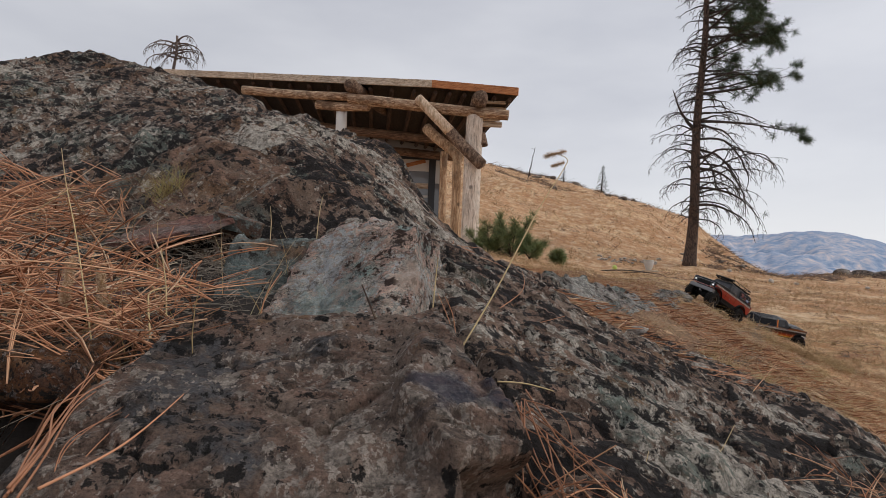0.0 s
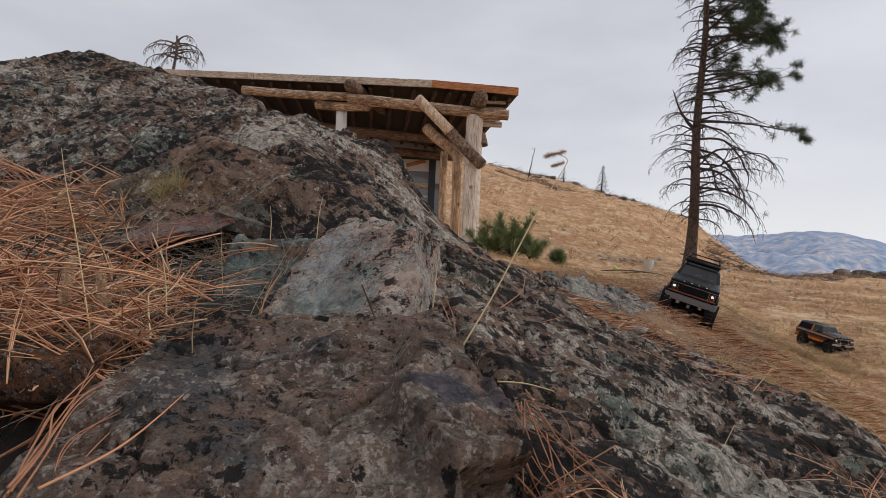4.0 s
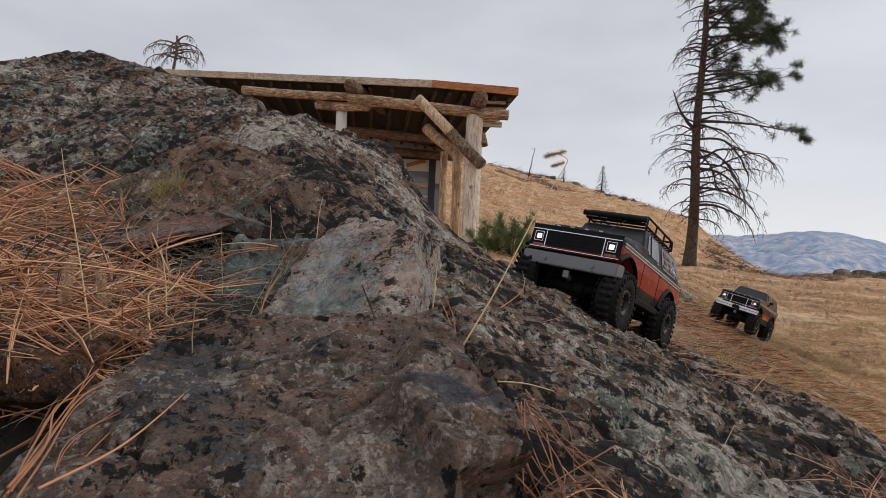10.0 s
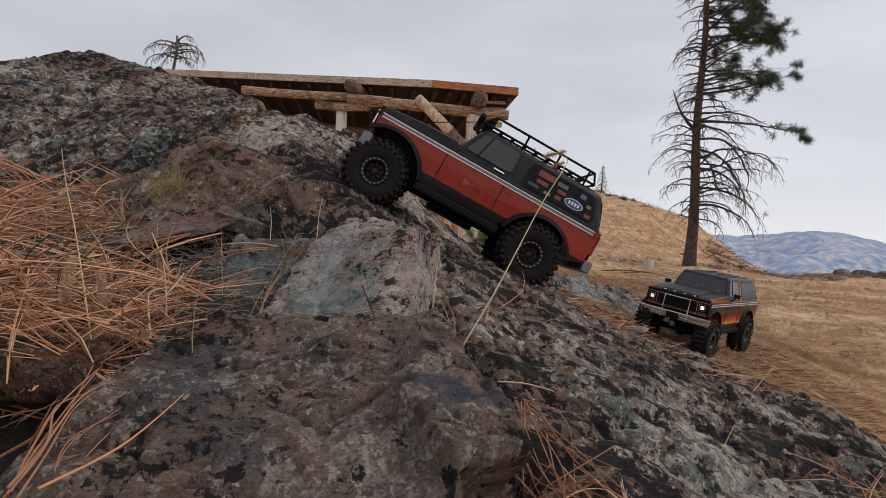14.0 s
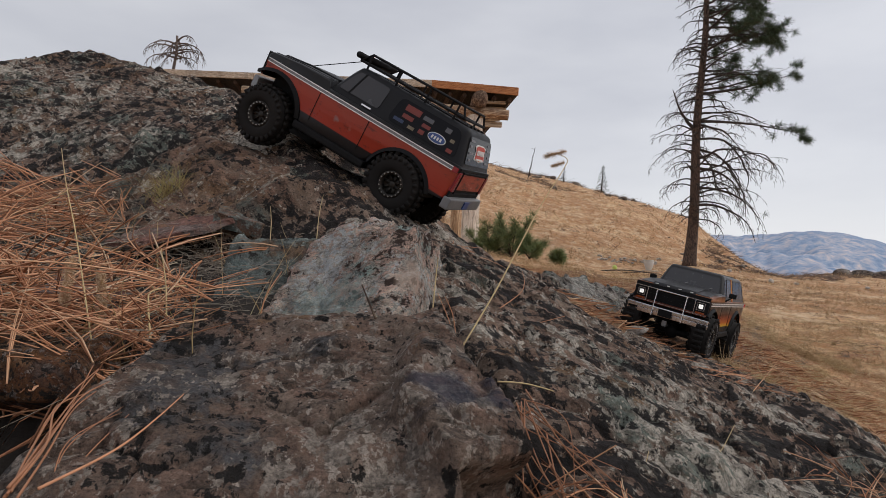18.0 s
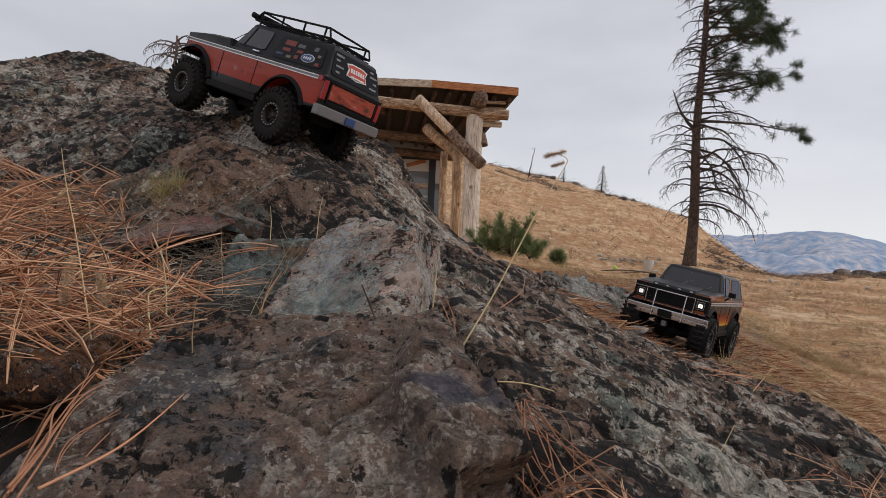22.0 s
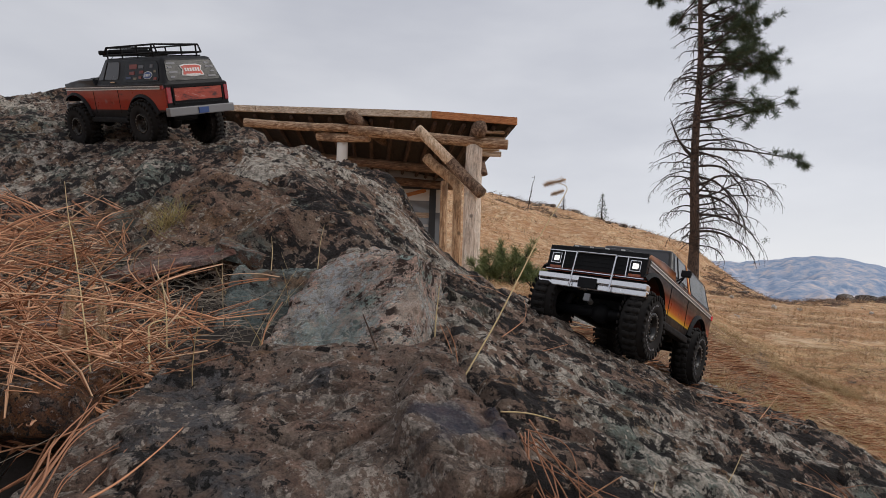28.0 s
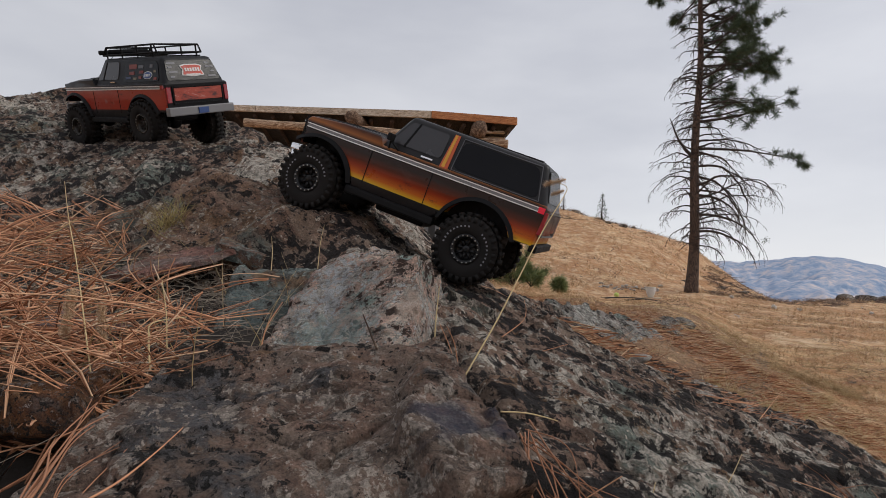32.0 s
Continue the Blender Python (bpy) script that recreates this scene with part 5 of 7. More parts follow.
def limb_paths(rnd, start, way, length, r, droop, depth, kink=0.25, spread=1.0, out=None, tips=None, twig=0.55):
    """A crooked limb with side twigs; collects (points, radii) and the tips."""
    out = [] if out is None else out
    n = max(4, int(6 + length * 2.6))
    p, d = start.copy(), way.normalized()
    pts, rs = [p.copy()], [r]
    for i in range(n):
        f = (i + 1) / n
        d = (d + Vector((rnd.gauss(0, kink), rnd.gauss(0, kink), rnd.gauss(0, kink * 0.7) - droop * f)) * 0.35).normalized()
        p = p + d * (length / n)
        pts.append(p.copy())
        rs.append(max(min(r, 0.0065), r * (1 - 0.85 * f)))
        if depth > 0 and f > 0.22 and rnd.random() < 0.85:
            side = Vector((-d.y, d.x, 0))
            side = (side if side.length > 0.1 else Vector((1, 0, 0))).normalized() * rnd.choice((-1, 1))
            wd = (d * 0.7 + side * spread * rnd.uniform(0.4, 1.0) + Vector((0, 0, rnd.uniform(-0.45, 0.25)))).normalized()
            limb_paths(rnd, p, wd, length * twig * rnd.uniform(0.5, 1.0) * (1.15 - 0.6 * f), rs[-1] * 0.6, droop * 1.3, depth - 1, kink * 1.15, spread, out, tips, twig)
    out.append((pts, rs))
    if tips is not None:
        tips.append((pts[-1], (pts[-1] - pts[-2]).normalized()))
        if len(pts) > 3:
            tips.append((pts[-2], (pts[-2] - pts[-3]).normalized()))
    return out


def tufts(rnd, tips, count, length, r=0.004):
    """Brushes of needles round each twig end."""
    paths = []
    for p, d in tips:
        for k in range(count):
            v = Vector((rnd.gauss(0, 1), rnd.gauss(0, 1), rnd.gauss(0, 1))).normalized()
            w = (d * rnd.uniform(0.2, 1.0) + v * 0.9).normalized()
            s = p + v * length * 0.15 - d * length * rnd.uniform(0, 0.5)
            paths.append(([s, s + w * length * rnd.uniform(0.6, 1.1)], [r, r * 0.5]))
    return paths


def mesh_part(name, vf, mat, parent, label="", kind=""):
    ob = new(name, mesh_of(name, [tuple(v) for v in vf[0]], vf[1], mat))
    ob.parent = parent
    return tagged(ob, label, kind=kind)


def big_pine():
    rnd = random.Random(7)
    bx, by = 9.0, 22.0
    bz = float(land(bx, by)) - 0.1
    tree = tagged(new("ponderosa_pine"), "tall half-dead pine with bare drooping limbs and green top", "tree")
    tree.location = (bx, by, bz)
    H = 14.5

    def trunk_at(h):
        f = h / H
        return Vector((0.02 * h + 0.06 * math.sin(h * 0.9), 0.03 * math.sin(h * 0.7 + 1), h)), 0.195 * (1 - 0.78 * f) + 0.07 * math.exp(-h * 1.6)
    pts, rs = zip(*[trunk_at(H * i / 60) for i in range(61)])
    mesh_part("trunk", strands([(list(pts), list(rs))], 16), M_TRUNK, tree, "dark furrowed pine trunk")
    live_tips = []
    for k in range(186):
        h = 1.5 + 0.068 * k
        if h > 13.6:
            break
        p, r = trunk_at(h)
        az = k * 2.4 + rnd.uniform(-0.6, 0.6)
        right = math.cos(az)
        living = (h > 6.3 and right > 0.05) or h > 11.0
        if not living and rnd.random() < 0.16:
            continue
        length = (1.35 + 0.5 * max(0.0, 1 - abs(h - 4.2) / 3)) * rnd.uniform(0.5, 1.1)
        if right > 0.2:
            length *= 1.75 if h < 6 else 1.2
        if living:
            length = (2.9 - 0.12 * (h - 6.3)) * rnd.uniform(0.7, 1.0)
        if h < 2.2:
            length *= 0.75
        way = Vector((math.cos(az), math.sin(az) * 0.8, rnd.uniform(-0.15, 0.35) if not living else rnd.uniform(-0.05, 0.35)))
        tips = []
        droop = 0.12 if living else rnd.uniform(0.35, 1.1)
        paths = limb_paths(rnd, p, way, length, 0.022 + 0.010 * length, droop, 2, 0.28 if living else 0.55, 0.9, None, tips, 0.45)
        mesh_part("bare_limb", strands(paths, 4), M_TWIG, tree)
        if living:
            inner = 1.1 if h < 7.6 else 0.6
            live_tips += [t for t in tips if (t[0].x > inner or h > 10.6) and noise.noise(t[0] * 0.95 + Vector((3, 0, 0))) > -0.22]
    # one long living limb low on the sunny side
    for h0, z_way, reach, clump_from in ((5.35, -0.02, 3.5, 2.4), (6.35, 0.02, 3.1, 1.7)):
        tips = []
        paths = limb_paths(rnd, trunk_at(h0)[0], Vector((1, -0.15, z_way)), reach, 0.06, -0.10, 2, 0.22, 0.6, None, tips, 0.30)
        mesh_part("living_limb", strands(paths, 5), M_TWIG, tree, "long limb with a green tip")
        live_tips += [t for t in tips if t[0].x > clump_from]
    paths = limb_paths(rnd, trunk_at(5.0)[0], Vector((-0.72, 0, 0.68)), 1.8, 0.075, -0.05, 0, 0.26, 1.0)
    mesh_part("broken_limb", strands(paths, 6), M_TWIG, tree, "stout broken limb")
    for h0, dx in ((2.9, 2.3), (3.6, 1.9), (2.3, 2.0)):
        paths = limb_paths(rnd, trunk_at(h0)[0], Vector((1, -0.3, 0.12)), dx * 1.25, 0.055, 0.75, 2, 0.22, 0.7, None, None, 0.38)
        mesh_part("bare_limb", strands(paths, 5), M_TWIG, tree, "arching bare limb")
    live_tips += [(Vector((2.75 + rnd.uniform(-0.2, 0.2), rnd.uniform(-0.2, 0.2), 2.0 + rnd.uniform(-0.15, 0.15))), Vector((0.5, 0, -0.5))) for _ in range(5)]
    rnd.shuffle(live_tips)
    mesh_part("crown", strands(tufts(rnd, live_tips[:2400], 22, 0.21, 0.0062), 3), M_NEEDLE, tree, "dark green needle tufts", "stuff")
    return tree


def dead_tree(name, label, x, y, height, top_spread, seed, mat, levels=2, limbs=16, droop=0.9, sink=0.1, low=0.28):
    rnd = random.Random(seed)
    tree = tagged(new(name), label, "tree")
    tree.location = (x, y, float(land(x, y)) - sink)
    pts = [Vector((0.04 * i + rnd.gauss(0, 0.03), rnd.gauss(0, 0.03), height * i / 14)) for i in range(15)]
    rs = [height * 0.016 * (1 - 0.8 * i / 14) + 0.012 for i in range(15)]
    mesh_part("trunk", strands([(pts, rs)], 9), mat, tree)
    paths = []
    for k in range(limbs):
        f = low + (0.98 - low) * (k + rnd.random()) / limbs
        i = f * 14
        p = pts[int(i)] + (pts[min(14, int(i) + 1)] - pts[int(i)]) * (i - int(i))
        az = k * 2.4 + rnd.random()
        limb_paths(rnd, p, Vector((math.cos(az), math.sin(az) * 0.8, 0.25)), top_spread * rnd.uniform(0.5, 1.0), 0.02 + 0.006 * height * 0.3, droop, levels, 0.45, 1.0, paths)
    mesh_part("limb", strands(paths, 3), mat, tree, "bare drooping limbs")
    return tree


big_pine()
dead_tree("dead_pine", "grey dead pine with umbrella of bare twigs", -7.72, 15.8, 5.1, 0.95, 3, M_TWIG_GREY, 2, 17, 1.0, 0.1, 0.88)


def hill_conifer(x, y, height, seed, green):
    rnd = random.Random(seed)
    tree = tagged(new("small_conifer"), "small thin dark conifer on the hillside" if green else "bare small dead conifer on the hillside", "tree", "hillside trees")
    tree.location = (x, y, float(land(x, y)) - 0.1)
    mesh_part("trunk", strands([([Vector((0, 0, 0)), Vector((0.02 * height, 0, height))], [0.03 * height, 0.01])], 6), M_TWIG, tree)
    paths, tips = [], []
    for k in range(46):
        h = height * (0.15 + 0.83 * k / 46)
        az = k * 2.4
        reach = (height - h) * 0.26 * rnd.uniform(0.5, 1.2) + 0.1
        limb_paths(rnd, Vector((0.02 * h, 0, h)), Vector((math.cos(az), math.sin(az), -0.15)), reach, 0.02, 0.3, 1, 0.3, 0.8, paths, tips)
    mesh_part("limb", strands(paths, 3), M_TWIG, tree)
    if green:
        mesh_part("needles", strands(tufts(rnd, tips[::4], 4, 0.15, 0.009), 3), M_NEEDLE, tree, "thin dark needles", "stuff")


hill_conifer(14.6, 56.5, 2.7, 4, True)
hill_conifer(10.7, 55.0, 1.5, 5, False)
hill_conifer(31.5, 41.0, 1.9, 6, True)
dead_tree("snag", "thin bare snag on the hill crest", 7.6, 56.0, 2.9, 0.35, 9, M_TWIG, 0, 5, 0.2)


def seedling(x, y, height, seed, n):
    rnd = random.Random(seed)
    bush = tagged(new("pine_seedling"), "bushy green young pine in the dry grass", "shrub", "young pines")
    bush.location = (x, y, float(land(x, y)))
    paths, tips = [], []
    for k in range(n):
        az = k * 2.4
        way = Vector((math.cos(az), math.sin(az), rnd.uniform(0.5, 2.2)))
        limb_paths(rnd, Vector((0, 0, 0.05)), way, height * rnd.uniform(0.5, 1.0), 0.010, -0.1, 1, 0.18, 0.7, paths, tips, 0.45)
    mesh_part("stem", strands(paths, 4), M_TWIG, bush)
    mesh_part("needles", strands(tufts(rnd, tips, 26, 0.11, 0.0026), 3), M_SEEDLING, bush, "long green needles", "stuff")


for sx, sy, sh, ss, sn in ((0.70, 9.3, 0.55, 1, 8), (1.06, 9.2, 0.66, 2, 10), (1.30, 9.0, 0.42, 3, 7), (1.78, 9.4, 0.20, 4, 6)):
    seedling(sx, sy, sh, ss, sn)


# ---- needles, straw and grass ----
def blade_mesh(name, base, way, length, sag, radius, mat, segs=4, label="", category="", parent=None, kind="stuff", thin=0.75):
    """Many bent blades in one mesh: arrays of base points, directions, lengths, sag vectors and radii."""
    n = len(base)
    way = way / np.linalg.norm(way, axis=1, keepdims=True)
    ref = np.where(np.abs(way[:, 2:3]) > 0.8, np.array([[1.0, 0, 0]]), np.array([[0, 0, 1.0]]))
    a = np.cross(way, ref)
    a /= np.linalg.norm(a, axis=1, keepdims=True)
    b = np.cross(way, a)
    rings = []
    for k in range(segs + 1):
        f = k / segs
        c = base + way * (length[:, None] * f) + sag * (length[:, None] * f * f)
        r = (radius * (1 - thin * f))[:, None]
        rings.append(np.stack([c + a * (math.cos(t) * r) + b * (math.sin(t) * r) for t in (0.3, 2.4, 4.5)], 1))
    v = np.stack(rings, 1).reshape(-1, 3)
    per = 3 * (segs + 1)
    tmpl = [(3 * k + j, 3 * k + (j + 1) % 3, 3 * k + 3 + (j + 1) % 3, 3 * k + 3 + j) for k in range(segs) for j in range(3)]
    f = (np.arange(n)[:, None, None] * per + np.array(tmpl)[None]).reshape(-1, 4)
    ob = new(name, mesh_of(name, v, f, mat))
    if parent:
        ob.parent = parent
    return tagged(ob, label, category, kind=kind)


def litter_mat(name, stops, rough=0.7):
    m = Mat(name, rough)
    g = m.node("ShaderNodeNewGeometry")
    c = m.ramp(g.outputs["Random Per Island"], stops)
    c = m.mix(0.5, c, m.ramp(m.noise(70, 4), [(0.3, 0.55), (0.7, 1.0)]), "MULTIPLY")
    m.color(c)
    m.b.inputs["Specular IOR Level"].default_value = 0.3
    return m.mat


M_PINE_LITTER = litter_mat("brown_pine_needles", [(0.0, (0.20, 0.085, 0.045)), (0.3, (0.45, 0.20, 0.105)), (0.65, (0.68, 0.33, 0.18)), (0.9, (0.80, 0.47, 0.28)), (1.0, (0.76, 0.60, 0.42))])
M_OLD_NEEDLE = simple("old_pine_needle", (0.40, 0.185, 0.10), 0.6, 0, 0.45, 60, 0, 0, 0.3)
M_STRAW = litter_mat("dry_straw", [(0.0, (0.42, 0.27, 0.11)), (0.5, (0.66, 0.49, 0.25)), (1.0, (0.75, 0.62, 0.40))])
M_GREY_STRAW = litter_mat("grey_dead_grass", [(0.0, (0.16, 0.13, 0.10)), (0.6, (0.34, 0.28, 0.22)), (1.0, (0.48, 0.42, 0.34))])
M_SHADED_SOIL = simple("soil_with_shade", (0.020, 0.014, 0.010), 0.95, 0, 0.4, 60, 0.01)


def all_top(x, y):
    return np.maximum(soil(x, y), outcrop_z(x, y))


rng = np.random.default_rng(11)


def scatter_litter(name, label, category, n, x0, x1, y0, y1, mat, lo, hi, rad, lift, upright, keep=None, segs=4, top=soil, curl=0.25, thin=0.75, bundle=1):
    """Blades scattered over a patch; a bundle shares its root, as the needles of a pine do."""
    x, y = rng.uniform(x0, x1, n), rng.uniform(y0, y1, n)
    if keep is not None:
        ok = keep(x, y)
        x, y = x[ok], y[ok]
    n = len(x)
    base = np.stack([x, y, top(x, y) + rng.uniform(0, 1, n) ** 1.5 * lift], 1)
    az = rng.uniform(0, 2 * np.pi, n)
    up = rng.uniform(upright[0], upright[1], n)
    way = np.stack([np.cos(az), np.sin(az), up], 1)
    long = rng.uniform(lo, hi, n)
    sag = rng.normal(0, curl, (n, 3))
    sag[:, 2] = -np.abs(sag[:, 2]) * 0.8
    if bundle > 1:
        base = base - way / np.linalg.norm(way, axis=1, keepdims=True) * long[:, None] * np.array([0.5, 0.5, 0.25])
        base, way, long, sag = [np.repeat(a, bundle, 0) for a in (base, way, long, sag)]
        way, sag = way + rng.normal(0, 0.07, way.shape), sag + rng.normal(0, 0.08, sag.shape)
        long = long * rng.uniform(0.85, 1.05, len(long))
    return blade_mesh(name, base, way, long, sag, rad * rng.uniform(0.7, 1.3, len(base)), mat, segs, label, category, thin=thin)


# Near-black soil: the shade in gaps between rocks and needles is coloured in.
gap_soil = sheet("shaded_soil", np.arange(-1.6, 0.45, 0.015), np.arange(0.16, 1.5, 0.015), lambda x, y: soil(x, y) + 0.006 + 0.008 * fbm(x * 20, y * 20, 0, 3, 90), M_SHADED_SOIL, lambda x, y, z: ((x < 0.1) | (y < 0.8)) & (np.hypot((x + 0.5) / 1.0, (y - 0.8) / 0.62) < 1 + 0.15 * fbm(x * 5, y * 5, 0, 3, 98)))
tagged(gap_soil, "crumbly soil between the rocks, darkened for the shade in the gaps", "soil", kind="structure")
scatter_litter("needle_litter", "deep tangle of fallen orange-brown pine needles", "pine needles", 1500, -1.15, -0.20, 0.42, 1.28, M_PINE_LITTER, 0.10, 0.20, 0.0012, 0.085, (-0.35, 0.95), curl=0.32, thin=0.35, bundle=3, keep=lambda x, y: (x < -0.31 + 0.06 * (y > 0.85)) & (fbm(x * 9, y * 9, 0, 2, 36) > -0.42) & ~((x > -0.60) & (y > 0.86) & (y < 1.26)) & (y > 0.60))
scatter_litter("needle_litter", "fallen pine needles in the hollow beside the boulder", "pine needles", 260, -0.62, -0.27, 0.50, 0.68, M_PINE_LITTER, 0.08, 0.17, 0.0009, 0.07, (-0.3, 1.2), thin=0.35, bundle=3)
scatter_litter("grey_grass", "matted grey dead grass among the needles", "dead grass", 2200, -0.95, -0.22, 0.55, 1.2, M_GREY_STRAW, 0.04, 0.12, 0.0006, 0.045, (-0.1, 0.8), curl=0.6)
scatter_litter("upright_straw", "thin dry grass stalks standing in the needles", "dry grass", 80, -0.85, -0.20, 0.55, 1.2, M_STRAW, 0.05, 0.13, 0.0007, 0.01, (1.2, 6.0), curl=0.15)


def off_rock(x, y):
    return (outcrop_z(x, y) < soil(x, y) + 0.02)


M_DUFF = litter_mat("red_brown_needles", [(0.0, (0.13, 0.055, 0.028)), (0.4, (0.38, 0.16, 0.075)), (0.75, (0.56, 0.27, 0.135)), (1.0, (0.64, 0.46, 0.28))])
M_BENCH = litter_mat("bench_grass", [(0.0, (0.20, 0.12, 0.06)), (0.5, (0.44, 0.29, 0.14)), (1.0, (0.66, 0.50, 0.29))])


def duff_mat():
    m = Mat("needle_mat", 0.95)
    a = m.noise(60, 10, 0.8, 0.6, (1.0, 0.5, 1.0), (0, 0, 30))
    b = m.noise(4, 6, 0.65)
    c = m.ramp(a, [(0.36, (0.05, 0.028, 0.018)), (0.5, (0.22, 0.115, 0.06)), (0.62, (0.46, 0.27, 0.15))])
    c = m.mix(m.ramp(b, [(0.48, 0.0), (0.62, 0.7)]), c, (0.34, 0.225, 0.13))
    m.color(c)
    m.bump(a, 0.9, 0.012)
    return m.mat


duff = sheet("needle_mat", np.arange(0.0, 3.2, 0.02), np.arange(1.15, 5.4, 0.02), lambda x, y: soil(x, y) + 0.004 + 0.006 * fbm(x * 14, y * 14, 0, 4, 93), duff_mat(),
             lambda x, y, z: (fbm(x * 4, y * 4, 0, 4, 95) * 0.5 > (x - 0.30 - 0.55 * (y - 1.2)) * 1.1 - 0.75 + 0.12 * y) & (x > 0.10 + 0.22 * (y - 1.2) + 0.10 * fbm(x * 4, y * 4, 0, 3, 97)))
tagged(duff, "brown mat of old needles and dead grass", "litter", kind="structure")
scatter_litter("needle_drift", "drifts of brown pine needles along the rock edge", "pine needles", 5200, 0.25, 2.2, 1.2, 3.8, M_DUFF, 0.08, 0.18, 0.0012, 0.012, (-0.25, 0.14), bundle=3, thin=0.4, keep=
               lambda x, y: off_rock(x, y) & (fbm(x * 3, y * 3, 0, 3, 14) > -0.35 + 0.35 * relu(y - 2.2)))
scatter_litter("needle_drift", "pine needles caught on the rock ledges", "pine needles", 700, 0.0, 1.0, 1.1, 2.0, M_PINE_LITTER, 0.05, 0.13, 0.0010, 0.006, (-0.3, 0.1),
               lambda x, y: ~off_rock(x, y) & (fbm(x * 5, y * 5, 0, 3, 19) > 0.25), top=all_top)
scatter_litter("needle_drift", "orange pine needles in the cleft beside the boulder", "pine needles", 60, 0.075, 0.15, 0.30, 0.50, M_PINE_LITTER, 0.05, 0.11, 0.0008, 0.02, (-0.1, 0.9), top=all_top, thin=0.4, bundle=3)
scatter_litter("needle_drift", "pine needles at the foot of the ramp", "pine needles", 1300, 0.48, 1.3, 0.60, 1.25, M_PINE_LITTER, 0.06, 0.14, 0.0009, 0.025, (-0.1, 0.5), lambda x, y: off_rock(x, y) | (fbm(x * 6, y * 6, 0, 2, 31) > 0.5), top=all_top)
scatter_litter("short_grass", "dry brown grass on the near slope", "dry grass", 26000, 0.4, 4.6, 1.5, 6.5, M_BENCH, 0.02, 0.055, 0.0009, 0.0, (0.4, 2.6), lambda x, y: off_rock(x, y) & (fbm(x * 2.6, y * 2.6, 0, 3, 24) > -0.35), 3, curl=0.5)
scatter_litter("short_grass", "matted brown grass and needles beside the ramp", "dry grass", 22000, 0.5, 3.4, 1.1, 4.4, M_DUFF, 0.025, 0.06, 0.0009, 0.004, (-0.1, 1.4), lambda x, y: off_rock(x, y) & (fbm(x * 3.4, y * 3.4, 0, 3, 28) > -0.3), 3, curl=0.5)
scatter_litter("flat_straw", "flattened pale straw over the bench", "dry grass", 14000, 1.2, 5.6, 2.2, 8.0, M_STRAW, 0.04, 0.12, 0.0013, 0.006, (-0.1, 0.35), lambda x, y: off_rock(x, y) & (x < 0.75 * y), 3, curl=0.5)


def field_grass():
    """Tufts over the bench and the hill, thinning with distance."""
    n = 90000
    y = 4 * (62 / 4) ** rng.uniform(0, 1, n)
    x = rng.uniform(-0.1, 0.80, n) * y
    ok = fbm(x * 1.7, y * 0.9, 0, 4, 77) + rng.normal(0, 0.15, n) > 0.12
    x, y = x[ok], y[ok]
    size = np.clip(0.03 + 0.0028 * y, 0.03, 0.17)
    base = np.stack([x, y, land(x, y) - 0.01], 1)
    az = rng.uniform(0, 2 * np.pi, len(x))
    way = np.stack([np.cos(az), np.sin(az), rng.uniform(0.15, 2.4, len(x))], 1)
    return blade_mesh("field_grass", base, way, size * rng.uniform(0.6, 1.4, len(x)), rng.normal(0, 0.3, (len(x), 3)), np.clip(0.00042 * y, 0.0012, 0.02) * rng.uniform(0.7, 1.3, len(x)), M_FIELD, 2, "golden dry bunch grass across bench and hill", "dry grass")


M_FIELD = litter_mat("golden_grass", [(0.0, (0.20, 0.10, 0.045)), (0.4, (0.46, 0.27, 0.125)), (0.75, (0.62, 0.43, 0.23)), (1.0, (0.76, 0.60, 0.39))])
field_grass()
M_BRUSH = litter_mat("dead_brush", [(0.0, (0.10, 0.06, 0.045)), (0.6, (0.22, 0.14, 0.10)), (1.0, (0.34, 0.25, 0.19))])
scatter_litter("dead_brush", "brown matted weeds scattered over the bench", "brush", 30000, 1.6, 14.0, 3.6, 19.0, M_BRUSH, 0.04, 0.12, 0.0022, 0.01, (-0.1, 1.3), lambda x, y: off_rock(x, y) & (x > 0.24 * y) & (x < 0.80 * y) & (fbm(x * 1.5, y * 1.1, 0, 4, 29) > 0.38), 2, land, 0.5)
scatter_litter("dead_brush", "small brown bushes on the golden hillside", "brush", 9000, 2.0, 20.0, 22.0, 56.0, M_BRUSH, 0.12, 0.35, 0.010, 0.02, (0.2, 1.8), lambda x, y: (fbm(x * 0.75, y * 0.5, 0, 4, 33) > 0.62) & (x < 0.40 * y), 2, land, 0.5)
scatter_litter("dead_brush", "brown dead brush and scree on the knoll", "brush", 9000, 9.6, 20.0, 23.0, 40.0, M_BRUSH, 0.15, 0.5, 0.014, 0.03, (-0.1, 0.8), lambda x, y: (fbm(x * 0.8, y * 0.8, 0, 3, 26) > -0.1) & (x > 0.435 * y), 3, land, 0.4)
scatter_litter("dead_brush", "brown dead brush along the hill crest", "brush", 6500, 4.0, 32.0, 47.0, 62.0, M_BRUSH, 0.2, 0.7, 0.022, 0.05, (-0.1, 1.2), lambda x, y: (fbm(x * 0.5, y * 0.5, 0, 3, 27) > 0.05), 3, land, 0.4)


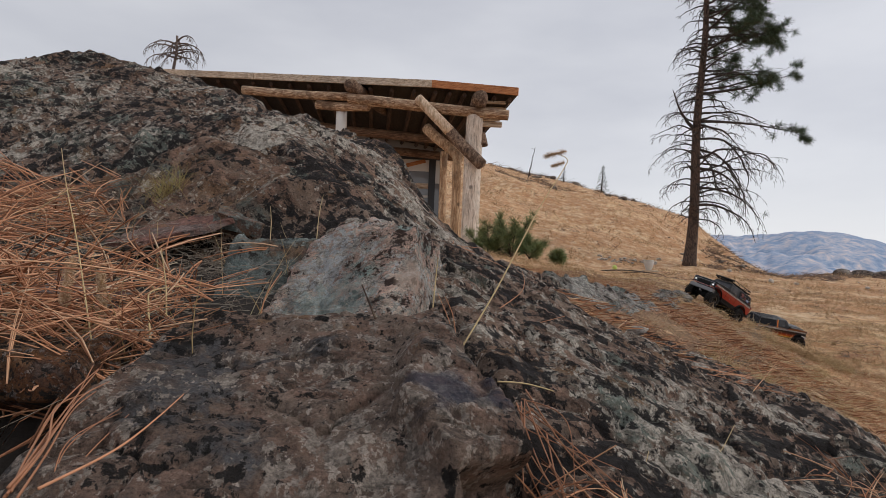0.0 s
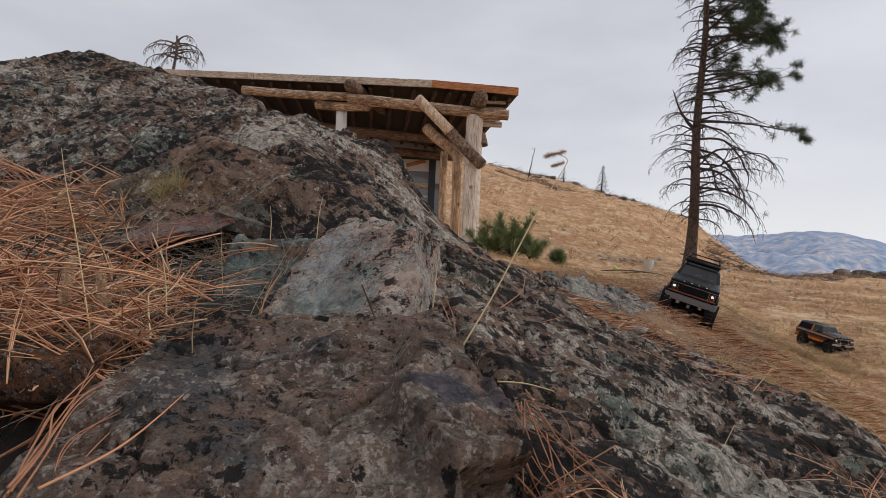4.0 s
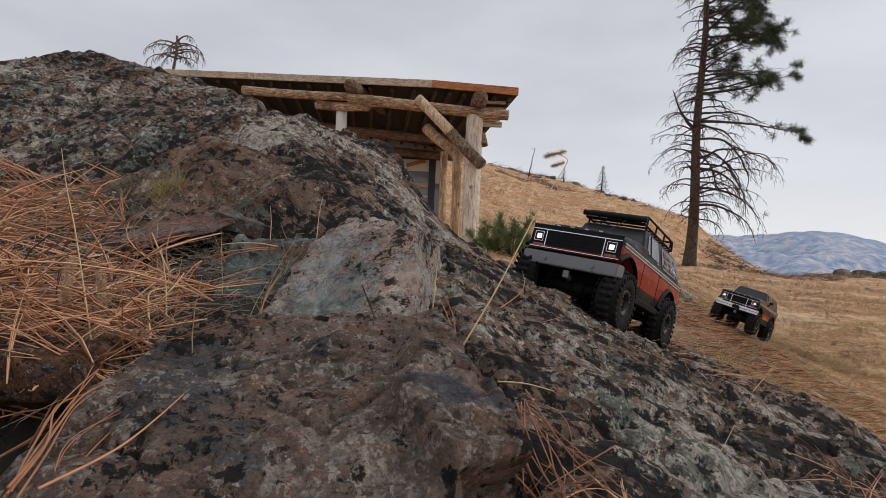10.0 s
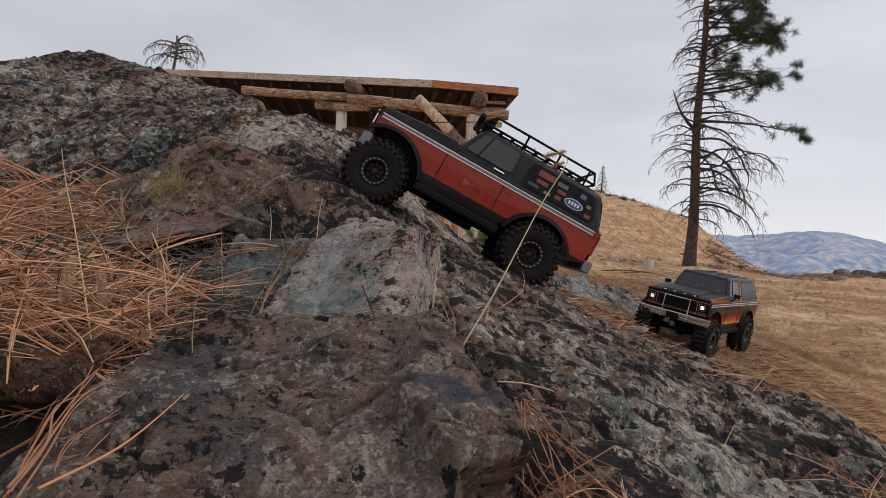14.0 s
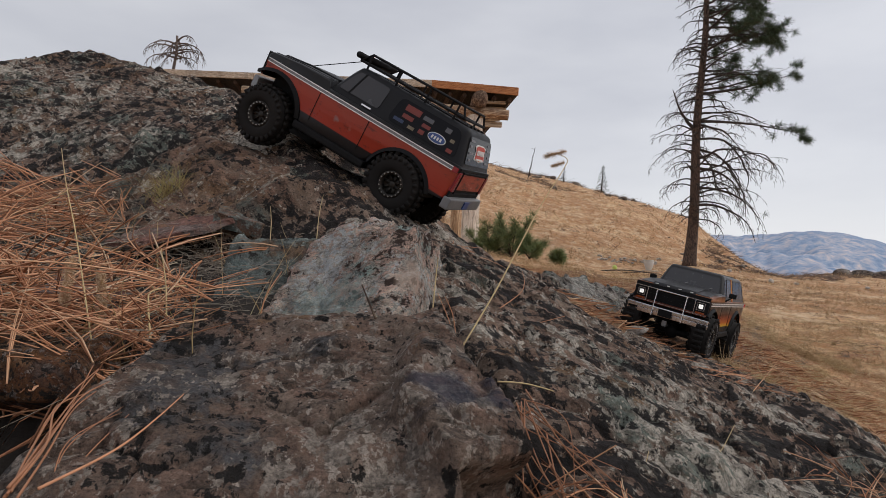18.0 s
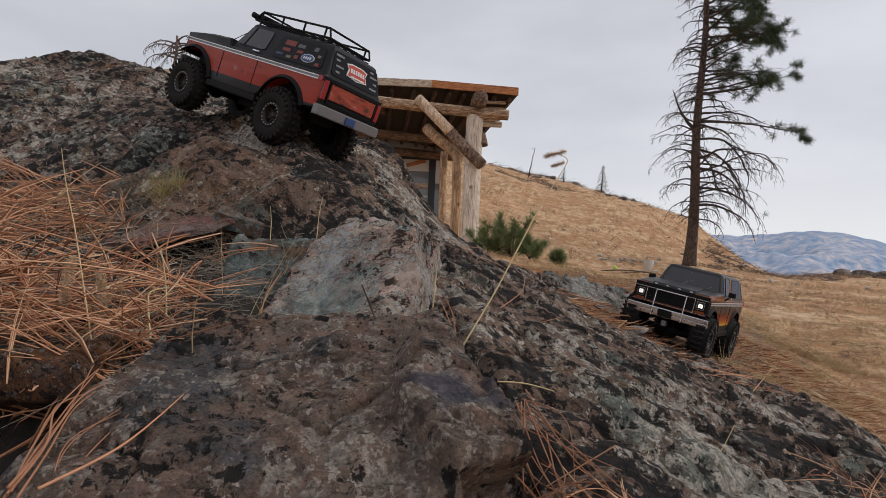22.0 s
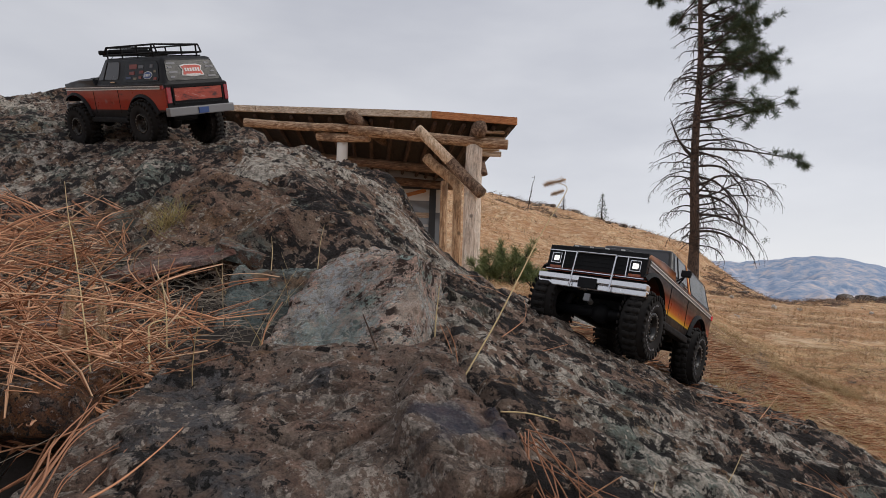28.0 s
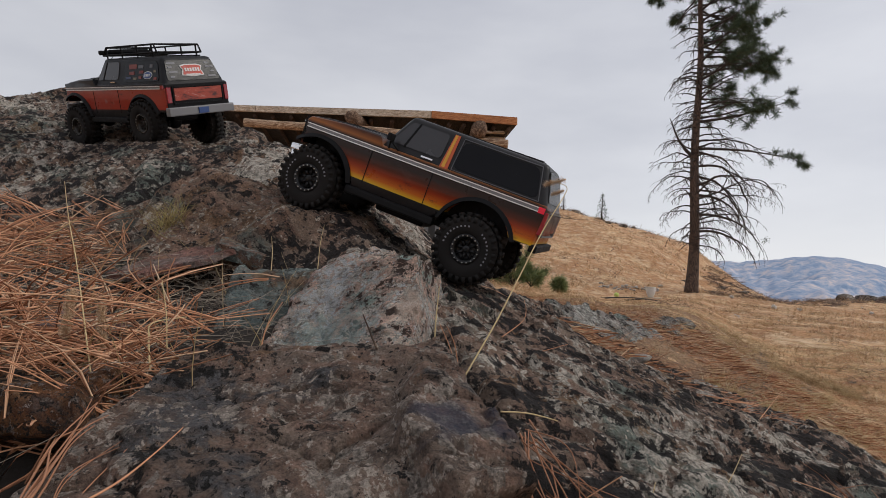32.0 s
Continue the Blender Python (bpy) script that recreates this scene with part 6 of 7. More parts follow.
# ---- loose stones and small things ----
def stone_mesh(name, seed, mat, flat=0.7, level=3, rough=0.12):
    """A rounded block with chopped faces, about one metre across."""
    rnd = random.Random(seed)
    bm = bmesh.new()
    bmesh.ops.create_icosphere(bm, subdivisions=level, radius=0.5)
    cuts = [(Vector((rnd.gauss(0, 1), rnd.gauss(0, 1), rnd.gauss(0, 1))).normalized(), rnd.uniform(0.26, 0.42)) for _ in range(9)]
    for v in bm.verts:
        for n, d in cuts:
            e = v.co.dot(n) - d
            if e > 0:
                v.co -= n * e * 0.92
        k = noise.fractal(v.co * 5 + Vector((seed, 0, 0)), 0.9, 2.0, 4)
        v.co *= 1 + rough * k
        v.co.z *= flat
    me = bpy.data.meshes.new(name)
    bm.to_mesh(me)
    bm.free()
    me.polygons.foreach_set("use_smooth", [True] * len(me.polygons))
    me.materials.append(mat)
    return me


M_HILL_ROCK = rock_mat("hillside_rock", (0.16, 0.13, 0.11), (0.24, 0.21, 0.18), (0.42, 0.38, 0.33), (0.04, 0.035, 0.03), (0.24, 0.19, 0.15), 0.56, 3.0, 0.55)
M_PALE_STONE = rock_mat("pale_stones", (0.60, 0.54, 0.46), (0.76, 0.71, 0.64), (0.78, 0.74, 0.68), (0.14, 0.12, 0.10), (0.5, 0.45, 0.38), 0.55, 0.8, 0.66)
HILL_STONES = [stone_mesh("stone", 20 + k, M_HILL_ROCK, 0.6) for k in range(5)]
ROW_STONES = [stone_mesh("stone", 40 + k, M_PALE_STONE, 0.7, 2) for k in range(4)]
LEDGE_STONES = [stone_mesh("stone", 60 + k, M_LEDGE, 0.45, 4, 0.10) for k in range(5)]


def put_stone(mesh, name, x, y, size, turn, label, group, sink=0.35, top=None, tilt=0.0):
    ob = new(name, mesh)
    z = float((top or land)(x, y))
    ob.matrix_basis = pose(x, y, z + size * (0.30 - sink), tilt, tilt * 0.6, turn) @ Matrix.Diagonal((size * shape.uniform(0.8, 1.3), size * shape.uniform(0.55, 1.1), size * shape.uniform(0.6, 1.25), 1))
    return tagged(ob, label, "rock", group)


srnd, shape = random.Random(3), random.Random(8)
for k in range(150):
    f = srnd.random()
    sx = 6 + 27 * f ** 0.8
    sy = min(61, srnd.uniform(46, 61) - 0.3 * relu(sx - 20))
    put_stone(srnd.choice(HILL_STONES), "hill_rock", sx, sy, (0.22 + 1.2 * srnd.random() ** 3) * (0.6 + 0.5 * f), srnd.uniform(0, 360), "dark weathered rock on the hill crest", "rocks on the hill crest", 0.25)
for k in range(30):
    sx, sy = srnd.uniform(10.5, 16.5), srnd.uniform(24, 31)
    put_stone(srnd.choice(HILL_STONES), "knoll_rock", sx, sy, 0.10 + 0.35 * srnd.random() ** 3, srnd.uniform(0, 360), "brown rock on the knoll beside the pine", "rocks beside the pine", 0.25)
for sx, sy, sz in ((23.6, 35.4, 1.1), (24.9, 35.8, 1.5), (26.2, 35.5, 1.9), (27.0, 35.0, 1.4), (17.6, 34.0, 0.7), (19.0, 34.8, 0.6), (15.6, 33.0, 0.5)):
    put_stone(srnd.choice(HILL_STONES), "bench_rock", sx, sy, sz, srnd.uniform(0, 360), "dark boulder at the edge of the bench", "boulders at the bench edge", 0.15)
for k in range(44):
    f = k / 43
    put_stone(srnd.choice(ROW_STONES), "row_stone", 5.5 + 2.3 * f + srnd.uniform(-0.05, 0.05), 21.5 + 0.55 * f + srnd.uniform(-0.35, 0.35), srnd.uniform(0.09, 0.17), srnd.uniform(0, 360), "pale stone in a garden border row", "row of border stones", 0.1)
for k in range(8):
    put_stone(srnd.choice(ROW_STONES), "pale_stone", srnd.uniform(8.0, 13.5), srnd.uniform(18.5, 24), srnd.uniform(0.12, 0.28), srnd.uniform(0, 360), "pale stone lying in dry grass", "pale stones in the grass", 0.15)
for k in range(18):
    sy = srnd.uniform(8, 34)
    sx = sy * srnd.uniform(0.38, 0.74)
    put_stone(srnd.choice(ROW_STONES), "field_stone", sx, sy, srnd.uniform(0.04, 0.10), srnd.uniform(0, 360), "small stone in dry grass", "stones on the bench", 0.1)
for sx, sy, sz, tr, tl in ((0.30, 2.05, 0.20, 200, 6), (0.16, 1.98, 0.18, 130, 6), (0.10, 2.3, 0.22, 10, 0), (1.02, 2.78, 0.16, 40, 10), (1.22, 3.28, 0.20, 300, 8), (1.12, 2.98, 0.12, 90, 12), (1.45, 3.75, 0.22, 20, 8)):
    put_stone(srnd.choice(LEDGE_STONES), "flat_rock", sx, sy, sz, tr, "flat grey ledge rock in pine needles", "flat rocks beside the track", 0.34, soil, tl)
put_stone(ROW_STONES[1], "white_stone", 0.475, 1.44, 0.055, 40, "small pale stone on the ramp", "loose stones", 0.15, all_top)


def slab(name, label, outline, thick, mat, m, seed):
    """A flat broken slab: its outline in x and y."""
    bm = bmesh.new()
    lo = [bm.verts.new((x, y, -thick)) for x, y in outline]
    hi = [bm.verts.new((x * 0.98, y * 0.97, 0)) for x, y in outline]
    bm.faces.new(lo[::-1]), bm.faces.new(hi)
    for i in range(len(lo)):
        bm.faces.new((lo[i], lo[(i + 1) % len(lo)], hi[(i + 1) % len(hi)], hi[i]))
    bmesh.ops.triangulate(bm, faces=bm.faces)
    bmesh.ops.subdivide_edges(bm, edges=bm.edges, cuts=5, use_grid_fill=True)
    for v in bm.verts:
        v.co += Vector((noise.noise(v.co * 40 + Vector((seed, 0, 0))), noise.noise(v.co * 40 + Vector((0, seed, 0))), noise.noise(v.co * 30 + Vector((0, 0, seed))))) * 0.0035
    ob = part(name, bm, mat, None)
    ob.matrix_basis = m
    return tagged(ob, label, "rock")


slab("red_slab", "flat reddish-brown slate slab propped on the litter", [(-0.115, -0.02), (-0.045, -0.075), (0.04, -0.06), (0.092, -0.02), (0.085, 0.05), (0.0, 0.06), (-0.08, 0.04)], 0.009, M_SLAB, pose(-0.432, 0.985, 0.020, 17, -13, 4), 3)
slab("lodged_slab", "angular brown slab lodged on the ramp", [(-0.06, -0.03), (0.02, -0.045), (0.06, -0.01), (0.04, 0.035), (-0.04, 0.03)], 0.020, M_OUTCROP, pose(0.045, 0.945, float(all_top(0.045, 0.945)) + 0.012, 10, 22, 30), 6)
slab("green_block", "small grey-green broken block", [(-0.045, -0.03), (0.03, -0.035), (0.05, 0.0), (0.03, 0.035), (-0.04, 0.03)], 0.022, M_GREEN, pose(-0.335, 1.010, 0.042, 16, 12, 20), 5)
slab("flat_stone", "small flat brown stone among needles", [(-0.05, -0.03), (0.04, -0.035), (0.06, 0.02), (-0.02, 0.04)], 0.02, M_SLAB, pose(-0.43, 0.72, -0.065, 12, 6, 40), 8)


def stalk(name, label, points, r, mat=None, n=18):
    """A smooth thin stem through a few points."""
    ps = [Vector(p) for p in points]
    pts = []
    for i in range(len(ps) - 1):
        a, b, c, d = ps[max(0, i - 1)], ps[i], ps[i + 1], ps[min(len(ps) - 1, i + 2)]
        for k in range(n):
            t = k / n
            pts.append(0.5 * ((2 * b) + (c - a) * t + (2 * a - 5 * b + 4 * c - d) * t * t + (3 * b - a - 3 * c + d) * t ** 3))
    pts.append(ps[-1])
    rs = [r * (1 - 0.6 * i / len(pts)) for i in range(len(pts))]
    ob = new(name, mesh_of(name, [tuple(v) for v in strands([(pts, rs)], 5)[0]], strands([(pts, rs)], 5)[1], mat or M_STRAW))
    return tagged(ob, label, "grass stalk", "loose stalks")


stalk("grass_stalk", "long pale grass stalk leaning over the rock", [(0.028, 0.700, -0.111), (0.065, 0.740, -0.052), (0.097, 0.780, 0.005), (0.132, 0.820, 0.068), (0.165, 0.850, 0.120), (0.171, 0.860, 0.136), (0.156, 0.860, 0.143)], 0.0011, M_STRAW)
stalk("grass_stalk", "short stiff straw in the cleft", [(-0.008, 0.680, -0.103), (-0.008, 0.680, -0.057), (-0.005, 0.690, -0.010)], 0.0012, M_STRAW)
stalk("grass_stalk", "short brown needle in the cleft", [(0.020, 0.690, -0.106), (0.015, 0.700, -0.077), (0.005, 0.700, -0.055)], 0.0008, M_PINE_LITTER)
stalk("grass_stalk", "short brown needle in the cleft", [(0.014, 0.690, -0.106), (0.011, 0.700, -0.084), (-0.004, 0.720, -0.053)], 0.0008, M_PINE_LITTER)
stalk("grass_stalk", "curved brown needle lying on the ramp", [(0.004, 0.800, -0.067), (0.054, 0.800, -0.094), (0.109, 0.820, -0.100), (0.178, 0.860, -0.088)], 0.001, M_PINE_LITTER)
stalk("grass_stalk", "curved straw lying on the ramp", [(0.079, 0.800, -0.075), (0.110, 0.840, -0.057), (0.118, 0.860, -0.042), (0.117, 0.880, -0.027)], 0.0007, M_PINE_LITTER)
stalk("grass_stalk", "pale curved straw over the cleft", [(0.058, 0.580, -0.125), (0.093, 0.600, -0.131), (0.147, 0.660, -0.157), (0.191, 0.700, -0.189)], 0.0009, M_STRAW)
stalk("grass_stalk", "tall thin grass stalk before the rock", [(-0.317, 0.550, -0.096), (-0.365, 0.600, -0.004), (-0.402, 0.640, 0.049), (-0.422, 0.660, 0.092)], 0.0008, M_STRAW)
stalk("grass_stalk", "thin bent dry grass stalk", [(-0.394, 0.640, 0.049), (-0.426, 0.640, 0.027), (-0.435, 0.640, 0.015)], 0.0006, M_STRAW)
def needle_bundle(label, points, n, spread, r, seed, mat):
    """A loose sheaf of long needles that follow one curve, each a thing of its own."""
    rnd = random.Random(seed)
    for k in range(n):
        ps = [Vector(p) + Vector((rnd.gauss(0, spread), rnd.gauss(0, spread), rnd.gauss(0, spread * 0.8))) * (0.5 + 0.5 * i / (len(points) - 1)) for i, p in enumerate(points)]
        fallen = stalk("pine_needle", label, ps, r * rnd.uniform(0.8, 1.15), mat, 7)
        tagged(fallen, "", "pine needle", "long fallen pine needles")


needle_bundle("sheaf of long brown pine needles over the hollow", [(-0.213, 0.300, -0.131), (-0.225, 0.340, -0.124), (-0.244, 0.400, -0.113), (-0.260, 0.460, -0.101)], 3, 0.003, 0.0009, 1, M_OLD_NEEDLE)
needle_bundle("sheaf of long brown pine needles over the hollow", [(-0.210, 0.300, -0.133), (-0.219, 0.340, -0.121), (-0.237, 0.400, -0.113), (-0.244, 0.450, -0.112)], 3, 0.004, 0.0009, 2, M_OLD_NEEDLE)
needle_bundle("thin brown pine needles in the hollow", [(-0.207, 0.330, -0.139), (-0.209, 0.360, -0.127), (-0.219, 0.420, -0.114)], 3, 0.008, 0.0005, 3, M_OLD_NEEDLE)
needle_bundle("thick spray of orange pine needles in the cleft", [(0.076, 0.500, -0.125), (0.093, 0.450, -0.143), (0.111, 0.400, -0.161)], 7, 0.016, 0.0007, 4, M_OLD_NEEDLE)
needle_bundle("thick spray of orange pine needles in the cleft", [(0.072, 0.500, -0.132), (0.079, 0.440, -0.157), (0.083, 0.400, -0.169)], 8, 0.018, 0.0007, 5, M_OLD_NEEDLE)
stalk("grass_stalk", "thick straw across the boulder edge", [(-0.196, 0.300, -0.128), (-0.181, 0.340, -0.122), (-0.179, 0.385, -0.117), (-0.185, 0.450, -0.113)], 0.0009, M_PINE_LITTER)
stalk("grass_stalk", "long brown fallen pine needle", [(-0.363, 0.500, -0.109), (-0.319, 0.520, -0.116), (-0.270, 0.550, -0.125)], 0.0012, M_PINE_LITTER)
stalk("grass_stalk", "long brown fallen pine needle", [(-0.437, 0.600, -0.086), (-0.346, 0.600, -0.107), (-0.259, 0.620, -0.118)], 0.0012, M_PINE_LITTER)
stalk("grass_stalk", "brown needle bent upright", [(-0.205, 0.680, -0.110), (-0.204, 0.700, -0.067), (-0.191, 0.720, -0.035)], 0.0011, M_PINE_LITTER)
stalk("grass_stalk", "straw bent over in the litter", [(-0.287, 0.600, -0.102), (-0.300, 0.620, -0.071), (-0.301, 0.630, -0.057), (-0.279, 0.660, -0.052)], 0.0012, M_STRAW)
stalk("grass_stalk", "upright straw in the litter", [(-0.281, 0.620, -0.081), (-0.288, 0.630, -0.047), (-0.299, 0.640, -0.012)], 0.0009, M_STRAW)
stalk("grass_stalk", "upright straw beside the slab", [(-0.189, 0.900, 0.005), (-0.191, 0.920, 0.044), (-0.190, 0.940, 0.076)], 0.0008, M_STRAW)
stalk("grass_stalk", "upright straw beside the slab", [(-0.248, 0.860, -0.018), (-0.252, 0.880, 0.023), (-0.260, 0.900, 0.053)], 0.0008, M_STRAW)
stalk("grass_stalk", "short straw on the front boulder", [(-0.067, 0.630, -0.076), (-0.087, 0.660, -0.043)], 0.0014, M_BARK)
stalk("grass_stalk", "thin straw on the ramp", [(0.183, 0.550, -0.219), (0.199, 0.570, -0.199), (0.206, 0.580, -0.186)], 0.0008, M_STRAW)
stalk("grass_stalk", "thin straw on the ramp", [(0.269, 0.620, -0.226), (0.313, 0.660, -0.208), (0.347, 0.700, -0.189)], 0.0007, M_STRAW)


def seed_head(name, label, a, b, r, n, seed, mat, hair, core=0.22, fuzz=1.0):
    rnd = random.Random(seed)
    a, b = Vector(a), Vector(b)
    paths = [([a, b], [r * core, r * core * 0.8])]
    d = (b - a).normalized()
    for k in range(n):
        f = rnd.random()
        v = Vector((rnd.gauss(0, 1), rnd.gauss(0, 1), rnd.gauss(0, 1))).normalized()
        p = a + (b - a) * f
        w = (v + d * 0.9).normalized()
        paths.append(([p, p + w * r * fuzz * rnd.uniform(0.7, 1.4)], [hair, hair * 0.4]))
    vs, fs = strands(paths, 3)
    return tagged(new(name, mesh_of(name, [tuple(v) for v in vs], fs, mat)), label, "seed head", "grass seed heads")


M_TAN_HEAD = litter_mat("tan_seed_spike", [(0.0, (0.55, 0.34, 0.20)), (1.0, (0.75, 0.56, 0.38))])
seed_head("seed_head", "fluffy tan grass seed head on its stalk", (0.170, 0.860, 0.147), (0.141, 0.860, 0.139), 0.0056, 320, 2, M_TAN_HEAD, 0.00022)
seed_head("seed_head", "fluffy tan grass seed head on its stalk", (0.168, 0.860, 0.131), (0.151, 0.860, 0.125), 0.0045, 240, 3, M_TAN_HEAD, 0.00022)
seed_head("seed_head", "soft tan bristly seed spike", (-0.375, 0.600, -0.075), (-0.369, 0.600, -0.028), 0.0062, 1200, 4, M_TAN_HEAD, 0.0006, 0.6, 0.9)
seed_head("seed_head", "soft tan bristly seed spike", (-0.347, 0.620, -0.084), (-0.350, 0.620, -0.041), 0.0055, 1100, 5, M_TAN_HEAD, 0.0006, 0.6, 0.9)


def white_pot():
    pot = tagged(new("plant_pot"), "white round pot standing on a board", "pot")
    x, y = 6.16, 18.0
    pot.location = (x, y, float(land(x, y)))
    bm = bmesh.new()
    prof = [(0.0, 0.04), (0.075, 0.04), (0.085, 0.07), (0.125, 0.16), (0.140, 0.27), (0.135, 0.32), (0.150, 0.345), (0.130, 0.345), (0.12, 0.30), (0.0, 0.28)]
    n = 24
    rings = [[bm.verts.new((math.cos(2 * math.pi * i / n) * r, math.sin(2 * math.pi * i / n) * r, z)) for r, z in prof] for i in range(n)]
    for i in range(n):
        for k in range(len(prof) - 1):
            bm.faces.new((rings[i][k], rings[(i + 1) % n][k], rings[(i + 1) % n][k + 1], rings[i][k + 1]))
    bmesh.ops.remove_doubles(bm, verts=bm.verts, dist=0.0005)
    part("bowl", bm, simple("chalky_white", (0.62, 0.60, 0.56), 0.7, 0, 0.25, 12), pot, "chalky white bowl", True)
    part("board", box(bmesh.new(), -0.17, 0.26, -0.12, 0.12, 0.0, 0.04), M_PLANK, pot, "pale board")


white_pot()
ball = bmesh.new()
bmesh.ops.create_uvsphere(ball, u_segments=20, v_segments=12, radius=0.075)
ball_ob = part("ball", ball, simple("lime_ball", (0.55, 0.66, 0.18), 0.8, 0, 0.2, 40), None, "", True)
ball_ob.location = (5.43, 19.0, float(land(5.43, 19.0)) + 0.07)
tagged(ball_ob, "lime green ball lying in the grass", "ball")
for lx, ly, lt, ll in ((4.7, 16.3, 8, 1.6), (5.3, 16.0, -4, 1.0)):
    lo = log((-ll / 2, 0, 0), (ll / 2, 0, 0.02), 0.022, 0.012, 30 + lt, 0.03)
    ob = part("fallen_branch", lo, M_TWIG, None, "", True)
    ob.matrix_basis = pose(lx, ly, float(land(lx, ly)) + 0.04, 0, 0, lt)
    tagged(ob, "dark fallen branch on the ground", "branch")


def grass_tuft(x, y, n, length, seed, mat, label, top):
    r = np.random.default_rng(seed)
    az = r.uniform(0, 2 * np.pi, n)
    base = np.stack([x + r.normal(0, 0.012, n), y + r.normal(0, 0.012, n), np.zeros(n)], 1)
    base[:, 2] = top(base[:, 0], base[:, 1]) - 0.004
    way = np.stack([np.cos(az), np.sin(az), r.uniform(0.6, 2.6, n)], 1)
    blade_mesh("grass_tuft", base, way, length * r.uniform(0.5, 1.1, n), r.normal(0, 0.25, (n, 3)) - np.array([0, 0, 0.25]), 0.0008 * r.uniform(0.7, 1.3, n), mat, 4, label, "grass tuft")


M_TUFT = litter_mat("yellow_green_grass", [(0.0, (0.30, 0.22, 0.09)), (0.6, (0.48, 0.37, 0.17)), (1.0, (0.34, 0.33, 0.13))])
grass_tuft(-0.515, 1.115, 150, 0.055, 4, M_TUFT, "yellow-green grass tuft at the rock foot", all_top)
for gx, gy, gl, gs in ((0.95, 1.75, 0.07, 6), (1.25, 1.95, 0.08, 7), (1.55, 2.25, 0.08, 8), (1.05, 1.55, 0.06, 9), (1.9, 3.0, 0.09, 10), (0.78, 1.62, 0.06, 12), (2.3, 3.6, 0.10, 13), (2.6, 3.4, 0.10, 14), (1.35, 2.6, 0.09, 15)):
    grass_tuft(gx, gy, 90, gl, gs, M_STRAW, "dry straw tuft among pine needles", all_top)

tr = np.random.default_rng(44)
for k in range(64):
    gy = tr.uniform(1.6, 6.0)
    gx = gy * tr.uniform(0.44, 0.70)
    grass_tuft(gx, gy, 70, tr.uniform(0.035, 0.075), 60 + k, (M_BENCH, M_STRAW, M_GREY_STRAW)[k % 3], "dry bunch of grass on the bench", all_top)
for k in range(26):
    grass_tuft(tr.uniform(2.36, 2.90), tr.uniform(4.12, 4.40), 110, tr.uniform(0.07, 0.11), 160 + k, (M_BENCH, M_STRAW, M_BENCH)[k % 3], "tall dry bunch of grass on the bench", all_top)


# ---- how the trucks drive: seconds, place, and turn about x, y and z ----
PATH_ONE = [
    (0, 2.002, 4.412, -0.304, -14.6, -22.7, -147.7),
    (1, 1.679, 4.125, -0.178, -15, -18.2, -147.8),
    (2, 1.319, 3.461, -0.173, -15.9, -4.5, -123.8),
    (3, 1.214, 3.025, -0.186, -19.9, 11.3, -103.2),
    (3.5, 1.17, 2.849, -0.196, -17.7, 6.6, -110.1),
    (5.5, 0.843, 2.182, -0.185, -12.2, 0.4, -124.8),
    (6, 0.696, 1.917, -0.187, -13.2, 2.2, -125.4),
    (7, 0.535, 1.654, -0.164, -9.1, -4.9, -124.9),
    (8, 0.421, 1.463, -0.134, -8, -9.5, -125),
    (9, 0.385, 1.4, -0.112, -8.4, -11.2, -123.6),
    (10, 0.353, 1.34, -0.101, -7.2, -12.7, -124.4),
    (11, 0.307, 1.284, -0.081, -10.4, -13.4, -127.2),
    (12, 0.256, 1.256, -0.052, -13, -19.5, -132.8),
    (12.5, 0.232, 1.257, -0.033, -8.1, -24, -139),
    (13, 0.157, 1.19, -0.002, -12.5, -28.9, -155.8),
    (13.5, 0.085, 1.196, 0.031, -4, -28.4, -169.0),
    (14, 0.010, 1.218, 0.072, -2.2, -26.5, -176.0),
    (14.5, -0.049, 1.228, 0.102, -9.9, -23.2, -166.7),
    (16.5, -0.152, 1.261, 0.164, -11.5, -24.3, 168.3),
    (17, -0.172, 1.244, 0.173, -8.5, -25.9, 163.1),
    (18, -0.208, 1.275, 0.195, -5, -29.1, 163.1),
    (19, -0.269, 1.36, 0.247, -5.2, -32.4, 156),
    (20, -0.322, 1.364, 0.266, 2.1, -34.4, 145.3),
    (21, -0.381, 1.412, 0.297, 5.3, -25.9, 143.8),
    (22, -0.447, 1.438, 0.320, 4.0, -18.5, 148.1),
    (23, -0.534, 1.544, 0.375, -1.3, -10.2, 149.1),
    (24, -0.62, 1.582, 0.385, -3.0, -3.3, 154.2),
    (25, -0.715, 1.674, 0.418, -0.5, -3.8, 154.5),
    (27.2, -0.89, 1.737, 0.429, -19.2, -7.0, 149.2),
    (28, -0.89, 1.737, 0.429, -19.2, -7.0, 149.2),
    (32, -0.89, 1.737, 0.429, -19.2, -7.0, 149.2),
]
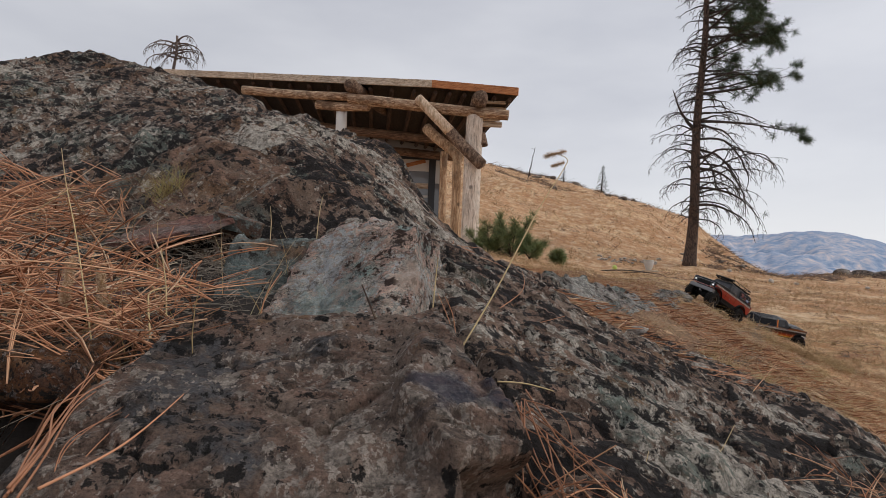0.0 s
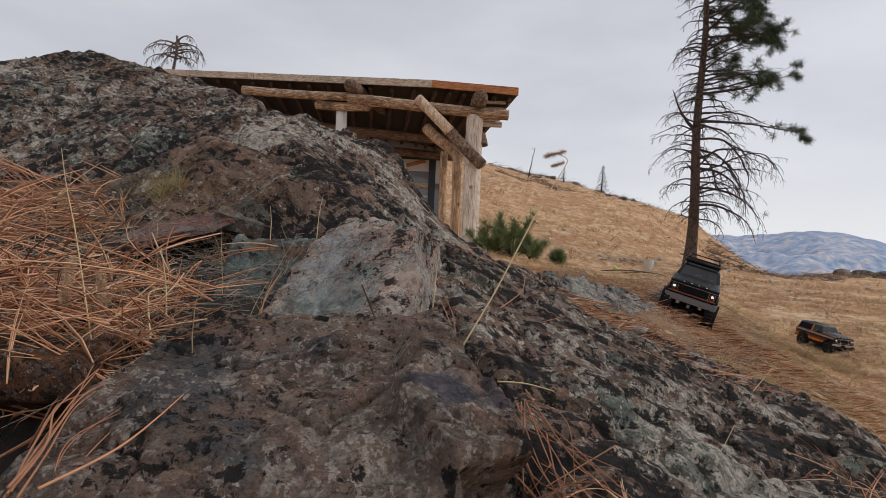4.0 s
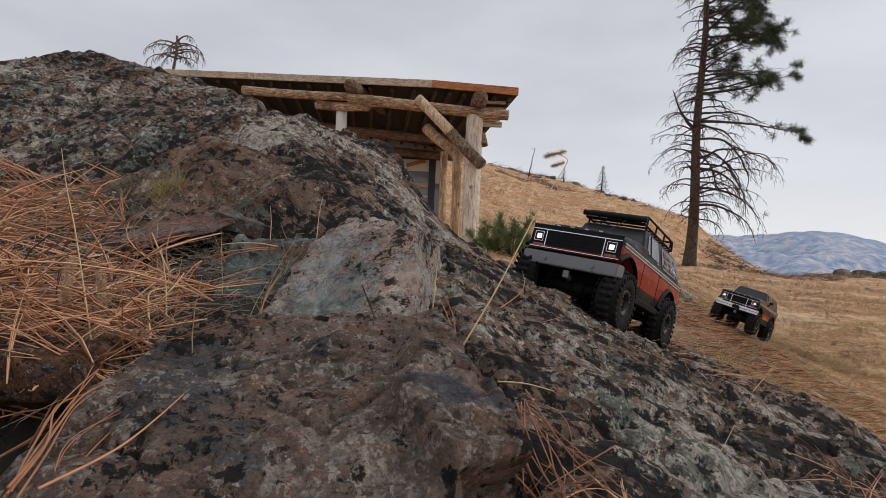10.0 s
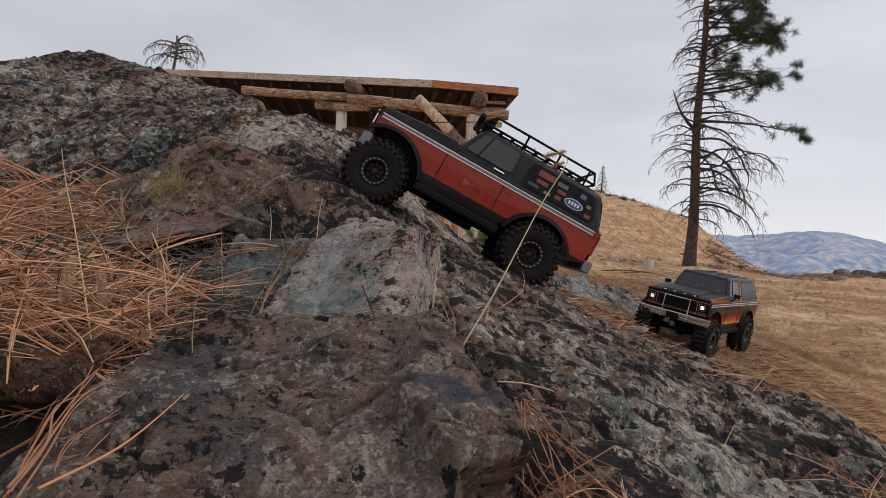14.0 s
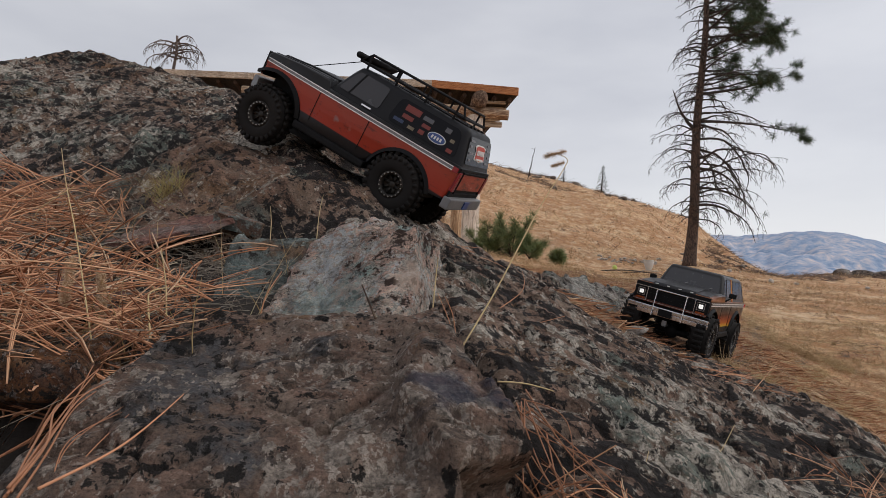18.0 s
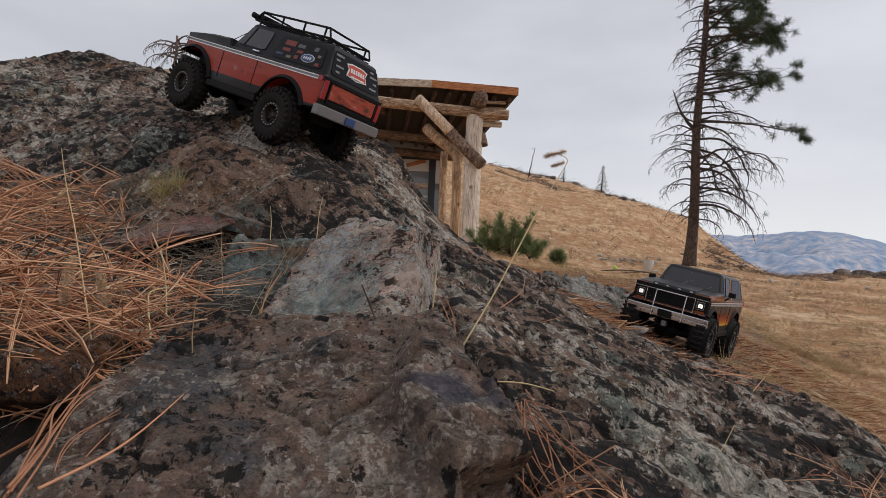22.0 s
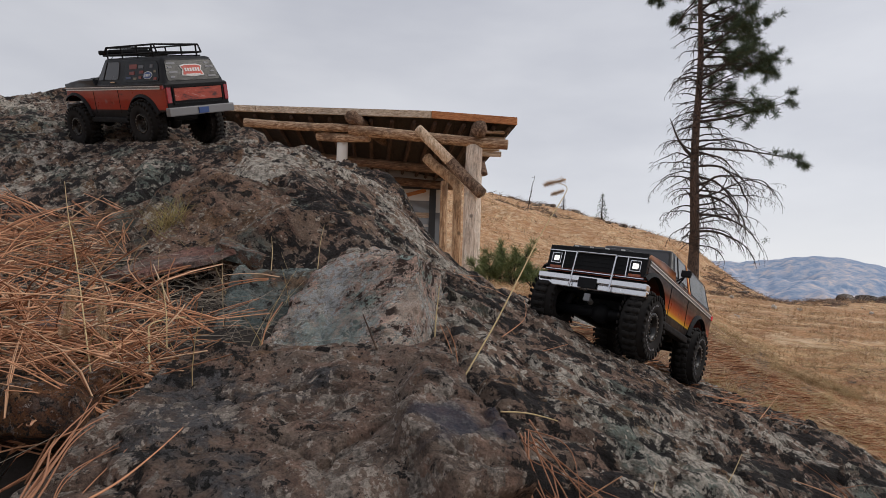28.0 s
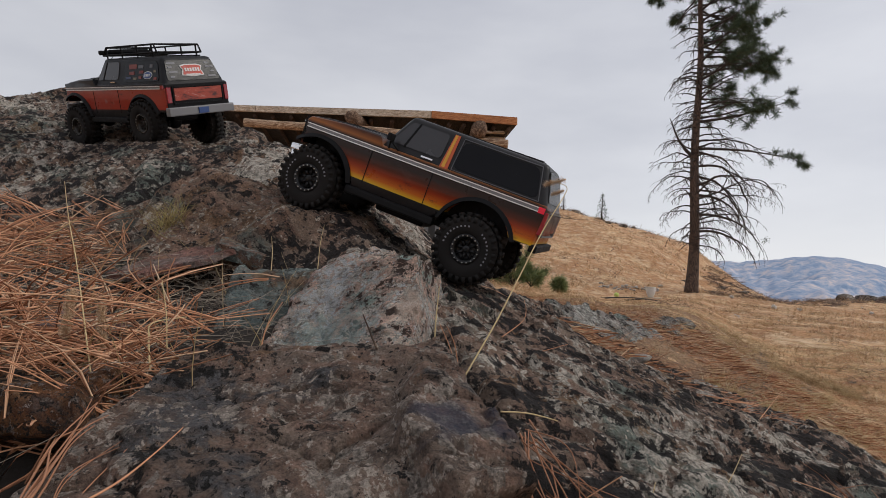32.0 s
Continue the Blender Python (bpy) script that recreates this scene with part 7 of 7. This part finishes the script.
PATH_TWO = [
    (0, 2.954, 5.317, -0.640, 12, 8.0, 6.8),
    (1, 3.033, 5.382, -0.663, 11, 8.3, 4.5),
    (2, 3.199, 5.428, -0.683, 11, 9.4, 2.2),
    (3, 3.64, 5.72, -0.728, 7, 8, -33),
    (5.5, 3.160, 4.981, -0.691, -16.2, -12.8, -141.3),
    (6, 3.040, 4.886, -0.640, -20, -15.0, -140.0),
    (7, 2.752, 4.606, -0.549, -14, -18.5, -149),
    (8, 2.195, 3.937, -0.439, -8.3, -9.8, -149.1),
    (9, 1.889, 3.648, -0.366, -8, -10.4, -141.7),
    (10, 1.65, 3.285, -0.312, -14.2, -11, -129.2),
    (11, 1.366, 2.785, -0.281, -16.5, -7.5, -122.8),
    (12, 1.085, 2.37, -0.238, -12.9, -3.9, -129.1),
    (12.5, 0.994, 2.267, -0.218, -9, 1.6, -129.4),
    (13, 0.855, 2.03, -0.215, -10.7, -0.3, -130.4),
    (13.5, 0.835, 1.963, -0.212, -9.6, -0.9, -132.7),
    (14.5, 0.835, 1.963, -0.212, -9.6, -0.9, -132.7),
    (17, 0.699, 1.733, -0.196, -11.2, -3.2, -125.7),
    (20, 0.699, 1.733, -0.196, -11.2, -3.2, -125.7),
    (23, 0.695, 1.731, -0.193, -10.4, -3.1, -125.3),
    (24, 0.615, 1.605, -0.179, -7.3, -8.5, -124.5),
    (25, 0.559, 1.512, -0.167, -8.5, -11.8, -126.2),
    (27.5, 0.429, 1.319, -0.124, -1.8, -10.6, -127.7),
    (28, 0.376, 1.251, -0.093, -5.5, -13.9, -126.5),
    (28.5, 0.292, 1.133, -0.068, -9.8, -17.5, -129.3),
    (29, 0.212, 1.081, -0.026, -11.1, -23.2, -135.9),
    (29.5, 0.168, 1.088, 0.009, -7.2, -29, -148.1),
    (30, 0.081, 1.031, 0.032, -12.5, -27.0, -158.6),
    (30.5, 0.015, 1.045, 0.062, -6, -24.8, -168.0),
    (31, -0.036, 1.102, 0.092, 3.0, -21.0, -174.9),
    (31.5, -0.090, 1.154, 0.126, -4.6, -20.3, 165.0),
    (32, -0.079, 1.152, 0.123, -4.6, -20.3, 164.7),
]


def surface(x, y):
    return float(max(soil(x, y), outcrop_z(x, y)))


def along(rows):
    """A smooth pose at any time between the rows."""
    ts = [r[0] for r in rows]
    ps = [np.array(r[1:4]) for r in rows]
    qs = []
    for r in rows:
        q = Euler([radians(a) for a in r[4:7]]).to_quaternion()
        if qs:
            q.make_compatible(qs[-1])
        qs.append(q)
    vs = [np.concatenate([p, np.array(q)]) for p, q in zip(ps, qs)]
    slopes = []
    for i in range(len(ts)):
        if i == 0 or i == len(ts) - 1:
            slopes.append(vs[0] * 0)
            continue
        a, b = (vs[i] - vs[i - 1]) / (ts[i] - ts[i - 1]), (vs[i + 1] - vs[i]) / (ts[i + 1] - ts[i])
        slopes.append(np.where(a * b > 0, 2 * a * b / np.where(np.abs(a + b) < 1e-9, 1e-9, a + b), 0))

    def at(t):
        i = max(0, min(len(ts) - 2, int(np.searchsorted(ts, t, "right")) - 1))
        h = ts[i + 1] - ts[i]
        u = min(1.0, max(0.0, (t - ts[i]) / h))
        v = ((2 * u ** 3 - 3 * u ** 2 + 1) * vs[i] + (u ** 3 - 2 * u ** 2 + u) * h * slopes[i]
             + (3 * u ** 2 - 2 * u ** 3) * vs[i + 1] + (u ** 3 - u ** 2) * h * slopes[i + 1])
        from_q = v[3:] / np.linalg.norm(v[3:])
        return Matrix.LocRotScale(Vector(v[:3]), Quaternion(from_q.tolist()), None)
    return at


def drive(truck, wheels, rows):
    at = along(rows)
    times = [k * 0.1 for k in range(321)]
    poses = [at(t) for t in times]
    walk(truck, list(zip(times, poses)))
    for k, (wheel, (sx, s)) in enumerate(zip(wheels, ((1, 1), (1, -1), (-1, 1), (-1, -1)))):
        spin, last, drops, spins = 0.0, None, [], []
        for m in poses:
            p = m @ Vector((sx * AXLE, s * 0.089, 0))
            if last is not None:
                spin += (p - last).dot(m.to_3x3() @ Vector((1, 0, 0))) / TYRE
            last = p
            gap = surface(p.x, p.y) + TYRE - 0.004 - p.z
            drops.append(max(-0.010, min(0.010, gap)))
            spins.append(spin)
        drops = np.convolve(np.pad(drops, 3, mode="edge"), np.ones(7) / 7, "valid")
        rest = pose(0, 0, 0, 0, 0, 0 if s > 0 else 180)
        walk(wheel, [(t, Matrix.Translation((sx * AXLE, s * 0.089, d)) @ Matrix.Rotation(a, 4, "Y") @ rest) for t, d, a in zip(times, drops, spins)])


def motions():
    drive(truck_one, wheels_one, PATH_ONE)
    drive(truck_two, wheels_two, PATH_TWO)


motions()
